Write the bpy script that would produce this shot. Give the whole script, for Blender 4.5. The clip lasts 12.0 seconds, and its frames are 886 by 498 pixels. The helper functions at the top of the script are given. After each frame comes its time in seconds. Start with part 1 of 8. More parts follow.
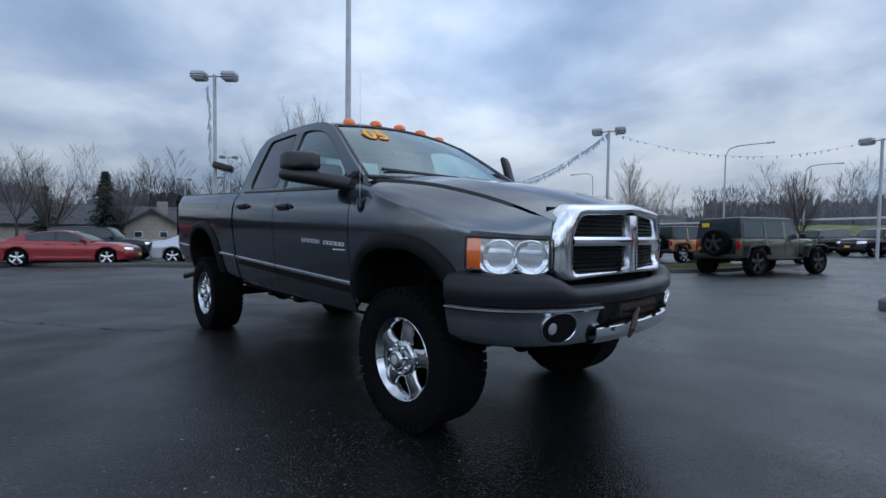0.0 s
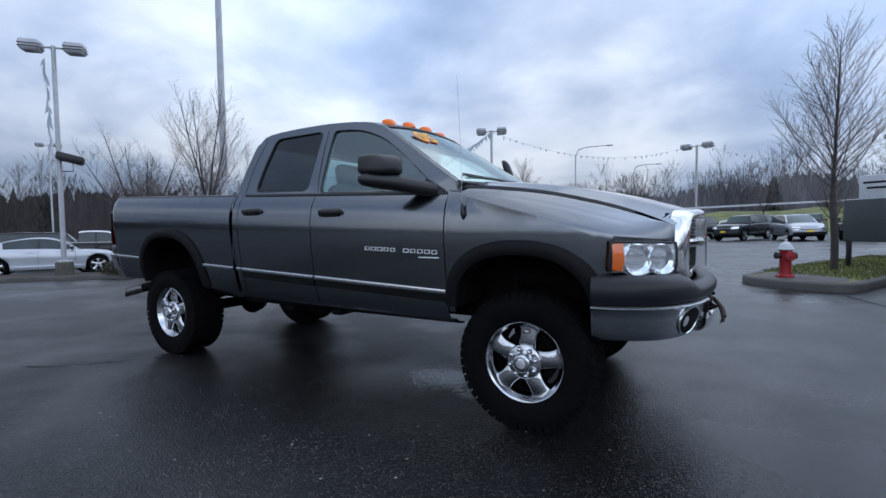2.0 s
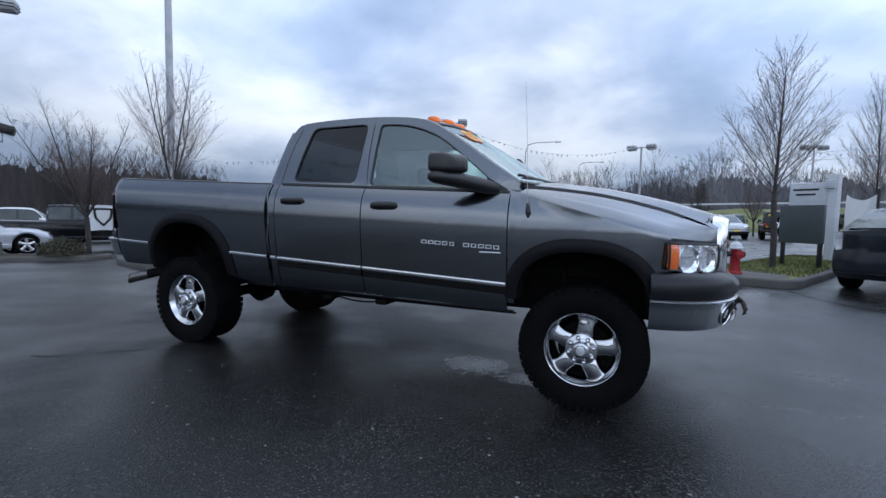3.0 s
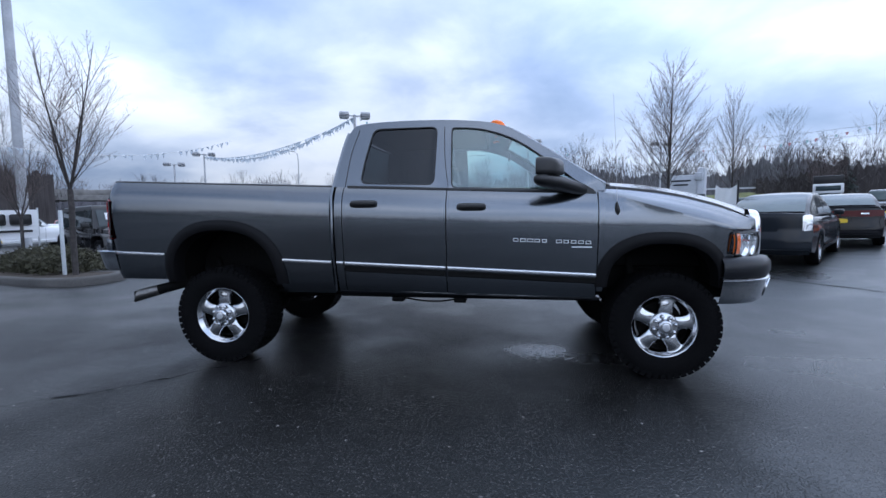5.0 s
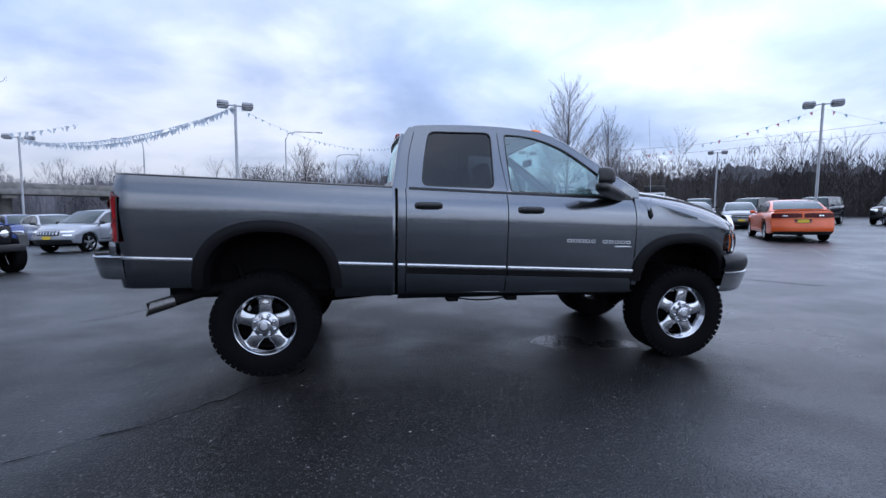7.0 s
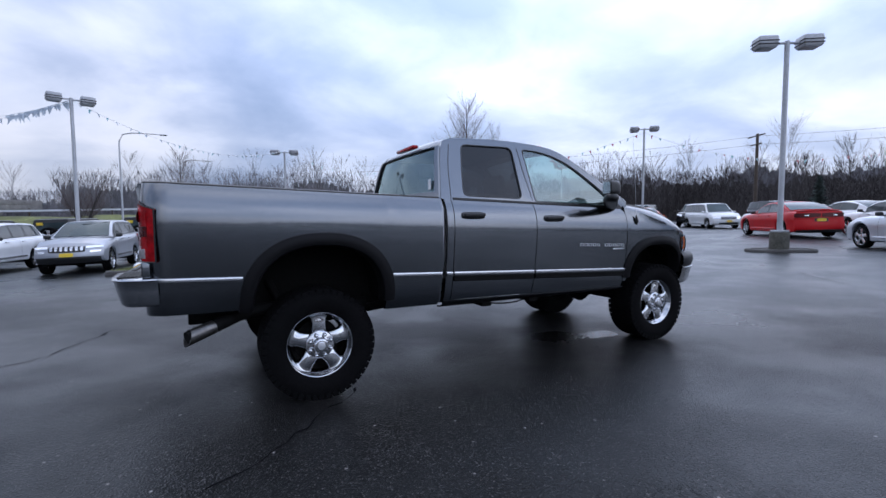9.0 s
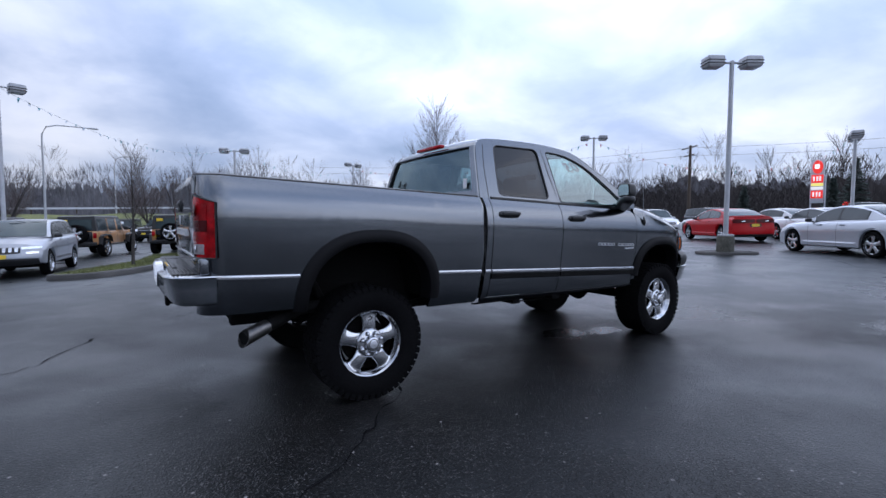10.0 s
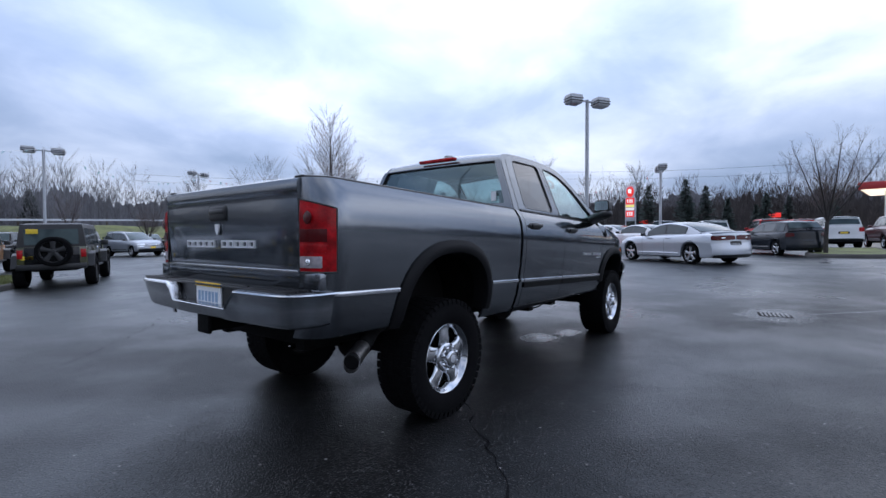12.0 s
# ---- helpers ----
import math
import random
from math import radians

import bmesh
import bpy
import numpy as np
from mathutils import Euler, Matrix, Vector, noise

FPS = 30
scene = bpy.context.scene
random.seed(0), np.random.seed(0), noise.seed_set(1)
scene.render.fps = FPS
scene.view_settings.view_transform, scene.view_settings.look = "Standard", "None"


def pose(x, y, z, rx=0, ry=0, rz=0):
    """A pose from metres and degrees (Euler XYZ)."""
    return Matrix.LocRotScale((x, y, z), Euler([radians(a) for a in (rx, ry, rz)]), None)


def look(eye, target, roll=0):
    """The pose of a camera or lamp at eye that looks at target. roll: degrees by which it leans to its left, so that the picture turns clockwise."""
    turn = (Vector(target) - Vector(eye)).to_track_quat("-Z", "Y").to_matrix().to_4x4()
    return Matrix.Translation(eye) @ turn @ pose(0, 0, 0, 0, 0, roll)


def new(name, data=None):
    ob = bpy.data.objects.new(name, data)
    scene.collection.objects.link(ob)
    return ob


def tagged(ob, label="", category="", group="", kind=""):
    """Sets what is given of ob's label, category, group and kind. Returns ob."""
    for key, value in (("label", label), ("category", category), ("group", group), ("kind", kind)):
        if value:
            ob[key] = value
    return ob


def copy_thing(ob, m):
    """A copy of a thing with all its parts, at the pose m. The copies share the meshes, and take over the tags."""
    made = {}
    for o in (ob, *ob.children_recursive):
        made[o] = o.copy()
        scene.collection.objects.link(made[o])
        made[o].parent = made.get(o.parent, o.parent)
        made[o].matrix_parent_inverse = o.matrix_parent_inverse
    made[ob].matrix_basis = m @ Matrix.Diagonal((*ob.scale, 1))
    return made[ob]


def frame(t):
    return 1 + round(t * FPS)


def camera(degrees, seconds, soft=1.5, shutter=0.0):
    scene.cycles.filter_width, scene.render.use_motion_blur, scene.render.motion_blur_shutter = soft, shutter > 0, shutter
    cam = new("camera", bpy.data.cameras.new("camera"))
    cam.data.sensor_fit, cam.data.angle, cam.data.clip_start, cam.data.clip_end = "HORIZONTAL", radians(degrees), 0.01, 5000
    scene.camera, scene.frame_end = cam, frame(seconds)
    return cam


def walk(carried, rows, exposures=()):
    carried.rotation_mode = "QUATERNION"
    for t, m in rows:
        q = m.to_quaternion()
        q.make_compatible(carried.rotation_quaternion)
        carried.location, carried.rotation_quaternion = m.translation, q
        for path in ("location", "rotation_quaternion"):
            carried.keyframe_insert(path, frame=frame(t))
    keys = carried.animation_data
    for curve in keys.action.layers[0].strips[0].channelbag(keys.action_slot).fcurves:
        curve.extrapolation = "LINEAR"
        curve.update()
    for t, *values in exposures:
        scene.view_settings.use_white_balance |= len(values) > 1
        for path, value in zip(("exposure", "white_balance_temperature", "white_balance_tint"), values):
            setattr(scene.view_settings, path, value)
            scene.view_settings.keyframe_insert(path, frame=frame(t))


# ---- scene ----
cam = camera(88.2, 12.0)
PATH = [
    (0, (5.593, -2.539, 1.127), (4.145, -1.162, 1.052), 0.7),
    (0.5, (5.298, -2.724, 1.143), (3.935, -1.265, 1.039), -1.1),
    (1, (5.052, -2.94, 1.164), (3.796, -1.387, 1.076), -0.1),
    (1.5, (4.814, -3.21, 1.199), (3.702, -1.55, 1.111), 0.2),
    (2, (4.474, -3.441, 1.197), (3.482, -1.707, 1.1), -0.7),
    (2.5, (4.151, -3.695, 1.211), (3.217, -1.929, 1.109), 0.9),
    (3, (3.852, -3.935, 1.241), (3.082, -2.095, 1.097), 1.2),
    (5, (2.383, -4.493, 1.29), (2.115, -2.519, 1.118), -0.4),
    (5.5, (2.001, -4.549, 1.314), (1.857, -2.56, 1.17), 0.5),
    (6, (1.608, -4.646, 1.331), (1.653, -2.654, 1.162), 0.2),
    (6.5, (1.189, -4.638, 1.306), (1.383, -2.655, 1.128), 0.1),
    (8.5, (-0.298, -4.34, 1.304), (0.442, -2.486, 1.193), 0.4),
    (9, (-0.678, -4.256, 1.306), (0.224, -2.475, 1.177), -0.4),
    (9.5, (-1.02, -4.12, 1.273), (-0.015, -2.395, 1.14), -0.1),
    (10, (-1.355, -3.906, 1.263), (-0.251, -2.242, 1.15), 0.1),
    (10.5, (-1.71, -3.698, 1.247), (-0.445, -2.154, 1.128), -0.3),
    (11, (-1.986, -3.416, 1.22), (-0.574, -2.004, 1.116), -0.3),
    (11.5, (-2.227, -3.092, 1.214), (-0.721, -1.778, 1.143), 0.6),
    (12, (-2.511, -2.817, 1.226), (-0.923, -1.602, 1.181), -0.1),
]
EXPOSURES = [(0, -0.30, 5950, 7), (1, -0.08, 6050, 9), (2, -0.02, 6080, 10), (3.5, 0.08, 6000, 10), (5.5, 0.20, 5800, 12), (9, 0.06, 6020, 16), (12, -0.03, 6000, 14)]
walk(cam, [(t, look(eye, target, roll)) for t, eye, target, roll in PATH], EXPOSURES)

# ---- world, sun, sky ----
world = bpy.data.worlds.new("overcast_world")
scene.world = world
world.use_nodes = True
wn, wl = world.node_tree.nodes, world.node_tree.links
wn.clear()


SUN_EL, SUN_AZ = radians(38), radians(42)
sky = wn.new("ShaderNodeTexSky")
sky.sky_type, sky.sun_disc = "NISHITA", False
sky.sun_elevation, sky.sun_rotation = SUN_EL, radians(90) - SUN_AZ
coord = wn.new("ShaderNodeTexCoord")
sep = wn.new("ShaderNodeSeparateXYZ")
wl.new(coord.outputs["Generated"], sep.inputs[0])


def wmath(op, a, b=None):
    n = wn.new("ShaderNodeMath")
    n.operation = op
    for i, v in enumerate((a, b)):
        if v is None:
            continue
        if isinstance(v, (int, float)):
            n.inputs[i].default_value = v
        else:
            wl.new(v, n.inputs[i])
    return n.outputs[0]


# a flat cloud layer: the direction divided by its height
up = wmath("ADD", wmath("MAXIMUM", sep.outputs[2], 0.0), 0.30)
cx, cy = wmath("DIVIDE", sep.outputs[0], up), wmath("DIVIDE", sep.outputs[1], up)
layer = wn.new("ShaderNodeCombineXYZ")
wl.new(cx, layer.inputs[0])
wl.new(cy, layer.inputs[1])


def cloud_noise(scale, detail, rough, offset):
    m = wn.new("ShaderNodeMapping")
    m.inputs["Location"].default_value = offset
    wl.new(layer.outputs[0], m.inputs[0])
    n = wn.new("ShaderNodeTexNoise")
    n.inputs["Scale"].default_value, n.inputs["Detail"].default_value, n.inputs["Roughness"].default_value = scale, detail, rough
    n.inputs["Distortion"].default_value = 0.25
    wl.new(m.outputs[0], n.inputs["Vector"])
    return n.outputs["Fac"]


big, small = cloud_noise(0.75, 3, 0.5, (3.1, 1.7, 0.4)), cloud_noise(2.1, 7, 0.52, (0.2, 5.3, 1.1))
mixed = wmath("ADD", wmath("MULTIPLY", big, 0.62), wmath("MULTIPLY", small, 0.38))
ramp = wn.new("ShaderNodeValToRGB")
els = ramp.color_ramp.elements
els[0].position, els[0].color = 0.34, (0.30, 0.40, 0.58, 1)
els[1].position, els[1].color = 0.62, (1.08, 1.12, 1.20, 1)
for p, c in ((0.42, (0.43, 0.53, 0.72, 1)), (0.49, (0.62, 0.71, 0.88, 1)), (0.55, (0.86, 0.93, 1.06, 1))):
    e = els.new(p)
    e.color = c
wl.new(mixed, ramp.inputs[0])
mix = wn.new("ShaderNodeMix")
mix.data_type = "RGBA"
mix.inputs[0].default_value = 0.9
gain = wn.new("ShaderNodeVectorMath")
gain.operation = "SCALE"
gain.inputs["Scale"].default_value = 0.1
wl.new(sky.outputs[0], gain.inputs[0])
wl.new(gain.outputs[0], mix.inputs["A"])
wl.new(ramp.outputs[0], mix.inputs["B"])
back = wn.new("ShaderNodeBackground")
back.inputs["Strength"].default_value = 1.0
wout = wn.new("ShaderNodeOutputWorld")
# the clouds are brighter round the hidden sun and towards the zenith
dot = wn.new("ShaderNodeVectorMath")
dot.operation = "DOT_PRODUCT"
dot.inputs[1].default_value = (math.cos(SUN_AZ) * math.cos(SUN_EL), math.sin(SUN_AZ) * math.cos(SUN_EL), math.sin(SUN_EL))
wl.new(coord.outputs["Generated"], dot.inputs[0])
glow = wmath("POWER", wmath("MAXIMUM", dot.outputs["Value"], 0.0), 3.0)
pale_deck = wn.new("ShaderNodeVectorMath")
pale_deck.operation = "DOT_PRODUCT"
pale_deck.inputs[1].default_value = (math.cos(radians(178)) * math.cos(radians(26)), math.sin(radians(178)) * math.cos(radians(26)), math.sin(radians(26)))
wl.new(coord.outputs["Generated"], pale_deck.inputs[0])
glow2 = wmath("POWER", wmath("MAXIMUM", pale_deck.outputs["Value"], 0.0), 8.0)
# unseen brightening of the southern sky, added to light the truck's side
south_fill = wn.new("ShaderNodeVectorMath")
south_fill.operation = "DOT_PRODUCT"
south_fill.inputs[1].default_value = (math.cos(radians(288)) * math.cos(radians(26)), math.sin(radians(288)) * math.cos(radians(26)), math.sin(radians(26)))
wl.new(coord.outputs["Generated"], south_fill.inputs[0])
glow3 = wmath("POWER", wmath("MAXIMUM", south_fill.outputs["Value"], 0.0), 3.0)
# the high cloud is thinner towards the hidden sun
sunward = wn.new("ShaderNodeVectorMath")
sunward.operation = "DOT_PRODUCT"
sunward.inputs[1].default_value = (math.cos(radians(48)), math.sin(radians(48)), 0.0)
wl.new(coord.outputs["Generated"], sunward.inputs[0])
zenith = wmath("MULTIPLY", wmath("MAXIMUM", sep.outputs[2], 0.0), wmath("ADD", 0.46, wmath("MULTIPLY", sunward.outputs["Value"], 0.72)))
thin_cloud = wn.new("ShaderNodeVectorMath")
thin_cloud.operation = "DOT_PRODUCT"
thin_cloud.inputs[1].default_value = (math.cos(radians(50)) * math.cos(radians(48)), math.sin(radians(50)) * math.cos(radians(48)), math.sin(radians(48)))
wl.new(coord.outputs["Generated"], thin_cloud.inputs[0])
glow4 = wmath("POWER", wmath("MAXIMUM", thin_cloud.outputs["Value"], 0.0), 18.0)
level = wmath("ADD", wmath("MULTIPLY", glow, 0.32), wmath("ADD", wmath("MULTIPLY", glow2, 0.22), wmath("MULTIPLY", glow4, 1.3)))
level = wmath("ADD", wmath("ADD", level, wmath("MULTIPLY", glow3, 1.0)), wmath("ADD", zenith, 0.86))
# one bright and one dull swell in the cloud
for az, el, amount in ((134, 21, 0.34), (98, 20, -0.20)):
    swell = wn.new("ShaderNodeVectorMath")
    swell.operation = "DOT_PRODUCT"
    swell.inputs[1].default_value = (math.cos(radians(az)) * math.cos(radians(el)), math.sin(radians(az)) * math.cos(radians(el)), math.sin(radians(el)))
    wl.new(coord.outputs["Generated"], swell.inputs[0])
    level = wmath("ADD", level, wmath("MULTIPLY", wmath("POWER", wmath("MAXIMUM", swell.outputs["Value"], 0.0), 36.0), amount))
# low cloud banks are darker, most of all away from the brightest part
low = wmath("SUBTRACT", 1.0, wmath("MINIMUM", wmath("DIVIDE", wmath("MAXIMUM", sep.outputs[2], 0.0), 0.30), 1.0))
away = wn.new("ShaderNodeVectorMath")
away.operation = "DOT_PRODUCT"
away.inputs[1].default_value = (math.cos(radians(170)), math.sin(radians(170)), 0.0)
wl.new(coord.outputs["Generated"], away.inputs[0])
bank = wmath("MULTIPLY", low, wmath("ADD", wmath("MULTIPLY", wmath("MAXIMUM", away.outputs["Value"], 0.0), 0.22), 0.26))
level = wmath("MULTIPLY", level, wmath("SUBTRACT", 1.0, bank))
wl.new(level, back.inputs["Strength"])
wl.new(mix.outputs["Result"], back.inputs[0])
wl.new(back.outputs[0], wout.inputs[0])

sun = new("sun", bpy.data.lights.new("sun", "SUN"))
sun.data.energy, sun.data.angle, sun.data.color = 0.6, radians(100), (1.0, 0.97, 0.93)
sun.matrix_world = look((0, 0, 30), (-math.cos(SUN_AZ), -math.sin(SUN_AZ), 30 - math.tan(SUN_EL)))


# ---- materials ----
def material(name, color, rough=0.5, metal=0.0, coat=0.0, grain=0.0, grain_scale=40.0, bump=0.0, rough_var=0.0, emit=None, spec=0.5, big_var=0.0, big_scale=1.5):
    """Principled material with fine grain, a broad stain noise and relief."""
    m = bpy.data.materials.new(name)
    m.use_nodes = True
    t = m.node_tree
    b = t.nodes["Principled BSDF"]
    b.inputs["Base Color"].default_value = (*color, 1)
    b.inputs["Roughness"].default_value, b.inputs["Metallic"].default_value = rough, metal
    b.inputs["Coat Weight"].default_value, b.inputs["Coat Roughness"].default_value = coat, 0.04
    b.inputs["Specular IOR Level"].default_value = spec
    if emit:
        b.inputs["Emission Color"].default_value, b.inputs["Emission Strength"].default_value = (*emit[0], 1), emit[1]
    tc = t.nodes.new("ShaderNodeTexCoord")
    fine = t.nodes.new("ShaderNodeTexNoise")
    fine.inputs["Scale"].default_value, fine.inputs["Detail"].default_value = grain_scale, 4
    t.links.new(tc.outputs["Object"], fine.inputs["Vector"])
    if grain or big_var:
        wide = t.nodes.new("ShaderNodeTexNoise")
        wide.inputs["Scale"].default_value, wide.inputs["Detail"].default_value = big_scale, 5
        t.links.new(tc.outputs["Object"], wide.inputs["Vector"])
        last = None
        for src, amount in ((fine, grain), (wide, big_var)):
            if not amount:
                continue
            mr = t.nodes.new("ShaderNodeMapRange")
            mr.inputs["From Min"].default_value, mr.inputs["From Max"].default_value = 0.3, 0.7
            mr.inputs["To Min"].default_value, mr.inputs["To Max"].default_value = 1 - amount, 1 + amount
            t.links.new(src.outputs["Fac"], mr.inputs["Value"])
            v = t.nodes.new("ShaderNodeVectorMath")
            v.operation = "SCALE"
            if last is None:
                v.inputs[0].default_value = color
            else:
                t.links.new(last.outputs[0], v.inputs[0])
            t.links.new(mr.outputs[0], v.inputs["Scale"])
            last = v
        t.links.new(last.outputs[0], b.inputs["Base Color"])
    if rough_var:
        mr = t.nodes.new("ShaderNodeMapRange")
        mr.inputs["To Min"].default_value, mr.inputs["To Max"].default_value = max(0.02, rough - rough_var), rough + rough_var
        w2 = t.nodes.new("ShaderNodeTexNoise")
        w2.inputs["Scale"].default_value, w2.inputs["Detail"].default_value = 3.0, 5
        t.links.new(tc.outputs["Object"], w2.inputs["Vector"])
        t.links.new(w2.outputs["Fac"], mr.inputs["Value"])
        t.links.new(mr.outputs[0], b.inputs["Roughness"])
    if bump:
        bp = t.nodes.new("ShaderNodeBump")
        bp.inputs["Strength"].default_value, bp.inputs["Distance"].default_value = bump, 0.01
        t.links.new(fine.outputs["Fac"], bp.inputs["Height"])
        t.links.new(bp.outputs[0], b.inputs["Normal"])
    return m


def glass(name, tint, gloss=1.0, base=0.09, tone=(1, 1, 1)):
    """A thin pane: clear with a tint, and a mirror-like gloss that grows at shallow angles."""
    m = bpy.data.materials.new(name)
    m.use_nodes = True
    t = m.node_tree
    t.nodes.clear()
    out, mx, tr, gl, lw = (t.nodes.new(k) for k in ("ShaderNodeOutputMaterial", "ShaderNodeMixShader", "ShaderNodeBsdfTransparent", "ShaderNodeBsdfGlossy", "ShaderNodeLayerWeight"))
    lw.inputs["Blend"].default_value = 0.5
    pw, ml, ad = (t.nodes.new("ShaderNodeMath") for _ in range(3))
    pw.operation, ml.operation, ad.operation = "POWER", "MULTIPLY", "ADD"
    pw.inputs[1].default_value, ml.inputs[1].default_value, ad.inputs[1].default_value = 4.0, 0.9 - base, base
    t.links.new(lw.outputs["Facing"], pw.inputs[0])
    t.links.new(pw.outputs[0], ml.inputs[0])
    t.links.new(ml.outputs[0], ad.inputs[0])
    tr.inputs[0].default_value = (*tint, 1)
    gl.inputs["Color"].default_value, gl.inputs["Roughness"].default_value = (gloss * tone[0], gloss * tone[1], gloss * tone[2], 1), 0.01
    t.links.new(ad.outputs[0], mx.inputs[0])
    t.links.new(tr.outputs[0], mx.inputs[1])
    t.links.new(gl.outputs[0], mx.inputs[2])
    t.links.new(mx.outputs[0], out.inputs[0])
    return m


def asphalt_material():
    m = bpy.data.materials.new("wet_asphalt")
    m.use_nodes = True
    t = m.node_tree
    b = t.nodes["Principled BSDF"]
    tc = t.nodes.new("ShaderNodeTexCoord")

    def nz(scale, detail=5, rough=0.55):
        n = t.nodes.new("ShaderNodeTexNoise")
        n.inputs["Scale"].default_value, n.inputs["Detail"].default_value, n.inputs["Roughness"].default_value = scale, detail, rough
        t.links.new(tc.outputs["Object"], n.inputs["Vector"])
        return n.outputs["Fac"]

    def rng(v, a, b2, c, d):
        n = t.nodes.new("ShaderNodeMapRange")
        for k, x in zip(("From Min", "From Max", "To Min", "To Max"), (a, b2, c, d)):
            n.inputs[k].default_value = x
        t.links.new(v, n.inputs["Value"])
        return n.outputs[0]

    def op(kind, a, b2):
        n = t.nodes.new("ShaderNodeMath")
        n.operation = kind
        for i, v in enumerate((a, b2)):
            if isinstance(v, (int, float)):
                n.inputs[i].default_value = v
            else:
                t.links.new(v, n.inputs[i])
        return n.outputs[0]

    place_ = t.nodes.new("ShaderNodeSeparateXYZ")
    t.links.new(tc.outputs["Object"], place_.inputs[0])
    px, py = place_.outputs[0], place_.outputs[1]
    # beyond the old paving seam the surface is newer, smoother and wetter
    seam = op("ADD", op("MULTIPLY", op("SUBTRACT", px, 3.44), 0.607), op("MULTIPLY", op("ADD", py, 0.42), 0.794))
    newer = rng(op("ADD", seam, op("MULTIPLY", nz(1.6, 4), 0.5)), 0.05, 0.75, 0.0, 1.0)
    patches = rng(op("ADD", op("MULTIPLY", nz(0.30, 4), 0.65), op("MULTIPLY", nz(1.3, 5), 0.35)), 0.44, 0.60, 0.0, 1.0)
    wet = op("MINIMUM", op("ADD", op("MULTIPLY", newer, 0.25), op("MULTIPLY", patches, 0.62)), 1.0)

    def puddle(x, y, rx, ry):
        ux, uy = op("DIVIDE", op("SUBTRACT", px, x), rx), op("DIVIDE", op("SUBTRACT", py, y), ry)
        d = op("ADD", op("MULTIPLY", ux, ux), op("MULTIPLY", uy, uy))
        return rng(op("ADD", d, op("ADD", op("MULTIPLY", nz(4.0, 5), 1.2), op("MULTIPLY", nz(16.0, 4), 1.3))), 1.2, 2.1, 1.0, 0.0)

    pool = op("MINIMUM", op("ADD", op("ADD", puddle(2.70, -0.36, 0.36, 0.32), puddle(3.18, -0.50, 0.30, 0.20)), op("ADD", puddle(6.45, -2.6, 0.9, 0.6), puddle(5.4, 5.9, 0.7, 0.4))), 1.0)
    voro = t.nodes.new("ShaderNodeTexVoronoi")
    voro.inputs["Scale"].default_value = 80.0
    t.links.new(tc.outputs["Object"], voro.inputs["Vector"])
    stones = rng(voro.outputs["Distance"], 0.05, 0.55, 1.0, 0.0)
    cell = t.nodes.new("ShaderNodeSeparateColor")
    t.links.new(voro.outputs["Color"], cell.inputs[0])
    pale = op("MULTIPLY", rng(cell.outputs[0], 0.62, 1.0, 0.0, 1.0), stones)
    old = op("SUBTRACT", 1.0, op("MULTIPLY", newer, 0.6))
    tone = op("ADD", op("MULTIPLY", nz(7.0, 6), 0.008), op("MULTIPLY", op("MULTIPLY", pale, old), rng(nz(2.2, 4), 0.35, 0.65, 0.05, 0.15)))
    peb = t.nodes.new("ShaderNodeTexVoronoi")
    peb.inputs["Scale"].default_value = 17.0
    t.links.new(tc.outputs["Object"], peb.inputs["Vector"])
    pc = t.nodes.new("ShaderNodeSeparateColor")
    t.links.new(peb.outputs["Color"], pc.inputs[0])
    dots = op("MULTIPLY", rng(peb.outputs["Distance"], 0.08, 0.20, 1.0, 0.0), rng(pc.outputs[1], 0.86, 1.0, 0.0, 1.0))
    tone = op("ADD", tone, op("MULTIPLY", op("MULTIPLY", dots, old), 0.26))
    tone = op("ADD", tone, rng(nz(0.5, 3), 0.3, 0.7, 0.0, 0.005))
    # base colour dimmed beyond the seam, standing in for duller light there
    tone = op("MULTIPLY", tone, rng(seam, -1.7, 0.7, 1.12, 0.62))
    comb = t.nodes.new("ShaderNodeCombineColor")
    for i, k in enumerate((1.08, 1.02, 0.99)):
        t.links.new(op("MULTIPLY", tone, k), comb.inputs[i])
    t.links.new(comb.outputs[0], b.inputs["Base Color"])
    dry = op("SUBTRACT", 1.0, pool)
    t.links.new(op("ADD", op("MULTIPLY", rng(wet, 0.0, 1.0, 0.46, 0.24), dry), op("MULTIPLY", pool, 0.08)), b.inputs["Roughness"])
    # reflectance raised east and west by place, standing in for brighter sky sheen
    east_sheen, west_sheen = rng(seam, 0.5, 4.5, 0.0, 0.62), op("ADD", rng(px, 0.3, -2.5, 0.0, 0.24), op("MULTIPLY", rng(px, 0.4, 3.0, 0.0, 0.30), rng(seam, -1.8, -0.6, 1.0, 0.0)))
    damp = op("ADD", rng(wet, 0.0, 1.0, 0.13, 0.36), op("ADD", east_sheen, west_sheen))
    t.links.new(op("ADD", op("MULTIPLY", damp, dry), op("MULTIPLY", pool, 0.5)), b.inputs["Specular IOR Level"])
    b.inputs["Specular Tint"].default_value = (0.80, 0.92, 1.0, 1)
    h = op("ADD", op("MULTIPLY", stones, 0.6), op("MULTIPLY", nz(38, 3), 0.5))
    bp = t.nodes.new("ShaderNodeBump")
    bp.inputs["Distance"].default_value = 0.007
    t.links.new(h, bp.inputs["Height"])
    t.links.new(op("MULTIPLY", rng(wet, 0.0, 1.0, 0.85, 0.25), rng(pool, 0.0, 1.0, 1.0, 0.5)), bp.inputs["Strength"])
    t.links.new(bp.outputs[0], b.inputs["Normal"])
    return m


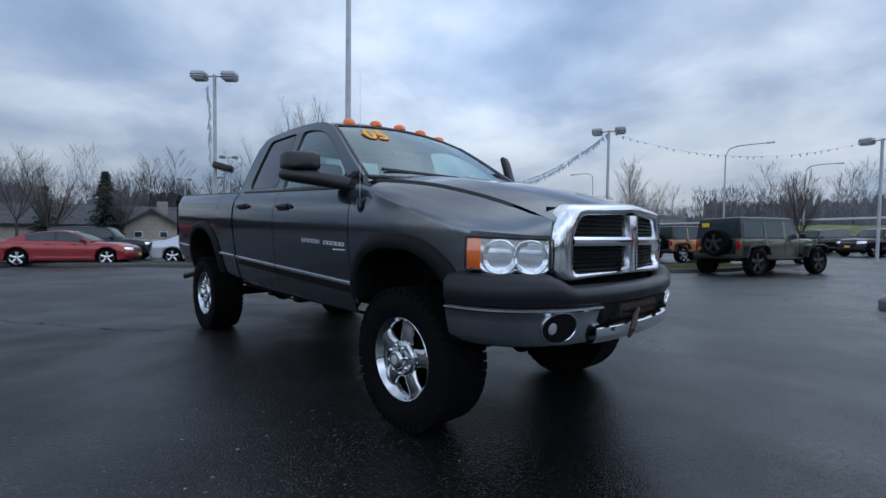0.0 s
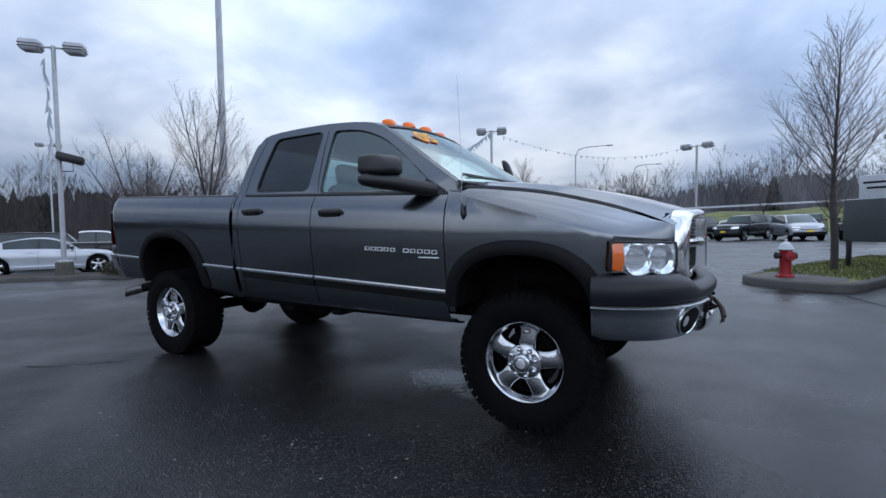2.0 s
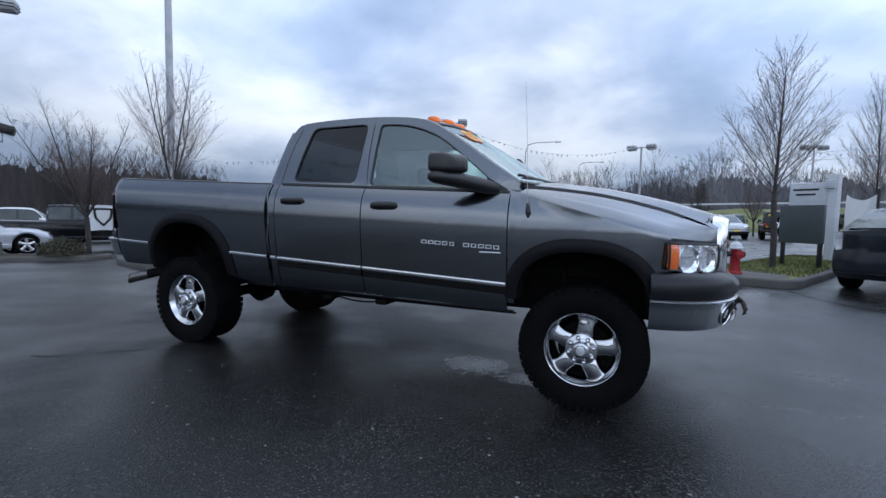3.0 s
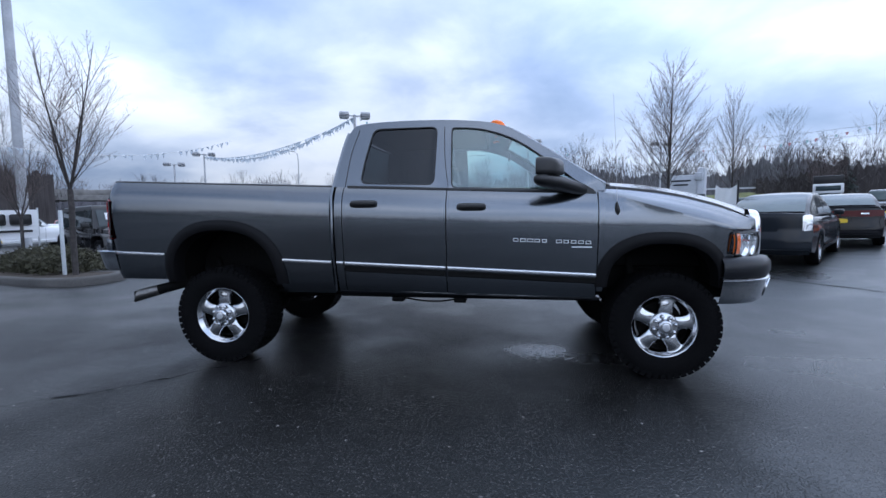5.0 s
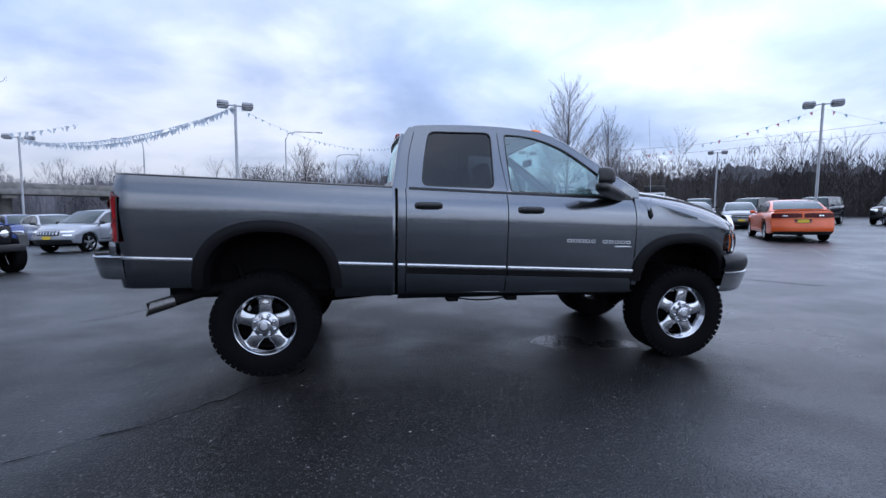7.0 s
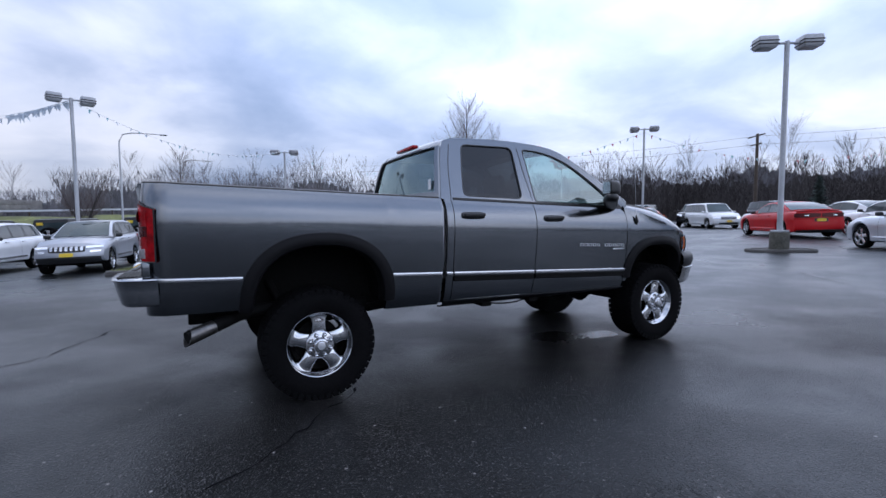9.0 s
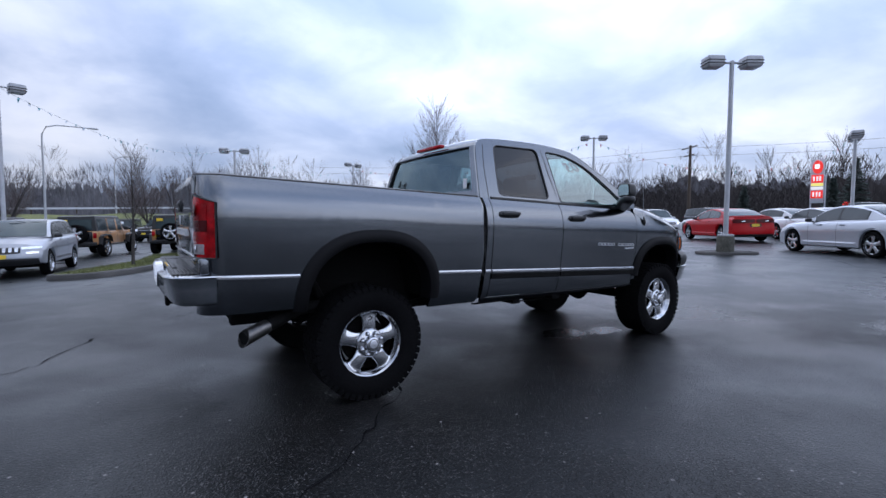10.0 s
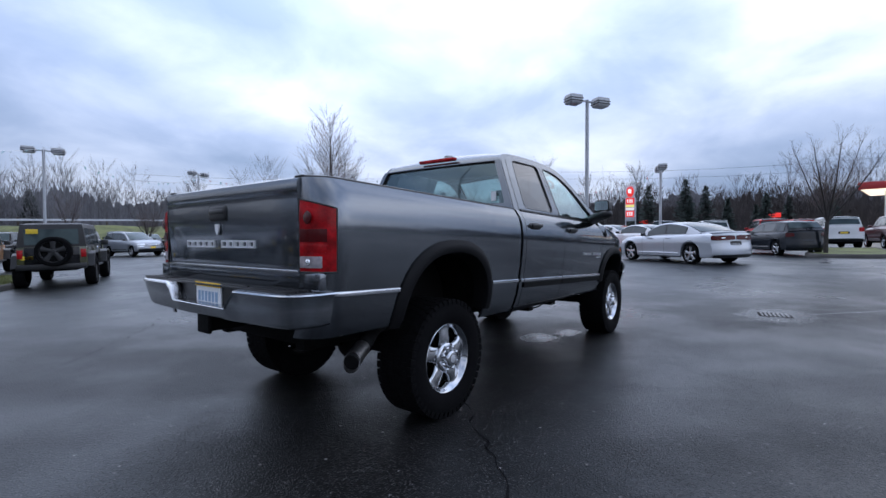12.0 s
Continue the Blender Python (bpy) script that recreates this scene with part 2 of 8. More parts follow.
PAINT = material("grey_metallic_paint", (0.152, 0.165, 0.182), rough=0.21, metal=1.0, coat=1.0, grain=0.05, grain_scale=900, big_var=0.04)
PAINT.node_tree.nodes["Principled BSDF"].inputs["Coat Roughness"].default_value = 0.06
PAINT.node_tree.nodes["Principled BSDF"].inputs["Specular Tint"].default_value = (0.30, 0.32, 0.35, 1)
CHROME = material("chrome", (0.74, 0.75, 0.77), rough=0.11, metal=1.0, rough_var=0.05)
SATIN = material("satin_bumper_chrome", (0.54, 0.555, 0.58), rough=0.18, metal=1.0, rough_var=0.06, big_var=0.06)
WHEEL_CHROME = material("polished_wheel_metal", (0.56, 0.57, 0.59), rough=0.09, metal=1.0, rough_var=0.04)
BRIGHT = material("dull_bright_metal", (0.62, 0.63, 0.65), rough=0.24, metal=1.0, rough_var=0.08)
CHARCOAL = material("charcoal_plastic", (0.007, 0.008, 0.010), rough=0.5, spec=0.16, grain=0.10, grain_scale=300, bump=0.03, big_var=0.1)
BLACK = material("black_plastic", (0.012, 0.012, 0.013), rough=0.42, grain=0.15, grain_scale=200, bump=0.04)
UNDER = material("dirty_black_steel", (0.005, 0.005, 0.005), rough=0.85, spec=0.15, grain=0.3, grain_scale=30, bump=0.2, big_var=0.3)
RUBBER = material("tyre_rubber", (0.0045, 0.0045, 0.005), rough=0.85, spec=0.07, grain=0.25, grain_scale=60, bump=0.15, big_var=0.2, big_scale=6)
GLASS = glass("clear_glass", (0.66, 0.82, 0.79), base=0.17, tone=(0.88, 1.0, 1.0))
TINT = glass("dark_tinted_glass", (0.05, 0.055, 0.065), base=0.045)
LENS = glass("clear_lens", (0.93, 0.95, 0.97))
RED = material("red_lens", (0.34, 0.004, 0.007), rough=0.22, spec=0.2, coat=0.25, big_var=0.45, big_scale=11, grain=0.2, grain_scale=90, bump=0.05)
DULL_LENS = material("reversing_lens", (0.42, 0.38, 0.39), rough=0.3, metal=0.3, coat=0.3, grain=0.3, grain_scale=30, bump=0.2)
DARK_RED = material("dark_red_lens", (0.07, 0.002, 0.003), rough=0.25, spec=0.2, coat=0.25, grain=0.15, grain_scale=90, bump=0.05)
AMBER = material("amber_lens", (0.88, 0.17, 0.010), rough=0.25, spec=0.3, coat=0.2, grain=0.1, grain_scale=120, bump=0.05)
REFLECTOR = material("bright_reflector", (0.93, 0.94, 0.96), rough=0.16, metal=0.8, grain_scale=10, bump=0.3)
BOWL = material("reflector_bowl", (0.96, 0.97, 0.98), rough=0.07, metal=0.95, grain_scale=14, bump=0.35)
BADGE = material("bright_badge_metal", (0.85, 0.86, 0.88), rough=0.28, metal=0.5, grain=0.04)
SEAT = material("grey_beige_cloth", (0.09, 0.088, 0.083), rough=0.9, grain=0.15, grain_scale=150, bump=0.2)
DASH = material("grey_dashboard", (0.20, 0.20, 0.20), rough=0.7, grain=0.1, grain_scale=200, bump=0.1)
WHITE = material("white_plastic", (0.75, 0.76, 0.77), rough=0.45, grain=0.04, grain_scale=60)
YELLOW = material("yellow_print", (0.80, 0.50, 0.02), rough=0.5, grain=0.05)
ORANGE_RED = material("orange_red_print", (0.75, 0.10, 0.02), rough=0.5, grain=0.05)
STEEL = material("galvanised_pole_steel", (0.44, 0.45, 0.47), rough=0.55, metal=0.3, grain=0.12, grain_scale=25, big_var=0.15)
CONCRETE = material("concrete", (0.22, 0.21, 0.20), rough=0.8, grain=0.2, grain_scale=35, bump=0.25, big_var=0.25)
KERB = material("kerb_concrete", (0.062, 0.058, 0.054), rough=0.7, grain=0.25, grain_scale=40, bump=0.3, big_var=0.3)
GRASS = material("winter_grass", (0.120, 0.132, 0.042), rough=0.9, grain=0.5, grain_scale=25, bump=0.6, big_var=0.4, big_scale=0.8)
MULCH = material("bark_mulch", (0.035, 0.025, 0.017), rough=0.95, grain=0.5, grain_scale=40, bump=0.8, big_var=0.3)
BARK = material("grey_bark", (0.048, 0.042, 0.040), rough=0.9, grain=0.4, grain_scale=18, bump=0.5, big_var=0.3)
TWIG = material("brown_twig", (0.125, 0.098, 0.090), rough=0.9, grain=0.2)
NEEDLE = material("fir_needles", (0.050, 0.070, 0.062), rough=0.85, grain=0.4, grain_scale=3, big_var=0.3)
SHRUB = material("shrub_leaves", (0.052, 0.050, 0.028), rough=0.8, grain=0.4, grain_scale=6)
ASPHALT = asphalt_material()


# ---- mesh helpers ----
def part(name, bm, mat, parent=None, label="", sharp=38, flat=False):
    """Links a bmesh as ONE mesh object, under a thing or a part."""
    bmesh.ops.remove_doubles(bm, verts=bm.verts, dist=0.00005)
    bmesh.ops.recalc_face_normals(bm, faces=bm.faces)
    me = bpy.data.meshes.new(name)
    bm.to_mesh(me)
    bm.free()
    if not flat:
        me.shade_smooth()
        me.set_sharp_from_angle(angle=radians(sharp))
    me.materials.append(mat)
    ob = new(name, me)
    ob.parent = parent
    if label:
        ob["label"] = label
    return ob


def thing(name, label, category, group="", kind=""):
    ob = new(name)
    ob.empty_display_size = 0.2
    return tagged(ob, label, category, group, kind)


def BM():
    return bmesh.new()


def box(bm, c, s, bevel=0.0, m=None, seg=2):
    r = bmesh.ops.create_cube(bm, size=1.0)
    vs = r["verts"]
    for v in vs:
        v.co = Vector((v.co.x * s[0], v.co.y * s[1], v.co.z * s[2]))
    if bevel:
        es = list({e for v in vs for e in v.link_edges})
        r2 = bmesh.ops.bevel(bm, geom=es, offset=bevel, segments=seg, profile=0.5, affect="EDGES")
        vs = list({v for f in r2["faces"] for v in f.verts} | {v for v in vs if v.is_valid})
    mm = Matrix.Translation(c) @ (m or Matrix())
    for v in vs:
        v.co = mm @ v.co
    return bm


def ring_frame(d):
    d = Vector(d).normalized()
    a = d.cross(Vector((0, 0, 1)) if abs(d.z) < 0.9 else Vector((1, 0, 0))).normalized()
    return a, d.cross(a)


def tube(bm, pts, radii, n=8, cap=True):
    pts = [Vector(p) for p in pts]
    if isinstance(radii, (int, float)):
        radii = [radii] * len(pts)
    rings = []
    for i, p in enumerate(pts):
        d = pts[min(i + 1, len(pts) - 1)] - pts[max(i - 1, 0)]
        a, b = ring_frame(d)
        rings.append([bm.verts.new(p + radii[i] * (math.cos(2 * math.pi * k / n) * a + math.sin(2 * math.pi * k / n) * b)) for k in range(n)])
    for r0, r1 in zip(rings, rings[1:]):
        for k in range(n):
            bm.faces.new((r0[k], r0[(k + 1) % n], r1[(k + 1) % n], r1[k]))
    if cap:
        bm.faces.new(rings[0])
        bm.faces.new(rings[-1])
    return bm


def sheet(bm, rows, closed=False):
    """Quads between rows of points."""
    vs = [[bm.verts.new(p) for p in r] for r in rows]
    for r0, r1 in zip(vs, vs[1:]):
        n = len(r0)
        for k in range(n if closed else n - 1):
            q = [r0[k], r0[(k + 1) % n], r1[(k + 1) % n], r1[k]]
            bm.faces.new(q)
    return vs


def solid(bm, th):
    bmesh.ops.remove_doubles(bm, verts=bm.verts, dist=0.00005)
    bmesh.ops.recalc_face_normals(bm, faces=bm.faces)
    bmesh.ops.solidify(bm, geom=bm.faces[:], thickness=th)
    return bm


def turned(bm, prof, n=32, c=(0, 0, 0)):
    """A profile of (radius, y) turned about the y axis."""
    rows = [[(c[0] + r * math.cos(2 * math.pi * k / n), c[1] + y, c[2] + r * math.sin(2 * math.pi * k / n)) for k in range(n)] for r, y in prof]
    sheet(bm, rows, closed=True)
    return bm


def plate_with_holes(bm, outer, holes, to3):
    """A flat outline with holes filled by triangles and laid onto a surface by to3(u, v)."""
    edges = []
    for loop in (outer, *holes):
        vs = [bm.verts.new((u, v, 0)) for u, v in loop]
        edges += [bm.edges.new((vs[i], vs[(i + 1) % len(vs)])) for i in range(len(vs))]
    bmesh.ops.triangle_fill(bm, edges=edges, use_beauty=True, use_dissolve=False)
    for v in bm.verts:
        v.co = Vector(to3(v.co.x, v.co.y))
    return bm


def curve(pts, n):
    """n points of a smooth curve through pts (Catmull-Rom, by chord)."""
    p = np.array(pts, float)
    d = np.concatenate([[0], np.cumsum(np.linalg.norm(np.diff(p, axis=0), axis=1))])
    out = []
    for u in np.linspace(0, d[-1], n):
        i = min(max(int(np.searchsorted(d, u)) - 1, 0), len(p) - 2)
        h = (u - d[i]) / (d[i + 1] - d[i])
        p0, p1, p2, p3 = p[max(i - 1, 0)], p[i], p[i + 1], p[min(i + 2, len(p) - 1)]
        t1 = (p2 - p0) / 2 if i > 0 else p2 - p1
        t2 = (p3 - p1) / 2 if i < len(p) - 2 else p2 - p1
        out.append((2 * h**3 - 3 * h**2 + 1) * p1 + (h**3 - 2 * h**2 + h) * t1 + (-2 * h**3 + 3 * h**2) * p2 + (h**3 - h**2) * t2)
    return [tuple(float(c) for c in q) for q in out]


def rounded(loop, r, n=4):
    """An outline with its corners rounded."""
    out, m = [], len(loop)
    for i in range(m):
        a, b, c = (np.array(loop[(i + k) % m], float) for k in (-1, 0, 1))
        la, lc = np.linalg.norm(a - b), np.linalg.norm(c - b)
        k = min(r, la * 0.45, lc * 0.45)
        p, q = b + (a - b) / la * k, b + (c - b) / lc * k
        for j in range(n + 1):
            h = j / n
            s = (1 - h) ** 2 * p + 2 * h * (1 - h) * b + h * h * q
            out.append((float(s[0]), float(s[1])))
    return out


def smooth01(x, a, b):
    h = min(max((x - a) / (b - a), 0.0), 1.0)
    return h * h * (3 - 2 * h)


# ---- ground: one sheet, level round the truck and rising gently away from it ----
def ground_z(x, y):
    rise = 0.028 - 0.006 * smooth01(x, 5.0, 12.0) * (1 - smooth01(y, 2.0, 6.0))
    plane = math.tanh(rise * x - 0.012 * min(max(y, -20.0), 16.0))
    return plane * smooth01(math.hypot(x - 1.5, y + 1.0), 4.5, 14.0)


gb = BM()
axis = sorted({round(s * v, 3) for s in (-1, 1) for v in [i * 1.0 for i in range(0, 61)] + [70, 85, 105, 140, 200, 320, 600, 1200, 3000]})
sheet(gb, [[(x, y, ground_z(x, y)) for x in axis] for y in axis])
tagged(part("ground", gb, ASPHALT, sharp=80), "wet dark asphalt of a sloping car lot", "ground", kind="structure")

# ---- the pickup truck: x ahead, y to its left, origin under the rear axle ----
RAKE = 0.034
FLARE = material("black_flare_plastic", (0.006, 0.006, 0.007), rough=0.6, spec=0.16, grain=0.15, grain_scale=200, bump=0.04)
truck = thing("pickup_truck", "lifted dark grey metallic crew-cab pickup truck with chrome trim", "pickup truck")
SIDE_PROFILE = [(0.56, 0.800), (0.62, 0.853), (0.70, 0.900), (0.80, 0.929), (0.90, 0.946), (1.00, 0.959), (1.08, 0.968), (1.16, 0.976), (1.24, 0.9805), (1.30, 0.980), (1.35, 0.975), (1.39, 0.968), (1.42, 0.959), (1.45, 0.946), (1.475, 0.932), (1.495, 0.918), (1.512, 0.903)]


def body_y(zb):
    return float(np.interp(zb, [p[0] for p in SIDE_PROFILE], [p[1] for p in SIDE_PROFILE]))


def rows_between(lo, hi, n=16):
    """Heights (along the body) from lo to hi, closer towards the top shoulder."""
    return [lo + (hi - lo) * (i / (n - 1)) for i in range(n)]


def outlined_bar(bm, to3, w, h, t, lift):
    """A plain hollow bar, w by h, of stroke t, raised by lift."""
    outer = [(-w / 2, -h / 2), (w / 2, -h / 2), (w / 2, h / 2), (-w / 2, h / 2)]
    inner = [(u * (1 - 2 * t / w), v * (1 - 2 * t / h)) for u, v in outer]
    for k in range(4):
        q = [outer[k], outer[(k + 1) % 4], inner[(k + 1) % 4], inner[k]]
        top = [bm.verts.new(to3(u, v, lift)) for u, v in q]
        low = [bm.verts.new(to3(u, v, 0.0)) for u, v in q]
        bm.faces.new(top)
        for i in (0, 2):
            bm.faces.new((top[i], top[(i + 1) % 4], low[(i + 1) % 4], low[i]))


def arch(x, cx, hw, zc, h, p=2.35):
    u = min(abs(x - cx) / hw, 1.0)
    return zc + h * (1 - u**p) ** (1 / p)


REAR_ARCH, FRONT_ARCH = (0.03, 0.495, 0.68, 0.475), (3.545, 0.425, 0.70, 0.355)


def arch_columns(a, b, cx, hw):
    xs = set(np.linspace(a, b, 16).tolist())
    xs |= {cx + hw * math.cos(k * math.pi / 22) for k in range(23)} | {cx - hw - 0.002, cx + hw + 0.002}
    return sorted(x for x in xs if a <= x <= b)


def side_panel(name, s, cols, lo, hi, n=26, squeeze=lambda x: 1.0, label="", th=0.012):
    """A body panel: columns along x from lo(x) to hi(x), heights in world z, on the body's side surface."""
    bm = BM()
    rows = []
    for x in cols:
        zs = rows_between(lo(x), hi(x), n)
        rows.append([(x, s * body_y(z + RAKE * x) * squeeze(x), z) for z in zs])
    sheet(bm, rows)
    solid(bm, th)
    return part(name, bm, PAINT, truck, label)


def top_z(zb):
    return lambda x: zb - RAKE * x


def rear_squeeze(x):
    """Rear corner of the load bed, rounded in plan."""
    if x > -0.90:
        return 1.0
    u = min((-0.90 - x) / 0.175, 1.0)
    return 1.0 - 0.19 * (1 - math.sqrt(max(0.0, 1 - u**2.4)))


def bed_low(x):
    base = 0.70 if x < 0 else 0.60
    cx, hw, zc, h = REAR_ARCH
    if abs(x - cx) <= hw:
        return arch(x, *REAR_ARCH)
    return base


def fender_low(x):
    cx, hw, zc, h = FRONT_ARCH
    if abs(x - cx) <= hw:
        return arch(x, *FRONT_ARCH)
    return 0.66 if x < cx else 0.90


# front plan curve: headlamps and fender tips sweep round to the grille
FRONT_PLAN = curve([(3.60, 0.985), (3.85, 0.962), (4.00, 0.918), (4.06, 0.890), (4.16, 0.800), (4.25, 0.705), (4.315, 0.632), (4.35, 0.600)], 60)


def front_y(x):
    return float(np.interp(x, [p[0] for p in FRONT_PLAN], [p[1] for p in FRONT_PLAN]))


HOOD_EDGE = curve([(3.14, 0.83, 1.462), (3.35, 0.80, 1.445), (3.65, 0.755, 1.405), (3.95, 0.700, 1.335), (4.15, 0.655, 1.270), (4.28, 0.618, 1.215), (4.335, 0.600, 1.190)], 40)


def hood_edge(x):
    xs = [p[0] for p in HOOD_EDGE]
    return float(np.interp(x, xs, [p[1] for p in HOOD_EDGE])), float(np.interp(x, xs, [p[2] for p in HOOD_EDGE]))


for s in (1, -1):
    cx, hw = REAR_ARCH[:2]
    cols = [-1.075, -1.07, -1.06, -1.045, -1.025, -1.0, -0.97, -0.935, -0.90] + [x for x in arch_columns(-0.85, 0.985, cx, hw)]
    side_panel("bed_side", s, cols, bed_low, top_z(1.512), squeeze=rear_squeeze)
    side_panel("cab_corner", s, np.linspace(1.028, 1.088, 4).tolist(), lambda x: 0.60, top_z(1.512))
    rd = side_panel("rear_door", s, np.linspace(1.095, 1.925, 10).tolist(), lambda x: 0.632 - 0.012 * (x - 1.1), top_z(1.512))
    fd = side_panel("front_door", s, np.linspace(1.933, 3.068, 12).tolist(), lambda x: 0.622 - 0.012 * (x - 1.9), top_z(1.512))
    # rocker panel under the doors
    bm = BM()
    rows = []
    for x in np.linspace(1.03, 3.10, 12):
        top = 0.629 - 0.012 * (x - 1.1)
        rows.append([(x, s * y, z) for y, z in ((body_y(top + RAKE * x) - 0.002, top), (0.862, 0.604), (0.845, 0.588), (0.815, 0.576), (0.760, 0.570))])
    sheet(bm, rows)
    solid(bm, 0.01)
    part("rocker_panel", bm, CHARCOAL, truck)
    # front fender with its shoulder rolled over to the bonnet's edge
    bm = BM()
    rows = []
    cx, hw = FRONT_ARCH[:2]
    fx = [x for x in arch_columns(3.076, 4.05, cx, hw)] + [4.056, 4.075, 4.10, 4.13, 4.16, 4.19, 4.22, 4.25, 4.28, 4.30, 4.318, 4.333]
    for x in fx:
        he = hood_edge(x)
        gap = 1 - smooth01(x, 4.22, 4.31)
        if x <= 4.05:
            lo = fender_low(x)
        else:
            lo = 1.106 - 0.03 * (x - 4.05)
        sh = float(np.interp(x, [3.07, 3.3, 3.6, 3.9, 4.05, 4.28], [1.420, 1.355, 1.270, 1.185, 1.140, 1.114]))
        sh = max(sh, lo + 0.012)
        yo = front_y(x) / 0.985
        col = []
        for z in rows_between(lo, sh, 12):
            col.append((x, s * body_y(min(z + RAKE * x, 1.36 + 0.13 * (1 - smooth01(x, 3.08, 3.55)))) * yo, z))
        y1 = abs(col[-1][1])
        for h in (0.08, 0.16, 0.24, 0.31, 0.37, 0.42, 0.46, 0.50, 0.55, 0.61, 0.70, 0.80, 0.92, 1.0):
            y = y1 + (he[0] + 0.010 * gap - y1) * (h + 0.10 * math.sin(math.pi * h) * (h - 1))
            y -= 0.003 * math.exp(-(((h - 0.46) / 0.07) ** 2)) * smooth01(x, 3.25, 3.6) * (1 - smooth01(x, 4.0, 4.2))
            z = sh + (he[1] - 0.015 * gap - sh) * (1 - (1 - h) ** 1.32)
            col.append((x, s * y, z))
        rows.append(col)
    sheet(bm, rows)
    solid(bm, 0.01)
    part("front_fender", bm, PAINT, truck)
    # black arch flares
    for cx, hw, zc, h, dz in ((*REAR_ARCH, 0.0), (*FRONT_ARCH, 0.0)):
        bm = BM()
        rows = []
        for k in range(41):
            a = math.pi * k / 40
            ca, sa = math.cos(a), math.sin(a)
            ex = 2 / 2.35
            px, pz = math.copysign(abs(ca) ** ex, ca), abs(sa) ** ex
            row = []
            for grow, dy in ((-0.035, -0.10), (-0.032, -0.01), (-0.022, 0.024), (0.004, 0.034), (0.036, 0.026), (0.062, 0.010), (0.066, -0.014)):
                x, z = cx + (hw + grow) * px, zc + (h + grow) * pz
                row.append((x, s * (body_y(min(z + RAKE * x, 1.3)) * min(front_y(x) / 0.985, 1.0) + dy), z))
            rows.append(row)
        sheet(bm, rows)
        solid(bm, 0.006)
        part("wheel_arch_flare", bm, FLARE, truck, "charcoal plastic arch flare")
        # dark liner of the arch
        bm = BM()
        rows = []
        for k in range(21):
            a = math.pi * k / 20
            x, z = cx + (hw - 0.01) * math.copysign(abs(math.cos(a)) ** 0.85, math.cos(a)), zc + (h - 0.01) * abs(math.sin(a)) ** 0.85
            rows.append([(x, s * y, z) for y in (0.93, 0.7, 0.5)])
        vs = sheet(bm, rows)
        bm.faces.new([r[-1] for r in vs])
        part("wheel_well", bm, UNDER, truck)
    # bright body moulding with its dark band
    for x0, x1, dark in ((-1.02, -0.50, False), (0.565, 0.985, False), (1.03, 1.085, False), (1.10, 1.92, True), (1.938, 3.065, True)):
        bm, bd = BM(), BM()
        rows, rows2 = [], []
        for x in np.linspace(x0, x1, 8):
            zb = 0.902 - 0.004 * max(x, 0)
            z = zb - RAKE * x
            y = body_y(zb) * rear_squeeze(x)
            rows.append([(x, s * (y + d), z + e) for d, e in ((-0.004, 0.019), (0.011, 0.014), (0.014, 0.004), (0.012, -0.009), (-0.004, -0.014))])
            rows2.append([(x, s * (y - 0.004 + d), z + e) for d, e in ((0.0, -0.019), (0.010, -0.023), (0.010, -0.060), (-0.010, -0.068))])
        sheet(bm, rows)
        solid(bm, 0.003)
        part("body_moulding", bm, SATIN, truck, "bright metal strip")
        if dark:
            sheet(bd, rows2)
            solid(bd, 0.003)
            part("moulding_band", bd, UNDER, truck)
        else:
            bd.free()
    # door handles: a recessed cup with a black pull
    for x in (1.27, 2.125):
        z = 1.378 - RAKE * x
        y = body_y(1.378)
        bm = BM()
        tube(bm, [(x + q, s * (y - 0.012), z) for q in (-0.115, -0.108, -0.09, -0.05, 0.05, 0.09, 0.108, 0.115)], [0.012, 0.024, 0.031, 0.034, 0.034, 0.031, 0.024, 0.012], 14)
        ob = part("door_handle", bm, BLACK, rd if x < 1.9 else fd, "black door handle")
        bm = BM()
        box(bm, (x + 0.005, s * (y + 0.024), z + 0.008), (0.20, 0.016, 0.03), 0.007, seg=3)
        part("pull", bm, BLACK, ob)
    # badges on the front door and the fender
    for i, w in enumerate((0.045, 0.047, 0.052, 0.045, 0.04, 0, 0.05, 0.043, 0.045, 0.047, 0.045)):
        if w:
            x = 2.465 + i * 0.0535
            bm = BM()
            outlined_bar(bm, lambda u, v, d: (x + u, s * (body_y(1.135) + d), 1.140 - RAKE * x + v), w * 0.84, 0.025, 0.0040, 0.008)
            part("badge_bar", bm, BADGE, fd)
    bm = BM()
    box(bm, (2.955, s * (body_y(1.1) + 0.003), 1.103 - RAKE * 2.955), (0.15, 0.005, 0.008), 0.002)
    part("small_badge", bm, BADGE, fd)
    if s < 0:
        bm = BM()
        tube(bm, [(3.200, s * 0.972, 1.335), (3.203, s * 0.976, 1.30), (3.207, s * 0.978, 1.270), (3.207, s * 0.978, 1.240)], [0.006, 0.013, 0.018, 0.004], 8)
        aer = part("aerial_base", bm, BLACK, truck)
        bm = BM()
        tube(bm, [(3.200, s * 0.972, 1.33), (3.185, s * 0.962, 1.72), (3.160, s * 0.950, 2.12)], [0.0016, 0.0013, 0.0010], 6)
        part("whip", bm, STEEL, aer, "thin steel aerial whip")

# ---- cab upper part ----
ROOF_LINE = curve([(1.005, 1.478), (1.035, 1.66), (1.072, 1.865), (1.112, 1.966), (1.19, 2.008), (1.50, 2.028), (1.90, 2.026), (2.22, 1.999), (2.36, 1.964), (2.46, 1.917), (2.66, 1.793), (2.90, 1.630), (3.13, 1.480)], 60)


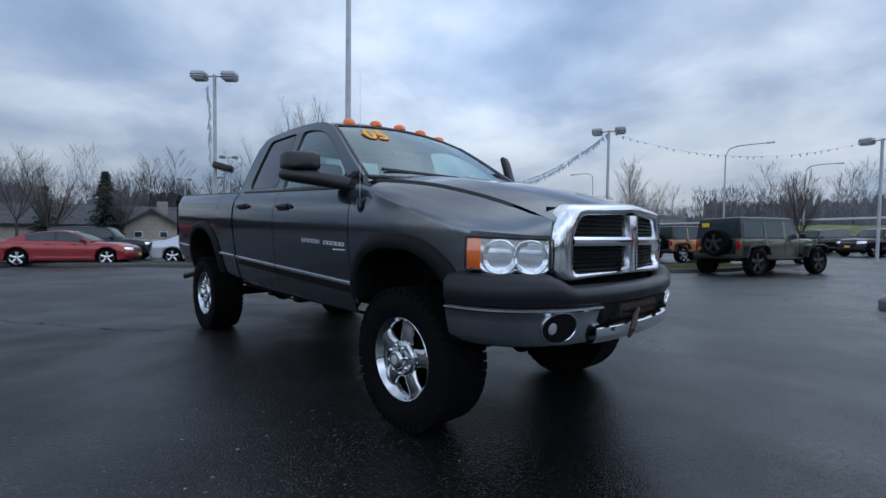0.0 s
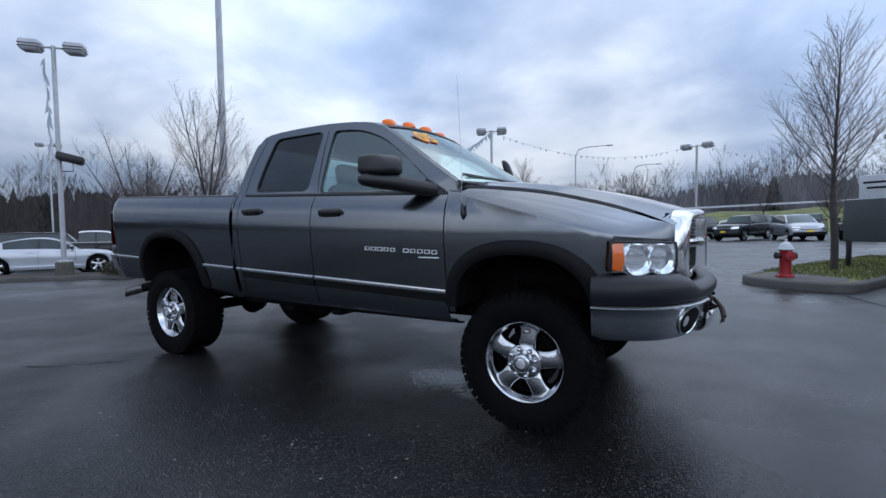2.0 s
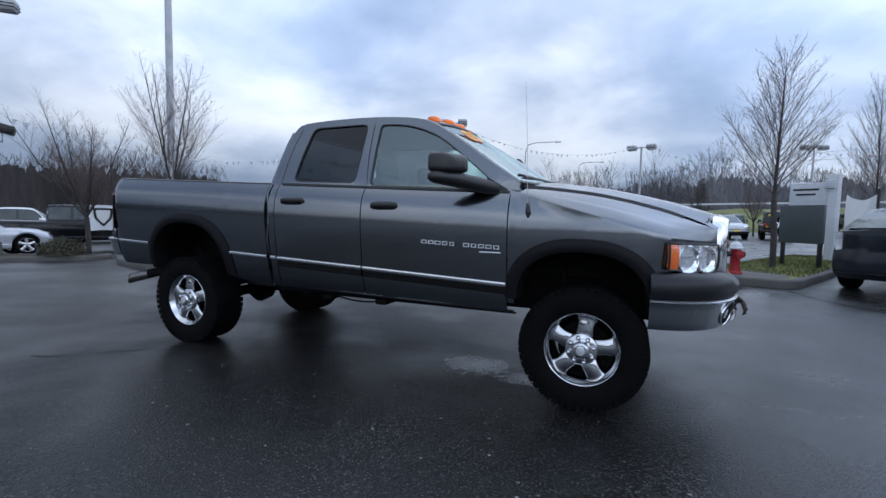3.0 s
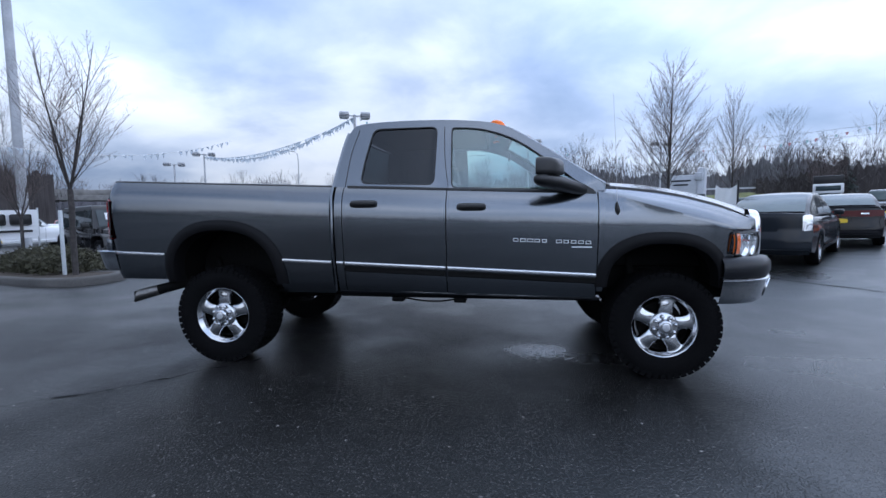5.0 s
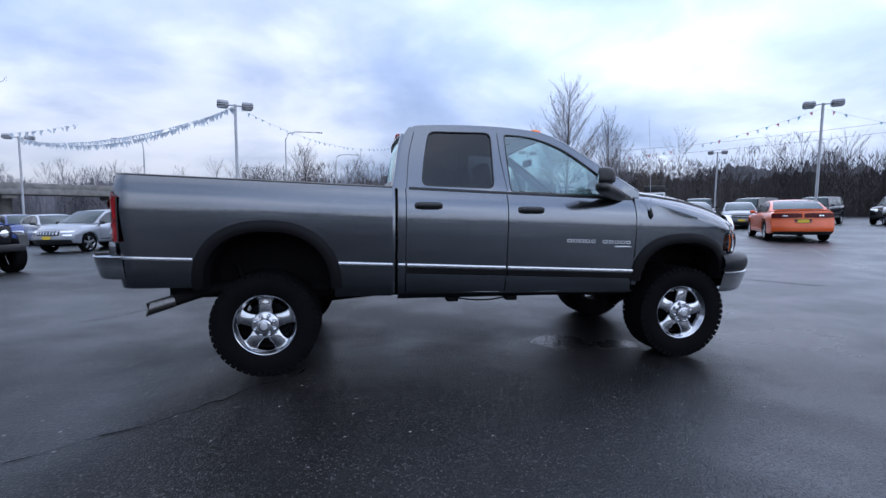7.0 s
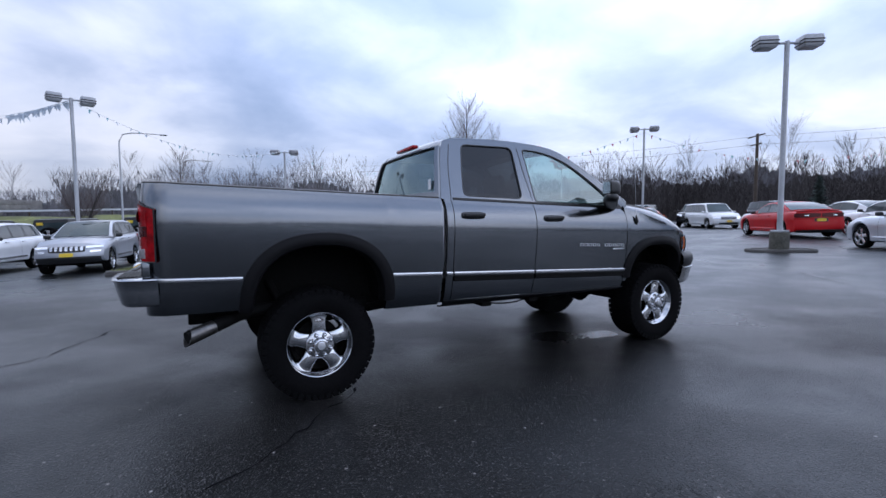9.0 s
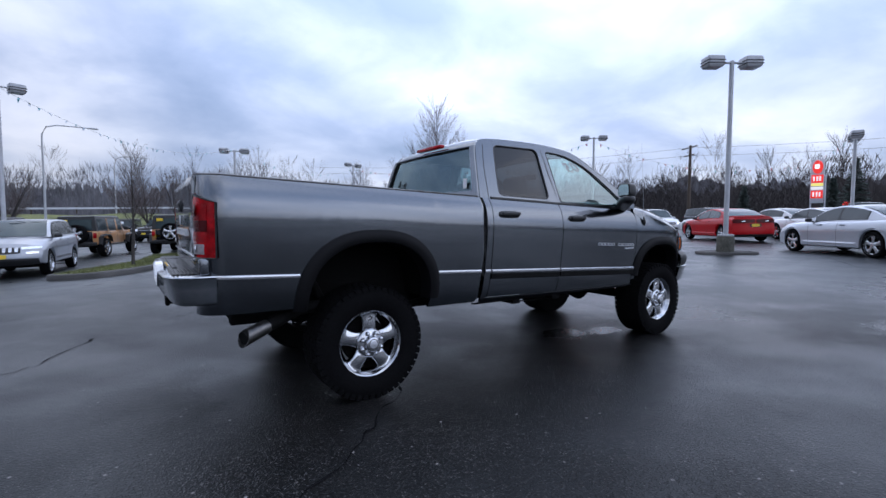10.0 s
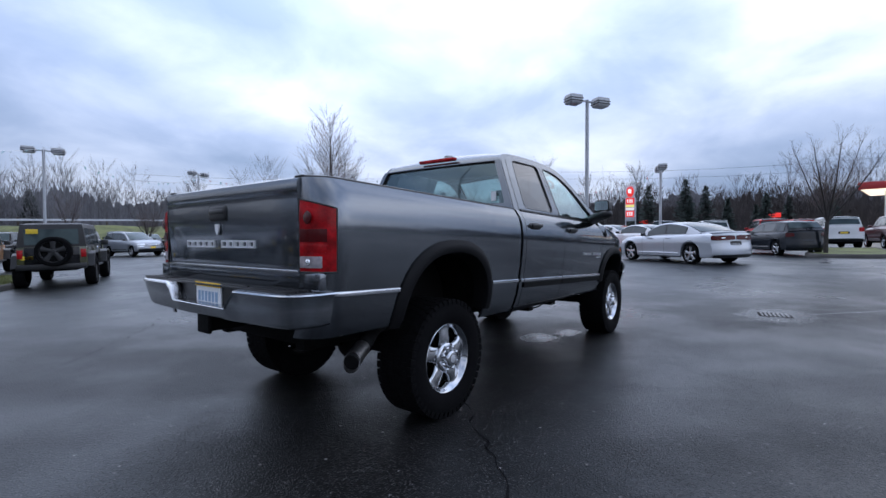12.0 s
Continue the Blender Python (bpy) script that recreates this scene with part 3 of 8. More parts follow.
def cab_y(z):
    return 0.903 - 0.345 * max(z - 1.47, 0.0) - 0.10 * max(z - 1.47, 0.0) ** 2


REAR_WINDOW = rounded([(1.222, 1.503), (1.246, 1.70), (1.296, 1.962), (1.832, 1.968), (1.826, 1.484)], 0.06)
FRONT_WINDOW = rounded(curve([(1.968, 1.464), (1.956, 1.70), (1.951, 1.958)], 4)[:-1] + [(1.951, 1.958)] + curve([(2.10, 1.950), (2.26, 1.922), (2.47, 1.836), (2.70, 1.676), (2.955, 1.474)], 9) + [(2.99, 1.428)], 0.03, 2)
for s in (1, -1):
    belt = [(3.13, 1.405), (2.5, 1.425), (1.9, 1.446), (1.03, 1.476)]
    outer = [p for p in ROOF_LINE] + belt[:-1] + [(1.02, 1.476)]
    bm = BM()
    plate_with_holes(bm, outer, [REAR_WINDOW, FRONT_WINDOW], lambda u, v: (u, s * cab_y(v), v))
    solid(bm, 0.035)
    part("cab_side", bm, PAINT, truck)
    for win, mat, name in ((REAR_WINDOW, TINT, "rear_side_window"), (FRONT_WINDOW, GLASS, "front_side_window")):
        bm = BM()
        vs = [bm.verts.new((u, s * (cab_y(v) - 0.012), v)) for u, v in win]
        bm.faces.new(vs)
        w = part(name, bm, mat, truck, "dark tinted glass" if mat is TINT else "clear glass", flat=True)
        w.visible_shadow = False
        bm = BM()
        cc = np.mean(np.array(win), axis=0)
        rows = []
        for u, v in win + win[:1]:
            d = np.array((u, v)) - cc
            d = d / np.linalg.norm(d)
            rows.append([(u + d[0] * e, s * (cab_y(v + d[1] * e) + o), v + d[1] * e) for e, o in ((-0.007, -0.012), (-0.005, 0.001), (0.004, 0.002), (0.005, -0.002))])
        sheet(bm, rows)
        part("window_seal", bm, BLACK, w)
    # belt seal
    bm = BM()
    rows = []
    for x in np.linspace(1.12, 3.06, 14):
        z = 1.516 - RAKE * x
        rows.append([(x, s * (body_y(1.512) + d), z + e) for d, e in ((-0.01, 0.012), (0.006, 0.008), (0.008, -0.006), (-0.004, -0.012))])
    sheet(bm, rows)
    solid(bm, 0.002)
    part("belt_seal", bm, BLACK, truck)
    # door line between the pillars and the rear cut of the back door
    for line in ([(1.942, 1.45), (1.905, 1.70), (1.890, 1.965)], [(1.10, 1.48), (1.125, 1.75), (1.175, 1.955)]):
        bm = BM()
        rows = []
        for u, v in curve(line, 8):
            rows.append([(u - 0.003, s * (cab_y(v) + 0.0015), v), (u + 0.003, s * (cab_y(v) + 0.0015), v)])
        sheet(bm, rows)
        part("door_gap", bm, BLACK, truck)

# roof skin between the two roof lines
roof_pts = [p for p in ROOF_LINE if p[1] > 1.93]
x_f, x_r = roof_pts[-1][0], roof_pts[0][0]
bm = BM()
rows = []
for x, z in roof_pts:
    ye = cab_y(z) + 0.004
    crown = 0.050 * smooth01(x, x_r - 0.02, x_r + 0.25)
    rows.append([(x + 0.05 * (1 - u * u) * smooth01(x, 1.9, x_f), ye * u, z + crown * (1 - abs(u) ** 2.4) - 0.012 * abs(u) ** 12) for u in np.linspace(-1, 1, 25)])
sheet(bm, rows)
solid(bm, 0.02)
part("roof", bm, PAINT, truck)
# windscreen
wp = [p for p in ROOF_LINE if p[0] >= x_f - 0.001]
bm, bf = BM(), BM()
rows = []
for x, z in wp:
    ye = cab_y(z) - 0.035
    t = (x - x_f) / (3.13 - x_f)
    rows.append([(x + (0.05 + 0.13 * t) * (1 - u * u), ye * u, z + 0.045 * (1 - u * u) * (1 - t) - 0.005) for u in np.linspace(-1, 1, 25)])
sheet(bm, rows)
glassob = part("windscreen", bm, GLASS, truck, "clear curved windscreen", flat=False)
glassob.visible_shadow = False
edge = [r[0] for r in rows] + rows[-1][1:] + [r[-1] for r in rows[::-1]][1:] + rows[0][::-1][1:]
tube(bf, edge + edge[:1], 0.014, 6, cap=False)
part("windscreen_seal", bf, BLACK, glassob)
# A pillars' skin outside the windscreen
for s in (1, -1):
    bm = BM()
    skin = []
    for (x, z), r in zip(wp, rows):
        e = r[-1] if s > 0 else r[0]
        skin.append([(x, s * (cab_y(z) + 0.003), z - 0.002), (x + 0.004, s * (cab_y(z) - 0.012), z + 0.008), tuple(e)])
    sheet(bm, skin)
    solid(bm, 0.01)
    part("windscreen_pillar", bm, PAINT, truck)
# cab back with its window
bk = [p for p in ROOF_LINE if p[0] <= x_r + 0.001]
WIN_LOW, WIN_TOP, WIN_U = 1.535, 1.925, 0.925


def back_pt(u, z, out=0.0):
    x = float(np.interp(z, [1.40] + [p[1] for p in bk], [1.005] + [p[0] for p in bk]))
    ye = (cab_y(z) if z > 1.47 else body_y(z + RAKE)) - 0.004
    return (x - 0.045 * (1 - u * u) * (1 if z > 1.3 else 0.3) - out, ye * u, z + 0.03 * (1 - u * u) * smooth01(z, WIN_TOP, 1.96))


bm = BM()
us = [-1, -0.96] + np.linspace(-WIN_U, WIN_U, 17).tolist() + [0.96, 1]
zs = [0.62, 1.0, 1.40, 1.48] + np.linspace(WIN_LOW, WIN_TOP, 7).tolist() + [p[1] for p in bk if p[1] > WIN_TOP + 0.004]
grid = [[bm.verts.new(back_pt(u, z)) for u in us] for z in zs]
for a in range(len(zs) - 1):
    for b in range(len(us) - 1):
        if zs[a] > WIN_LOW - 0.001 and zs[a + 1] < WIN_TOP + 0.001 and abs(us[b] + us[b + 1]) / 2 < WIN_U:
            continue
        bm.faces.new((grid[a][b], grid[a][b + 1], grid[a + 1][b + 1], grid[a + 1][b]))
solid(bm, 0.02)
part("cab_back", bm, PAINT, truck)
bm, bf = BM(), BM()
rows = [[back_pt(u, z, -0.004) for u in np.linspace(-WIN_U, WIN_U, 17)] for z in np.linspace(WIN_LOW, WIN_TOP, 7)]
sheet(bm, rows)
rw = part("rear_window", bm, glass("rear_pane_glass", (0.42, 0.54, 0.55), base=0.13, tone=(0.72, 0.92, 0.96)), truck, "greenish rear window glass")
rw.visible_shadow = False
edge = [r[0] for r in rows] + rows[-1][1:] + [r[-1] for r in rows[::-1]][1:] + rows[0][::-1][1:]
tube(bf, edge + edge[:1], 0.007, 6, cap=False)
part("window_seal", bf, BLACK, rw)
bm = BM()
box(bm, (0.998, -0.70, 1.605), (0.003, 0.05, 0.085))
part("sticker", bm, WHITE, rw, "small white paper sticker")
bm = BM()
box(bm, (1.083, 0.0, 1.998), (0.06, 0.44, 0.034), 0.012)
part("third_brake_light", bm, RED, truck, "red third brake light")
# five orange clearance lamps along the roof's front edge
for y in (-0.50, -0.25, 0.0, 0.25, 0.50):
    bm = BM()
    rows = []
    x0, z0 = 2.345 - 0.10 * y * y, 2.036 - 0.07 * (y / 0.6) ** 2 * 0.6
    for k, (rx, ry, dz) in enumerate(((0.060, 0.048, -0.012), (0.058, 0.046, 0.010), (0.045, 0.036, 0.028), (0.022, 0.016, 0.036), (0.001, 0.001, 0.037))):
        rows.append([(x0 + rx * math.cos(a) - 0.006 * k, y + ry * math.sin(a), z0 + dz) for a in np.linspace(0, 2 * math.pi, 14, endpoint=False)])
    sheet(bm, rows, closed=True)
    part("clearance_lamp", bm, AMBER, truck, "orange roof clearance lamp")

# ---- bonnet ----
HOOD_MID = curve([(3.24, 1.500), (3.45, 1.488), (3.75, 1.453), (4.05, 1.392), (4.25, 1.336), (4.40, 1.288)], 24)
bm = BM()
rows = []
for i, (xm, zm) in enumerate(HOOD_MID):
    t = i / 23
    xe = 3.14 + (4.335 - 3.14) * t
    ye, ze = hood_edge(xe)
    row = []
    for u in np.linspace(-1, 1, 33):
        a = abs(u)
        x = xe + (xm - xe) * (1 - a**2.2)
        ridge = 0.012 * math.exp(-(((a - 0.70) / 0.10) ** 2)) * (1 - t * 0.6)
        z = ze + (zm - ze) * (1 - a**3.0) + ridge
        row.append((x, ye * u, z))
    rows.append(row)
sheet(bm, rows)
solid(bm, 0.015)
part("bonnet", bm, PAINT, truck, "dark grey metallic bonnet")
# dark shut line beside the bonnet and the engine bay below it
for s in (1, -1):
    bm = BM()
    sheet(bm, [[(x, s * (y + 0.0105), z - 0.017), (x, s * (y + 0.004), z + 0.001)] for x, y, z in [(3.10, 0.80, 1.474)] + [p for p in HOOD_EDGE if p[0] < 4.16]])
    part("bonnet_gap", bm, BLACK, truck)
bm = BM()
box(bm, (3.62, 0, 1.0), (0.96, 1.16, 0.36), 0.03)
part("engine_bay", bm, UNDER, truck)
# cowl and wipers
bm = BM()
rows = []
for u in np.linspace(-1, 1, 17):
    rows.append([(3.10 + 0.19 * (1 - u * u), 0.83 * u, 1.485 - 0.012 * u * u), (3.16 + 0.12 * (1 - u * u), 0.83 * u, 1.468), (3.26 + 0.06 * (1 - u * u), 0.82 * u, 1.452)])
sheet(bm, rows)
solid(bm, 0.01)
part("cowl", bm, BLACK, truck)
for y0, y1 in ((-0.10, -0.72), (0.55, -0.02)):
    bm = BM()
    tube(bm, [(3.30 - 0.06 * y0 * y0, y0, 1.500), (3.24 - 0.1 * y1 * y1, (y0 + y1) / 2, 1.526), (3.20 - 0.18 * y1 * y1, y1, 1.532)], 0.007, 6)
    tube(bm, [(3.24 - 0.05 * y0 * y0, y0 - 0.05, 1.524), (3.17 - 0.18 * y1 * y1, y1, 1.548)], 0.006, 6)
    part("wiper", bm, BLACK, truck)
# windscreen figures with an orange-red outline
def figures_mesh(fatten, mat):
    font = bpy.data.curves.new("figures", "FONT")
    font.body, font.size, font.extrude, font.align_x, font.align_y = "05", 0.185, 0.0, "CENTER", "CENTER"
    font.space_character = 1.12
    font.offset = fatten
    tmp = bpy.data.objects.new("figures", font)
    scene.collection.objects.link(tmp)
    me = bpy.data.meshes.new_from_object(tmp)
    bpy.data.objects.remove(tmp)
    me.materials.append(mat)
    return me



def on_screen(right, upward, lift):
    """A point of the windscreen's outer face near its upper right corner."""
    y, p = FIG_Y + right, FIG_X - upward * 0.84
    lift += max(upward + 0.05, 0.0) * 0.10
    z = float(np.interp(p, [q[0] for q in wp], [q[1] for q in wp]))
    t = (p - x_f) / (3.13 - x_f)
    u = y / (cab_y(z) - 0.035)
    return Vector((p + (0.05 + 0.13 * t) * (1 - u * u) + 0.5 * lift, y, z + 0.045 * (1 - u * u) * (1 - t) - 0.005 + 0.86 * lift))


FIG_X, FIG_Y = 2.578, -0.455
for fatten, mat, lift, name, label in ((0.010, ORANGE_RED, 0.005, "print_outline", "orange-red printed outline"), (0.003, YELLOW, 0.010, "price_print", "yellow printed figures")):
    fm = figures_mesh(fatten, mat)
    for v in fm.vertices:
        v.co = on_screen(v.co.x, v.co.y, lift)
    fig = new(name, fm)
    fig.parent = glassob
    tagged(fig, label)

# ---- grille ----
def grille_x(y):
    return 4.458 - 0.28 * y * y


def grille_pt(y, z, d=0.0):
    return (grille_x(y) + d - 0.16 * max(z - 1.16, 0) ** 1.2, y, z)


def band(bm, loop_in, loop_out, depth):
    """A rounded bright frame between two outlines on the grille's face."""
    rows = []
    for (a, b), (c, d) in zip(loop_in + loop_in[:1], loop_out + loop_out[:1]):
        row = [grille_pt(a, b, -depth), grille_pt(a, b, 0.004)]
        for f, lift in ((0.10, 0.014), (0.30, 0.025), (0.52, 0.029), (0.74, 0.023), (0.90, 0.010), (1.0, -0.008)):
            row.append(grille_pt(a + (c - a) * f, b + (d - b) * f, lift))
        row.append(grille_pt(c + (c - a) * 0.06, d + (d - b) * 0.06, -depth))
        rows.append(row)
    sheet(bm, rows)
    return bm


G_OUT = rounded([(-0.595, 0.885), (0.595, 0.885), (0.606, 1.02), (0.598, 1.15), (0.535, 1.270), (0.0, 1.296), (-0.535, 1.270), (-0.598, 1.15), (-0.606, 1.02)], 0.085, 8)
G_IN = rounded([(-0.500, 0.930), (0.500, 0.930), (0.506, 1.02), (0.500, 1.12), (0.450, 1.216), (0.0, 1.234), (-0.450, 1.216), (-0.500, 1.12), (-0.506, 1.02)], 0.05, 8)
grille = part("grille_surround", band(BM(), G_IN, G_OUT, 0.055), CHROME, truck, "chrome grille surround", sharp=70)
bm = BM()
sheet(bm, [[grille_pt(y, z, d) for y, d in ((-0.052, -0.03), (-0.046, 0.015), (-0.02, 0.03), (0.02, 0.03), (0.046, 0.015), (0.052, -0.03))] for z in np.linspace(0.925, 1.228, 8)])
part("grille_post", bm, CHROME, grille)
for y0, y1 in ((-0.515, -0.045), (0.045, 0.515)):
    bm = BM()
    rows = []
    for y in np.linspace(y0, y1, 10):
        rows.append([grille_pt(y, z, d) for z, d in ((1.062, -0.03), (1.064, 0.014), (1.078, 0.024), (1.096, 0.024), (1.110, 0.012), (1.112, -0.03))])
    sheet(bm, rows)
    part("grille_bar", bm, CHROME, grille)
bm = BM()
for i in range(14):
    z = 0.935 + i * 0.0215
    rows = []
    for y in np.linspace(-0.51, 0.51, 16):
        rows.append([grille_pt(y, z, -0.03), grille_pt(y, z + 0.006, -0.022), grille_pt(y, z + 0.012, -0.05)])
    sheet(bm, rows)
for y in np.linspace(-0.49, 0.49, 40):
    sheet(bm, [[grille_pt(y - 0.002, z, -0.026), grille_pt(y + 0.002, z, -0.026)] for z in (0.93, 1.08, 1.225)])
part("grille_mesh", bm, BLACK, grille, "black grille mesh")
bm = BM()
sheet(bm, [[grille_pt(y, z, -0.075) for y in np.linspace(-0.58, 0.58, 14)] for z in (0.89, 1.0, 1.1, 1.2, 1.26)])
part("grille_backing", bm, UNDER, grille)

# ---- headlamps ----
HEAD = [(x, y) for x, y in FRONT_PLAN if 4.035 <= x <= 4.335]
for s in (1, -1):
    n = len(HEAD)

    def hl(i, v, d):
        x, y = HEAD[i]
        t = i / (n - 1)
        zlo, zhi = 0.945 - (0.026 * abs(math.sin(math.pi * (t - 0.2) / 0.4)) ** 0.5 if t > 0.2 else 0), 1.108 - 0.012 * t
        k = min(i, n - 1)
        a, b = HEAD[max(k - 1, 0)], HEAD[min(k + 1, n - 1)]
        nx, ny = b[1] - a[1], b[0] - a[0]
        ln = math.hypot(nx, ny)
        nx, ny = -nx / ln, ny / ln
        bulge = 0.012 * math.sin(math.pi * v)
        return (x + nx * (d + bulge), s * (y + ny * (d + bulge)), zlo + (zhi - zlo) * v)

    bm = BM()
    sheet(bm, [[hl(i, v, 0.008) for v in np.linspace(0, 1, 9)] for i in range(n)])
    lamp = part("headlamp", bm, LENS, truck, "clear headlamp lens with chrome reflectors")
    lamp.visible_shadow = False
    bm = BM()
    sheet(bm, [[hl(i, v, -0.022 if 0 < v < 1 and 0 < i < n - 1 else -0.002) for v in np.linspace(0, 1, 7)] for i in range(n)])
    part("reflector_housing", bm, REFLECTOR, lamp)
    m = max(3, int(n * 0.22))
    bm = BM()
    sheet(bm, [[hl(i, 0.5 + (v - 0.5) * (0.95 - 0.16 * (1 - i / (m - 1)) ** 2), 0.004) for v in np.linspace(0, 1, 9)] for i in range(0, m)])
    solid(bm, 0.01)
    part("turn_signal", bm, AMBER, lamp, "amber turn signal lens")
    for f in (0.42, 0.78):
        i = int(f * (n - 1))
        c, c2 = Vector(hl(i, 0.47, -0.010)), Vector(hl(i, 0.47, 0.1))
        d = (c2 - c).normalized()
        a, b = ring_frame(d)
        bm = BM()
        rows = []
        for r, dep in ((0.088, -0.002), (0.084, 0.002), (0.076, -0.004), (0.060, -0.018), (0.040, -0.031), (0.020, -0.039), (0.001, -0.042)):
            rows.append([c + d * dep + r * (math.cos(q) * a + math.sin(q) * b) for q in np.linspace(0, 2 * math.pi, 24, endpoint=False)])
        sheet(bm, rows, closed=True)
        part("lamp_bowl", bm, BOWL, lamp, "bright round reflector bowl")
    bm = BM()
    loop = [hl(i, 0, 0.012) for i in range(n)] + [hl(n - 1, v, 0.012) for v in (0.3, 0.7)] + [hl(i, 1, 0.012) for i in range(n - 1, -1, -1)] + [hl(0, v, 0.012) for v in (0.7, 0.3)]
    tube(bm, loop + loop[:1], 0.007, 6, cap=False)
    part("lamp_surround", bm, BLACK, lamp)

# ---- front bumper ----
COVER = material("dark_grey_satin_cover", (0.011, 0.012, 0.015), rough=0.38, spec=0.32, grain=0.06, grain_scale=300, big_var=0.08)
BUMP = curve([(3.955, 0.968), (4.06, 0.955), (4.20, 0.900), (4.33, 0.800), (4.445, 0.600), (4.515, 0.300), (4.538, 0.0)], 30)
BUMP = BUMP + [(x, -y) for x, y in BUMP[-2::-1]]


def bump_normal(i):
    a, b = BUMP[max(i - 1, 0)], BUMP[min(i + 1, len(BUMP) - 1)]
    nx, ny = -(b[1] - a[1]), (b[0] - a[0])
    ln = math.hypot(nx, ny)
    return nx / ln, ny / ln


def bump_row(sect, lo=0, hi=None):
    rows = []
    for i in range(lo, hi or len(BUMP)):
        (x, y), (nx, ny) = BUMP[i], bump_normal(i)
        rows.append([(x + nx * d, y + ny * d, z) for d, z in sect])
    return rows


bm = BM()
cover = bump_row([(-0.10, 0.905), (-0.055, 0.930), (-0.02, 0.918), (0.005, 0.885), (0.012, 0.85), (0.010, 0.81), (-0.004, 0.778), (-0.06, 0.772)])
# the cover dips in front of the grille
sheet(bm, [[(x, y, z - 0.058 * smooth01(0.68 - abs(y), 0.0, 0.13) * max(z - 0.778, 0.0) / 0.152) for x, y, z in row] for row in cover])
solid(bm, 0.008)
part("bumper_cover", bm, COVER, truck, "dark grey upper bumper cover")
# chrome bumper: two wings with fog lamp pods and a low centre below the winch
nb = len(BUMP)
c0 = next(i for i in range(nb) if BUMP[i][1] < 0.41)
c1 = nb - c0
for lo, hi in ((0, c0 + 1), (c1 - 1, nb)):
    bm = BM()
    sheet(bm, bump_row([(-0.06, 0.780), (-0.012, 0.779), (0.009, 0.762), (0.009, 0.756), (0.000, 0.750), (-0.004, 0.745), (-0.014, 0.70), (-0.036, 0.62), (-0.046, 0.592), (-0.062, 0.577), (-0.10, 0.575)], lo, hi))
    solid(bm, 0.006)
    part("chrome_bumper_wing", bm, SATIN, truck, "chrome bumper corner")
bm = BM()
sheet(bm, bump_row([(-0.10, 0.672), (-0.012, 0.668), (0.004, 0.655), (0.004, 0.62), (-0.012, 0.588), (-0.035, 0.572), (-0.09, 0.570)], c0 - 1, c1 + 1))
solid(bm, 0.006)
part("chrome_bumper_centre", bm, CHROME, truck, "chrome bumper below the winch")
ARC = [0.0]
for p, q in zip(BUMP, BUMP[1:]):
    ARC.append(ARC[-1] + math.hypot(q[0] - p[0], q[1] - p[1]))


def on_bumper(along, z, d):
    """A point of the bumper's face, by its way along the bumper and its height, lifted by d."""
    x, y = float(np.interp(along, ARC, [p[0] for p in BUMP])), float(np.interp(along, ARC, [p[1] for p in BUMP]))
    nx, ny = (float(np.interp(along, ARC, [bump_normal(i)[k] for i in range(nb)])) for k in (0, 1))
    d += float(np.interp(z, (0.575, 0.592, 0.62, 0.70, 0.755), (-0.062, -0.046, -0.036, -0.014, 0.0)))
    return (x + nx * d, y + ny * d, z)


for s in (1, -1):
    i = min(range(nb), key=lambda k: abs(BUMP[k][1] - s * 0.655))
    mid = ARC[i]

    def oval(r, d, shift=0.0, wide=1.12, high=0.86, n=28):
        return [on_bumper(mid + shift + r * wide * math.cos(q), 0.672 + r * high * math.sin(q), d) for q in np.linspace(0, 2 * math.pi, n, endpoint=False)]

    bm = BM()
    sheet(bm, [oval(0.096, 0.002), oval(0.093, 0.010), oval(0.087, 0.010), oval(0.083, 0.004)], closed=True)
    fog = part("fog_lamp_pod", bm, CHROME, truck)
    bm = BM()
    sheet(bm, [oval(r, 0.0055) for r in (0.085, 0.06, 0.03, 0.001)], closed=True)
    part("pod_recess", bm, UNDER, fog, "dark recess round the fog lamp")
    bm = BM()
    sheet(bm, [oval(r, d, -0.042 * s, 0.75, 1.0, 18) for r, d in ((0.030, 0.006), (0.028, 0.009), (0.016, 0.011), (0.001, 0.012))], closed=True)
    part("fog_lens", bm, STEEL, fog, "small bright fog lamp lens")
# winch in the slot with its hook
RUST = material("rusty_cable_steel", (0.045, 0.030, 0.024), rough=0.7, metal=0.4, grain=0.4, grain_scale=40, bump=0.3)
bm = BM()
box(bm, (4.42, 0, 0.725), (0.16, 0.80, 0.10), 0.01)
part("winch_housing", bm, UNDER, truck)
bm = BM()
tube(bm, [(4.47, -0.22, 0.725), (4.47, 0.22, 0.725)], 0.042, 14)
for k in range(16):
    y = -0.2 + k * 0.0265
    tube(bm, [(4.47 + 0.047 * math.cos(q), y, 0.725 + 0.047 * math.sin(q)) for q in np.linspace(0, 2 * math.pi, 14)], 0.008, 5, cap=False)
part("winch_drum", bm, RUST, truck, "winch drum with rusty wire rope")
bm = BM()
tube(bm, [(4.53, -0.05, 0.72), (4.555, -0.14, 0.70), (4.575, -0.20, 0.675), (4.582, -0.24, 0.640), (4.576, -0.25, 0.612), (4.567, -0.24, 0.600)], [0.012, 0.014, 0.016, 0.016, 0.013, 0.006], 8)
part("tow_hook", bm, RUST, truck, "rusty steel hook")
for y in (-0.30, 0.30):
    bm = BM()
    tube(bm, [(4.46, y, 0.690), (4.51, y - 0.02, 0.695), (4.535, y, 0.705), (4.51, y + 0.02, 0.715), (4.46, y, 0.720)], 0.013, 8)
    part("tow_loop", bm, UNDER, truck)

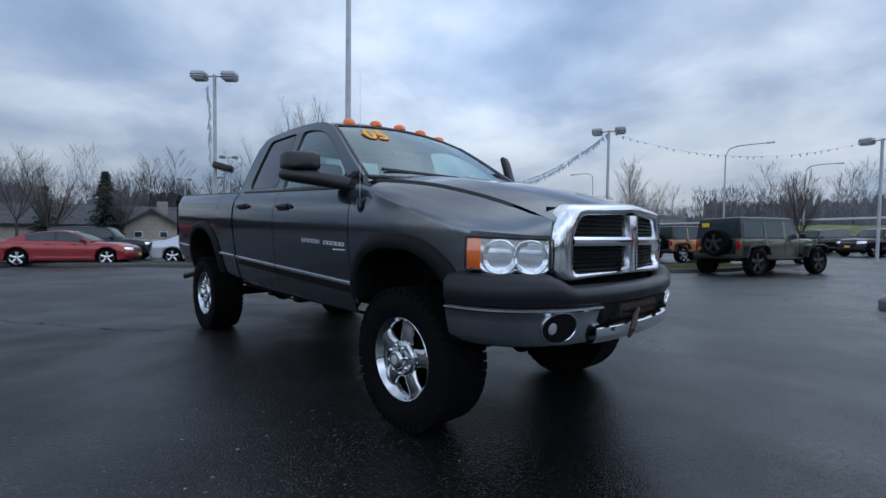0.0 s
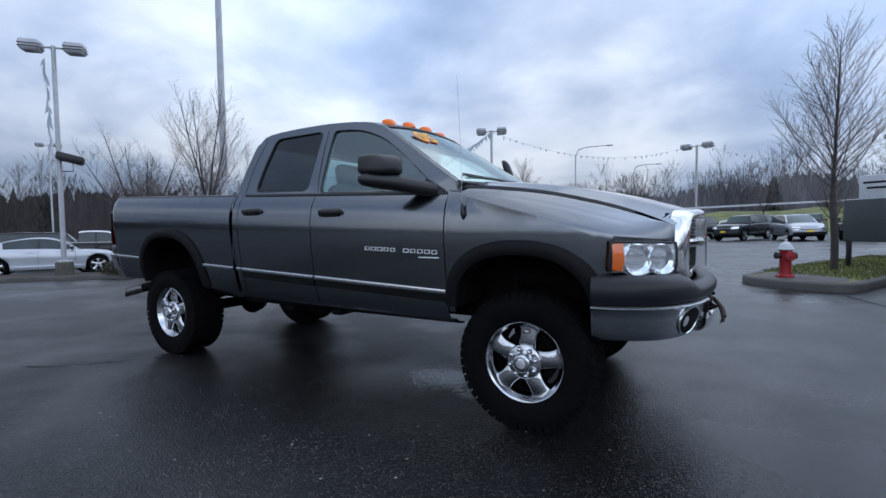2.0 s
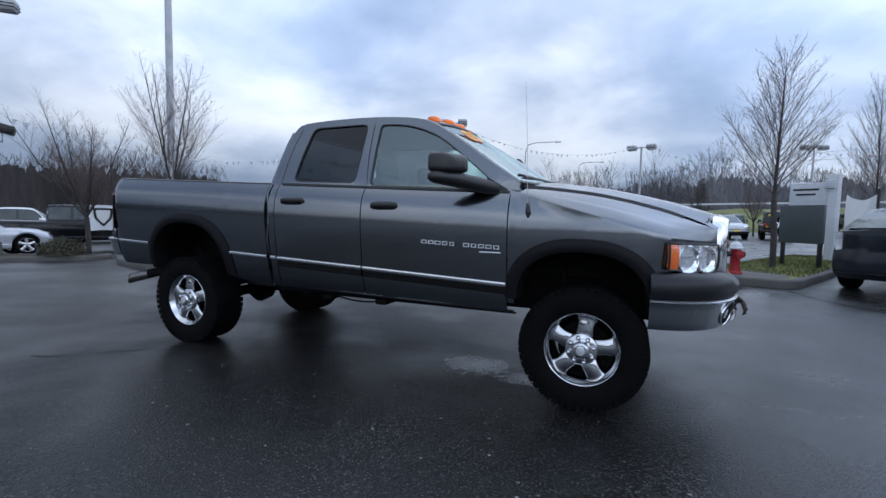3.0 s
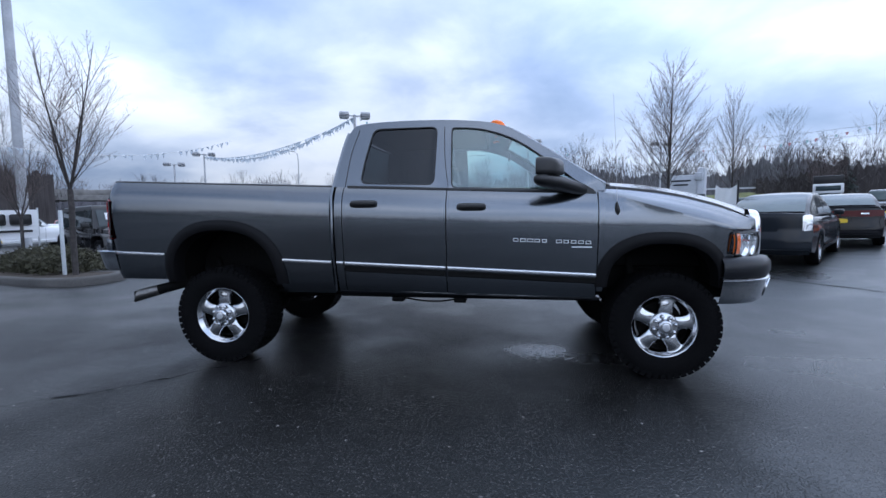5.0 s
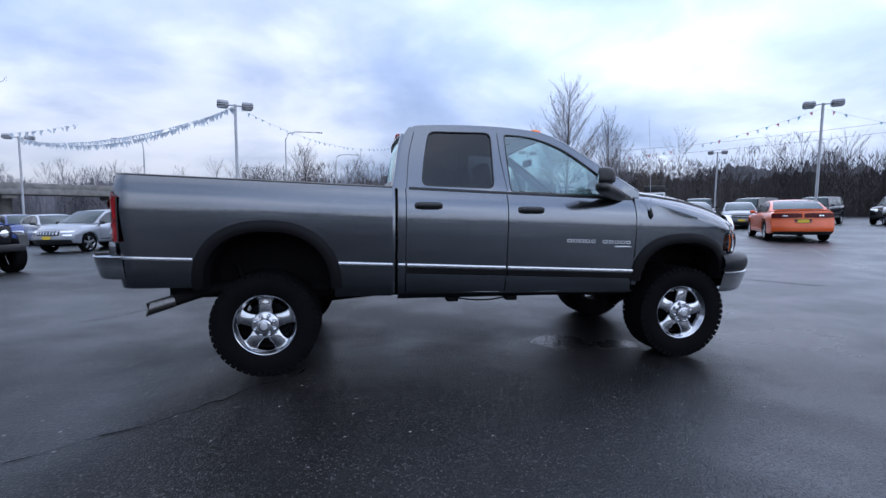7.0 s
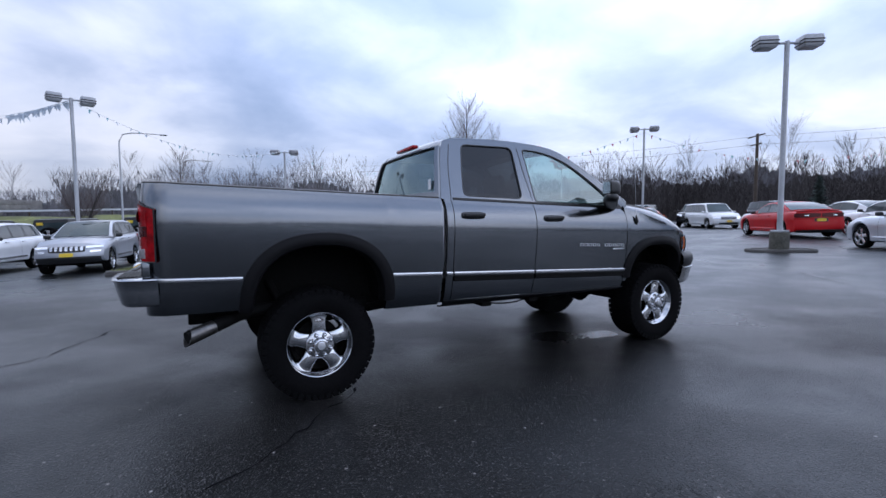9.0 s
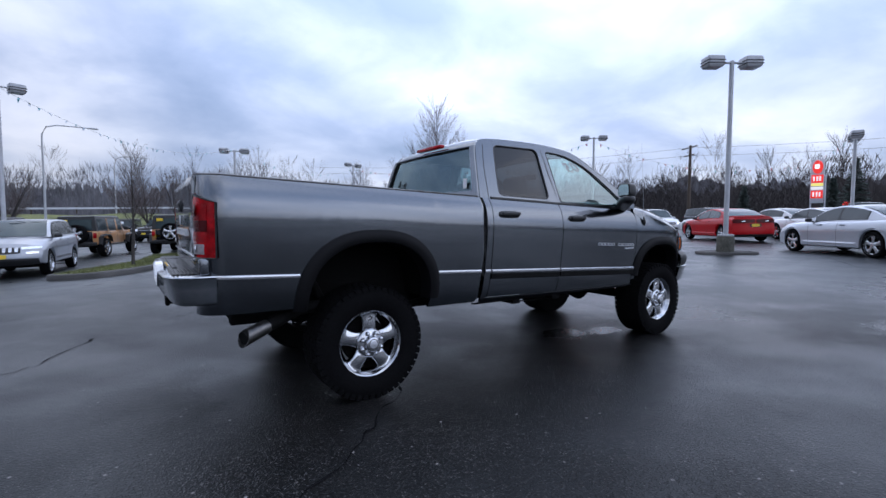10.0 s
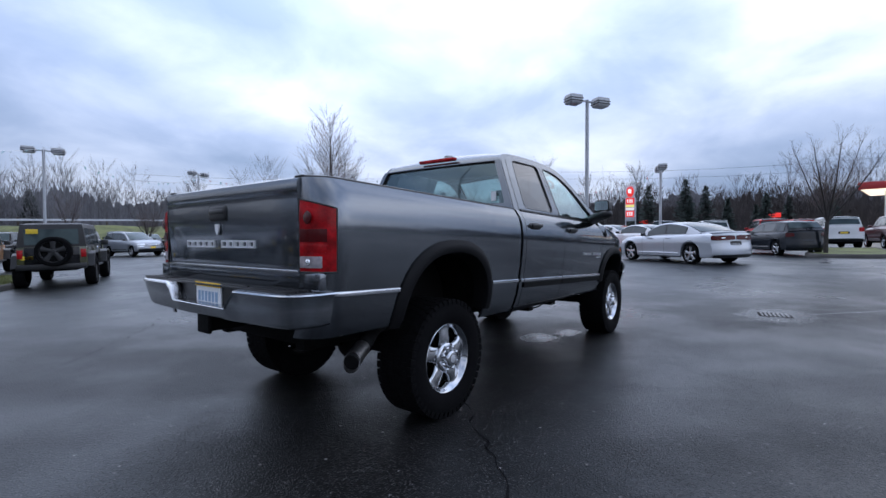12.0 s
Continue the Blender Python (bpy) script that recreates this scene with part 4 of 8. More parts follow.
# ---- load bed ----
bm = BM()
box(bm, (-0.03, 0, 1.185), (2.0, 1.70, 0.04))
for s in (1, -1):
    box(bm, (-0.03, s * 0.815, 1.34), (2.0, 0.03, 0.30))
box(bm, (0.965, 0, 1.235), (0.04, 1.78, 0.50), 0.008)
part("bed_liner", bm, BLACK, truck, "black bed liner")
for s in (1, -1):
    bm = BM()
    rows = []
    for x in np.linspace(-1.06, 0.985, 24):
        z = 1.512 - RAKE * x
        yo = body_y(1.512) * rear_squeeze(x) - 0.002
        rows.append([(x, s * (yo + d), z + e) for d, e in ((0.004, -0.004), (0.002, 0.008), (-0.02, 0.014), (-0.085, 0.012), (-0.095, -0.02))])
    sheet(bm, rows)
    solid(bm, 0.004)
    part("bed_rail_cap", bm, BLACK, truck, "black rail cap")
# tailgate
bm = BM()
rows = []
for z, d in ((0.955, 0.0), (0.975, 0.008), (1.04, 0.010), (1.06, 0.006), (1.10, 0.008), (1.25, 0.016), (1.43, 0.023), (1.462, 0.022), (1.475, 0.025), (1.515, 0.029), (1.54, 0.022), (1.549, 0.005), (1.545, -0.06)):
    rows.append([(-1.075 - d + 0.01 * abs(u) ** 8, 0.783 * u, z) for u in np.linspace(-1, 1, 21)])
sheet(bm, rows)
solid(bm, 0.02)
gate = part("tailgate", bm, PAINT, truck, "dark grey metallic tailgate")
bm = BM()
box(bm, (-1.093, 0.03, 1.386), (0.03, 0.215, 0.098), 0.022, seg=3)
h = part("tailgate_handle", bm, BLACK, gate, "black tailgate handle")
bm = BM()
box(bm, (-1.106, 0.03, 1.395), (0.016, 0.18, 0.03), 0.007, seg=3)
part("pull", bm, BLACK, h)
bm = BM()
vs = [bm.verts.new((-1.098, 0.03 + u, 1.285 + v)) for u, v in rounded([(-0.026, 0.034), (0.026, 0.034), (0.022, -0.008), (0.0, -0.038), (-0.022, -0.008)], 0.009, 3)]
bm.faces.new(vs)
solid(bm, 0.008)
part("tailgate_emblem", bm, BADGE, gate, "small chrome shield emblem")
for i, w in enumerate((0.078, 0.08, 0.085, 0.075, 0.07, 0, 0.085, 0.075, 0.075, 0.08, 0.075)):
    if w:
        bm = BM()
        outlined_bar(bm, lambda u, v, d: (-1.087 - d, 0.42 - i * 0.077 - u, 1.196 + v), w * 0.86, 0.046, 0.011, 0.011)
        part("badge_bar", bm, BADGE, gate)
bm = BM()
box(bm, (-1.087, 0.0, 1.056), (0.010, 1.56, 0.014), 0.003)
part("tailgate_trim", bm, BRIGHT, gate, "thin bright trim strip")
# tail lamps wrapped round the corners
for s in (1, -1):
    plan = [(x, 0.984 * rear_squeeze(x)) for x in (-0.945, -0.965, -0.985, -1.005, -1.022, -1.038, -1.05, -1.06, -1.068, -1.0735, -1.0752)] + [(-1.0755, 0.79)]
    n = len(plan)

    def tl(i, z, d):
        x, y = plan[i]
        a, b = plan[max(i - 1, 0)], plan[min(i + 1, n - 1)]
        nx, ny = -(b[1] - a[1]), b[0] - a[0]
        ln = math.hypot(nx, ny)
        return (x - abs(nx / ln) * d, s * (y + abs(ny / ln) * d), z)

    body = None
    for name, mat, z0, z1 in (("tail_lamp", RED, 1.055, 1.065), ("reverse_lens", DULL_LENS, 1.074, 1.140), ("lower_lens", RED, 1.152, 1.205), ("middle_lens", DARK_RED, 1.207, 1.280), ("upper_lens", RED, 1.282, 1.415)):
        bm = BM()
        rows = []
        i0, i1 = (2, n) if name == "tail_lamp" else (4, n - 1) if mat is not DULL_LENS else (5, n - 1)
        for i in range(i0, i1):
            top = z1
            if name == "upper_lens":
                top = 1.345 + 0.068 * i / (n - 1)
            if name == "tail_lamp":
                top = 1.37 + 0.068 * i / (n - 1)
            d = 0.008 if name == "tail_lamp" else 0.012
            e = -0.01
            rows.append([tl(i, z0, e), tl(i, z0 + 0.004, d), tl(i, (z0 + top) / 2, d + 0.002), tl(i, top - 0.004, d), tl(i, top, e)])
        sheet(bm, rows)
        solid(bm, 0.004)
        if name == "tail_lamp":
            body = part(name, bm, RED, truck, "red tail lamp with a white reversing lens")
            bm = BM()
            loop = [tl(i, 1.055, 0.006) for i in range(2, n)] + [tl(i, 1.37 + 0.068 * i / (n - 1), 0.006) for i in range(n - 1, 1, -1)]
            tube(bm, loop + loop[:1], 0.005, 6, cap=False)
            part("lamp_surround", bm, BLACK, body)
        else:
            part(name, bm, mat, body)
    for zc, rad, mat in ((1.335, 0.034, DARK_RED), (1.107, 0.018, REFLECTOR)):
        bm = BM()
        turned(bm, [(rad, -0.004), (rad * 0.9, 0.0), (rad * 0.5, 0.002), (0.001, 0.003)], 18)
        o = part("lamp_bulb", bm, mat, body)
        o.matrix_basis = pose(-1.0875, s * 0.858, zc, 0, 0, 90)

for s in (1, -1):
    bm = BM()
    box(bm, (-1.046, s * 0.852, 1.005), (0.05, 0.17, 0.10), 0.012, seg=3)
    part("bed_rear_corner", bm, PAINT, truck)

# ---- rear bumper, plate, hitch, exhaust ----
RB = curve([(-0.985, 0.950), (-1.10, 0.940), (-1.195, 0.893), (-1.243, 0.79), (-1.262, 0.55), (-1.27, 0.30), (-1.27, 0.0)], 26)
RB = RB + [(x, -y) for x, y in RB[-2::-1]]


def rb_rows(sect):
    rows = []
    for i in range(len(RB)):
        a, b = RB[max(i - 1, 0)], RB[min(i + 1, len(RB) - 1)]
        nx, ny = -(b[1] - a[1]), b[0] - a[0]
        ln = math.hypot(nx, ny)
        nx, ny = nx / ln, ny / ln
        (x, y) = RB[i]
        dip = smooth01(0.40 - abs(y + 0.05), 0.0, 0.09)
        zb = sect[-1][1]
        rows.append([(x + nx * d, y + ny * d, zb + (z - zb) * (1 - 0.56 * dip)) for d, z in sect])
    return rows


bm = BM()
sheet(bm, rb_rows([(0.10, 0.955), (0.012, 0.954), (0.001, 0.950), (-0.003, 0.943), (0.002, 0.936), (0.008, 0.930), (0.020, 0.87), (0.038, 0.80), (0.046, 0.784), (0.060, 0.772), (0.10, 0.768)]))
solid(bm, 0.006)
rbump = part("rear_bumper", bm, SATIN, truck, "chrome rear step bumper with a lowered middle")
bm = BM()
box(bm, (-1.17, 0, 0.90), (0.03, 0.86, 0.14), 0.006)
box(bm, (-1.13, 0, 0.955), (0.16, 1.70, 0.012), 0.004)
for s in (1, -1):
    for k in range(6):
        box(bm, (-1.20 + 0.02 * k, s * 0.70, 0.963), (0.008, 0.36, 0.008))
part("step_pad", bm, BLACK, rbump, "black ribbed step pad")
bm = BM()
box(bm, (-1.192, -0.04, 0.885), (0.012, 0.30, 0.155), 0.004)
plate = part("number_plate", bm, WHITE, truck, "pale plate with plain bars in a yellow frame")
for z in (0.955, 0.815):
    bm = BM()
    box(bm, (-1.200, -0.04, z), (0.010, 0.30, 0.026), 0.003)
    part("plate_frame", bm, YELLOW, plate)
BLUE_GREY = material("plate_print", (0.25, 0.36, 0.50), rough=0.5, grain=0.1)
for i in range(6):
    bm = BM()
    box(bm, (-1.1995, -0.145 + i * 0.042, 0.885), (0.003, 0.026, 0.06))
    part("plate_bar", bm, BLUE_GREY, plate)
bm = BM()
box(bm, (-1.17, 0.14, 0.895), (0.02, 0.05, 0.03), 0.004)
part("trailer_socket", bm, WHITE, rbump)
bm = BM()
box(bm, (-1.06, 0.0, 0.715), (0.30, 0.09, 0.09), 0.008)
box(bm, (-0.95, 0.0, 0.745), (0.10, 0.95, 0.08), 0.01)
box(bm, (-1.20, 0.0, 0.72), (0.03, 0.14, 0.12), 0.01)
part("tow_hitch", bm, UNDER, truck, "black tow hitch")
bm = BM()
ex = [(0.45, -0.55, 0.62), (-0.35, -0.66, 0.66), (-0.60, -0.78, 0.615), (-0.84, -0.905, 0.548)]
tube(bm, curve(ex, 12), 0.045, 12)
part("exhaust_pipe", bm, UNDER, truck)
bm = BM()
d = Vector(ex[-1]) - Vector(ex[-2])
a, b = ring_frame(d)
rows = []
for t, r in ((0.35, 0.047), (1.0, 0.050), (1.0, 0.044), (0.5, 0.042)):
    c = Vector(ex[-2]) + d * t
    rows.append([c + r * (math.cos(q) * a + math.sin(q) * b) + d * (0.10 * math.sin(q) if t == 1.0 else 0) for q in np.linspace(0, 2 * math.pi, 18, endpoint=False)])
sheet(bm, rows, closed=True)
part("exhaust_tip", bm, material("stained_exhaust_steel", (0.15, 0.145, 0.14), rough=0.32, metal=0.9, grain=0.2, grain_scale=40), truck, "dull steel exhaust tip")

# ---- frame, axles, springs ----
bm = BM()
for s in (1, -1):
    box(bm, (1.75, s * 0.45, 0.63), (5.2, 0.09, 0.16), 0.01)
for x in (-0.8, 0.5, 1.4, 2.3, 4.2):
    box(bm, (x, 0, 0.63), (0.10, 0.9, 0.10), 0.01)
part("chassis_frame", bm, UNDER, truck)
for x, dy in ((0.0, 0.0), (3.57, 0.22)):
    bm = BM()
    tube(bm, [(x, -0.80, 0.405), (x, 0.80, 0.405)], 0.055, 12)
    rows = []
    for r, k in ((0.02, -0.15), (0.12, -0.10), (0.165, 0.0), (0.12, 0.10), (0.02, 0.15)):
        rows.append([(x + k, dy + r * math.cos(q), 0.405 + r * math.sin(q)) for q in np.linspace(0, 2 * math.pi, 16, endpoint=False)])
    sheet(bm, rows, closed=True)
    part("axle", bm, UNDER, truck)
for s in (1, -1):
    bm = BM()
    for k in range(3):
        tube(bm, curve([(-0.66 + 0.08 * k, s * 0.56, 0.66 - 0.012 * k), (0.0, s * 0.56, 0.50 + 0.012 * (2 - k)), (0.70 - 0.1 * k, s * 0.56, 0.62 - 0.012 * k)], 10), 0.02, 6)
    part("leaf_spring", bm, UNDER, truck)
    bm = BM()
    tube(bm, [(3.57 + 0.075 * math.cos(q), s * 0.50 + 0.075 * math.sin(q), 0.47 + 0.022 * q / 2) for q in np.linspace(0, 12 * math.pi, 90)], 0.011, 6)
    part("coil_spring", bm, UNDER, truck)
    bm = BM()
    tube(bm, [(3.43, s * 0.60, 0.42), (3.38, s * 0.56, 0.98)], [0.035, 0.028], 10)
    part("shock_absorber", bm, UNDER, truck)
    bm = BM()
    tube(bm, [(-0.12, s * 0.62, 0.42), (-0.30, s * 0.52, 0.85)], [0.034, 0.027], 10)
    part("shock_absorber", bm, UNDER, truck)
    # body mounts below the rocker
    for x in (1.50, 2.02):
        bm = BM()
        box(bm, (x, s * 0.74, 0.555), (0.10, 0.16, 0.055), 0.01)
        part("body_mount", bm, UNDER, truck)
bm = BM()
tube(bm, [(0.1, 0.0, 0.42), (1.6, 0.05, 0.55), (2.2, 0.08, 0.60)], 0.05, 10)
part("drive_shaft", bm, UNDER, truck)
bm = BM()
box(bm, (2.45, 0.05, 0.60), (0.75, 0.42, 0.26), 0.05)
part("gearbox", bm, UNDER, truck)
bm = BM()
box(bm, (1.30, 0.42, 0.58), (1.2, 0.5, 0.22), 0.06)
part("fuel_tank", bm, UNDER, truck)
bm = BM()
box(bm, (0.95, -0.30, 0.60), (0.85, 0.30, 0.16), 0.05)
part("silencer", bm, UNDER, truck)
bm = BM()
tube(bm, curve([(1.54, -0.72, 0.545), (1.68, -0.73, 0.525), (1.85, -0.73, 0.522), (2.0, -0.72, 0.545)], 10), 0.007, 6)
part("brake_hose", bm, UNDER, truck)
bm = BM()
box(bm, (1.95, 0, 0.68), (2.15, 1.66, 0.05))
box(bm, (4.15, 0, 0.86), (0.30, 1.30, 0.20), 0.02)
part("floor_pan", bm, UNDER, truck)

# ---- towing mirrors: one folded out flat, the far one swung upright ----
def oval_run(bm, pts, n=16):
    """A pod through (x, y, z, half depth, half height), its sections upright ovals."""
    rows = []
    for i, (x, y, z, a, b) in enumerate(pts):
        q0, q1 = Vector(pts[max(i - 1, 0)][:3]), Vector(pts[min(i + 1, len(pts) - 1)][:3])
        d = (q1 - q0).normalized()
        side = d.cross(Vector((0, 0, 1))).normalized()
        up2 = side.cross(d)
        rows.append([Vector((x, y, z)) + side * a * math.copysign(abs(math.cos(t)) ** 0.8, math.cos(t)) + up2 * b * math.copysign(abs(math.sin(t)) ** 0.8, math.sin(t)) for t in (2 * math.pi * k / n for k in range(n))])
    vs = sheet(bm, rows, closed=True)
    bm.faces.new(vs[0])
    bm.faces.new(vs[-1])
    return bm


for s in (1, -1):
    bm = BM()
    oval_run(bm, [(x, s * y, z, a, b) for x, y, z, a, b in curve([(2.985, 0.885, 1.435, 0.030, 0.036), (2.935, 0.905, 1.440, 0.050, 0.046), (2.865, 0.950, 1.455, 0.066, 0.050), (2.775, 1.030, 1.475, 0.070, 0.050), (2.690, 1.115, 1.490, 0.068, 0.048), (2.635, 1.180, 1.497, 0.058, 0.042), (2.612, 1.212, 1.499, 0.036, 0.028), (2.604, 1.224, 1.499, 0.010, 0.010)], 22)])
    mir = part("door_mirror", bm, BLACK, truck, "large black towing mirror", sharp=60)
    bm = BM()
    rows = []
    for u, k, lift in ((-0.070, 0.86, 0.0), (-0.066, 0.96, 0.0), (-0.045, 1.0, 0.0), (0.0, 1.0, 0.0), (0.035, 0.95, -0.002), (0.060, 0.82, -0.006), (0.074, 0.60, -0.012), (0.080, 0.25, -0.016)):
        ring = rounded([(-0.118 * k, -0.064 * k), (0.118 * k, -0.064 * k), (0.112 * k, 0.062 * k), (-0.104 * k, 0.066 * k)], 0.04 * k, 6)
        if s < 0:
            # across the truck: a outwards, b upwards
            rows.append([(2.705 + u - 0.42 * a, s * (1.110 + a * 0.90), 1.592 + b + lift) for a, b in ring])
        else:
            rows.append([(2.700 + u * 0.5 - 0.55 * a, s * (1.115 + b * 0.62), 1.70 + 1.62 * a + lift) for a, b in ring])
    vs = sheet(bm, rows, closed=True)
    bm.faces.new(vs[0])
    bm.faces.new(vs[-1])
    head = part("mirror_head", bm, BLACK, mir, sharp=60)
    bm = BM()
    if s < 0:
        bm.faces.new([bm.verts.new((2.632 - 0.42 * a, s * (1.110 + a * 0.90), 1.592 + b)) for a, b in rounded([(-0.098, -0.052), (0.098, -0.052), (0.092, 0.052), (-0.090, 0.054)], 0.03, 4)])
    else:
        bm.faces.new([bm.verts.new((2.662 - 0.55 * a, s * (1.115 + b * 0.62), 1.70 + 1.62 * a)) for a, b in rounded([(-0.098, -0.052), (0.098, -0.052), (0.092, 0.052), (-0.090, 0.054)], 0.03, 4)])
    part("mirror_glass", bm, CHROME, head, "mirror glass", flat=True)
    # triangular mount on the door's front corner
    bm = BM()
    bm.faces.new([bm.verts.new((u, s * (cab_y(v) + 0.006), v)) for u, v in ((2.845, 1.428), (3.055, 1.412), (3.045, 1.432), (2.93, 1.500), (2.90, 1.512))])
    solid(bm, 0.022)
    part("mirror_mount", bm, BLACK, mir)


# ---- wheels ----
def wheel(side):
    """Chunky tyre on a bright five-spoke rim, about its own centre; outer face towards -y."""
    hub = new("wheel")
    bm = BM()
    prof = [(0.228, -0.125), (0.245, -0.140), (0.29, -0.152), (0.33, -0.155), (0.365, -0.150), (0.388, -0.140), (0.398, -0.125), (0.400, -0.06), (0.401, 0.0), (0.400, 0.06), (0.398, 0.125), (0.388, 0.140), (0.33, 0.155), (0.245, 0.140), (0.228, 0.125)]
    turned(bm, prof, 56)
    tyre = part("tyre", bm, RUBBER, hub, "black off-road tyre with chunky tread", sharp=30)
    bm = BM()
    # tread and shoulder blocks
    for k in range(48):
        a = 2 * math.pi * k / 48
        for y, w, l, dy in ((-0.130, 0.036, 0.042, 0), (0.130, 0.036, 0.042, 0), (-0.085, 0.05, 0.040, 0.5), (0.085, 0.05, 0.040, 0.5), (-0.03, 0.050, 0.042, 0.2), (0.03, 0.050, 0.042, 0.8)):
            q = a + dy * 2 * math.pi / 48
            box(bm, (0, 0, 0), (l, w, 0.016), 0, m=Matrix.Rotation(-q, 4, "Y") @ Matrix.Translation((0, y, 0.397)))
        box(bm, (0, 0, 0), (0.030, 0.010, 0.026), 0, m=Matrix.Rotation(-a, 4, "Y") @ Matrix.Translation((0, -0.146, 0.378)))
    tagged(part("tread", bm, RUBBER, tyre, sharp=30), kind="stuff")
    # outer lip with a groove behind it, and the dull barrel inside
    bm = BM()
    turned(bm, [(0.196, -0.060), (0.206, -0.098), (0.214, -0.110), (0.224, -0.120), (0.230, -0.132), (0.236, -0.137), (0.240, -0.133), (0.239, -0.122), (0.234, -0.116)], 64)
    rim = part("rim", bm, WHEEL_CHROME, hub, "bright polished five-spoke rim")
    bm = BM()
    turned(bm, [(0.236, 0.128), (0.222, 0.130), (0.205, 0.120), (0.198, 0.06), (0.196, -0.062)], 40)
    part("rim_barrel", bm, UNDER, rim)
    bm = BM()
    turned(bm, [(0.001, -0.012), (0.165, -0.012), (0.168, 0.02), (0.10, 0.03), (0.001, 0.03)], 32)
    part("brake_disc", bm, UNDER, hub)
    for k in range(5):
        a0 = math.pi / 2 + 2 * math.pi * k / 5
        bm = BM()
        rows = []
        for r, half, y in ((0.050, 0.050, -0.096), (0.080, 0.056, -0.106), (0.105, 0.053, -0.112), (0.130, 0.050, -0.114), (0.155, 0.050, -0.113), (0.178, 0.053, -0.110), (0.196, 0.060, -0.107), (0.208, 0.072, -0.106), (0.218, 0.088, -0.110)):
            row = []
            for t, d in ((-1.0, 0.058), (-1.0, 0.020), (-0.94, 0.008), (-0.80, 0.003), (-0.55, 0.0), (-0.25, -0.003), (0.0, -0.004), (0.25, -0.003), (0.55, 0.0), (0.80, 0.003), (0.94, 0.008), (1.0, 0.020), (1.0, 0.058)):
                w = half * t
                q = math.atan2(w, r)
                # the outer end follows the rim's circle
                rr = math.hypot(r, w) + (r - math.hypot(r, w)) * smooth01(r, 0.17, 0.208)
                row.append((rr * math.cos(a0 + q), y + d, rr * math.sin(a0 + q)))
            rows.append(row)
        sheet(bm, rows)
        part("spoke", bm, WHEEL_CHROME, rim, sharp=50)
    bm = BM()
    turned(bm, [(0.104, -0.085), (0.105, -0.112), (0.100, -0.124), (0.090, -0.129), (0.066, -0.131), (0.058, -0.134), (0.055, -0.160), (0.050, -0.172), (0.040, -0.177), (0.034, -0.176), (0.030, -0.178), (0.001, -0.180)], 40)
    cap = part("hub_cap", bm, WHEEL_CHROME, hub, "chrome hub cap", sharp=50)
    bm = BM()
    turned(bm, [(0.027, -0.1785), (0.020, -0.1812), (0.001, -0.182)], 20)
    part("cap_emblem", bm, STEEL, cap, "small grey emblem disc")
    for k in range(8):
        a = 2 * math.pi * (k + 0.5) / 8
        bm = BM()
        turned(bm, [(0.0155, -0.122), (0.0155, -0.146), (0.012, -0.156), (0.006, -0.160), (0.001, -0.161)], 10, (0.078 * math.cos(a), 0, 0.078 * math.sin(a)))
        part("lug_nut", bm, WHEEL_CHROME, hub)
    return hub


w0 = wheel(-1)
w0.matrix_basis = pose(0, -0.805, 0.405)
w0.parent = truck
spots = [(3.57, -1, 8), (0.0, 1, 31), (3.57, 1, 12)]
for x, s, turn in spots:
    m = pose(x, s * 0.805, 0.405, 0, 0, 180 if s > 0 else 0) @ pose(0, 0, 0, 0, turn, 0)
    copy_thing(w0, m)

# ---- cab interior ----
for x, s in ((2.10, -0.42), (2.10, 0.42), (1.28, -0.42), (1.28, 0.42)):
    bm = BM()
    box(bm, (x + 0.10, s, 0.98), (0.52, 0.52, 0.16), 0.05, seg=3)
    box(bm, (x - 0.18, s, 1.27), (0.16, 0.50, 0.58), 0.06, m=Matrix.Rotation(radians(-14), 4, "Y"), seg=3)
    seat = part("seat", bm, SEAT, truck, "grey-beige cloth seat")
    bm = BM()
    box(bm, (x - 0.265, s, 1.635), (0.11, 0.28, 0.19), 0.045, m=Matrix.Rotation(radians(-10), 4, "Y"), seg=3)
    if x > 2:
        part("headrest", bm, SEAT, seat)
    else:
        bm.free()
bm = BM()
box(bm, (2.98, 0, 1.30), (0.42, 1.62, 0.30), 0.08, seg=3)
part("dashboard", bm, DASH, truck)
bm = BM()
c, d = Vector((2.66, 0.42, 1.30)), Vector((-0.85, 0, 0.5)).normalized()
a, b = ring_frame(d)
tube(bm, [c + 0.185 * (math.cos(q) * a + math.sin(q) * b) for q in np.linspace(0, 2 * math.pi, 25)], 0.016, 8, cap=False)
tube(bm, [c - 0.185 * a, c, c + 0.185 * a], 0.018, 8)
tube(bm, [c, c - d * 0.3], 0.03, 8)
part("steering_wheel", bm, BLACK, truck)
bm = BM()
sheet(bm, [[(x, y, 1.955 + 0.02 * (1 - (y / 0.7) ** 2)) for y in np.linspace(-0.68, 0.68, 9)] for x in (1.15, 1.6, 2.2)])
part("headliner", bm, SEAT, truck)
for s in (1, -1):
    bm = BM()
    box(bm, (2.0, s * 0.845, 1.12), (1.95, 0.03, 0.62), 0.01)
    part("door_trim", bm, DASH, truck)
bm = BM()
box(bm, (2.42, 0.0, 1.79), (0.02, 0.25, 0.07), 0.015)
part("inside_mirror", bm, BLACK, truck)


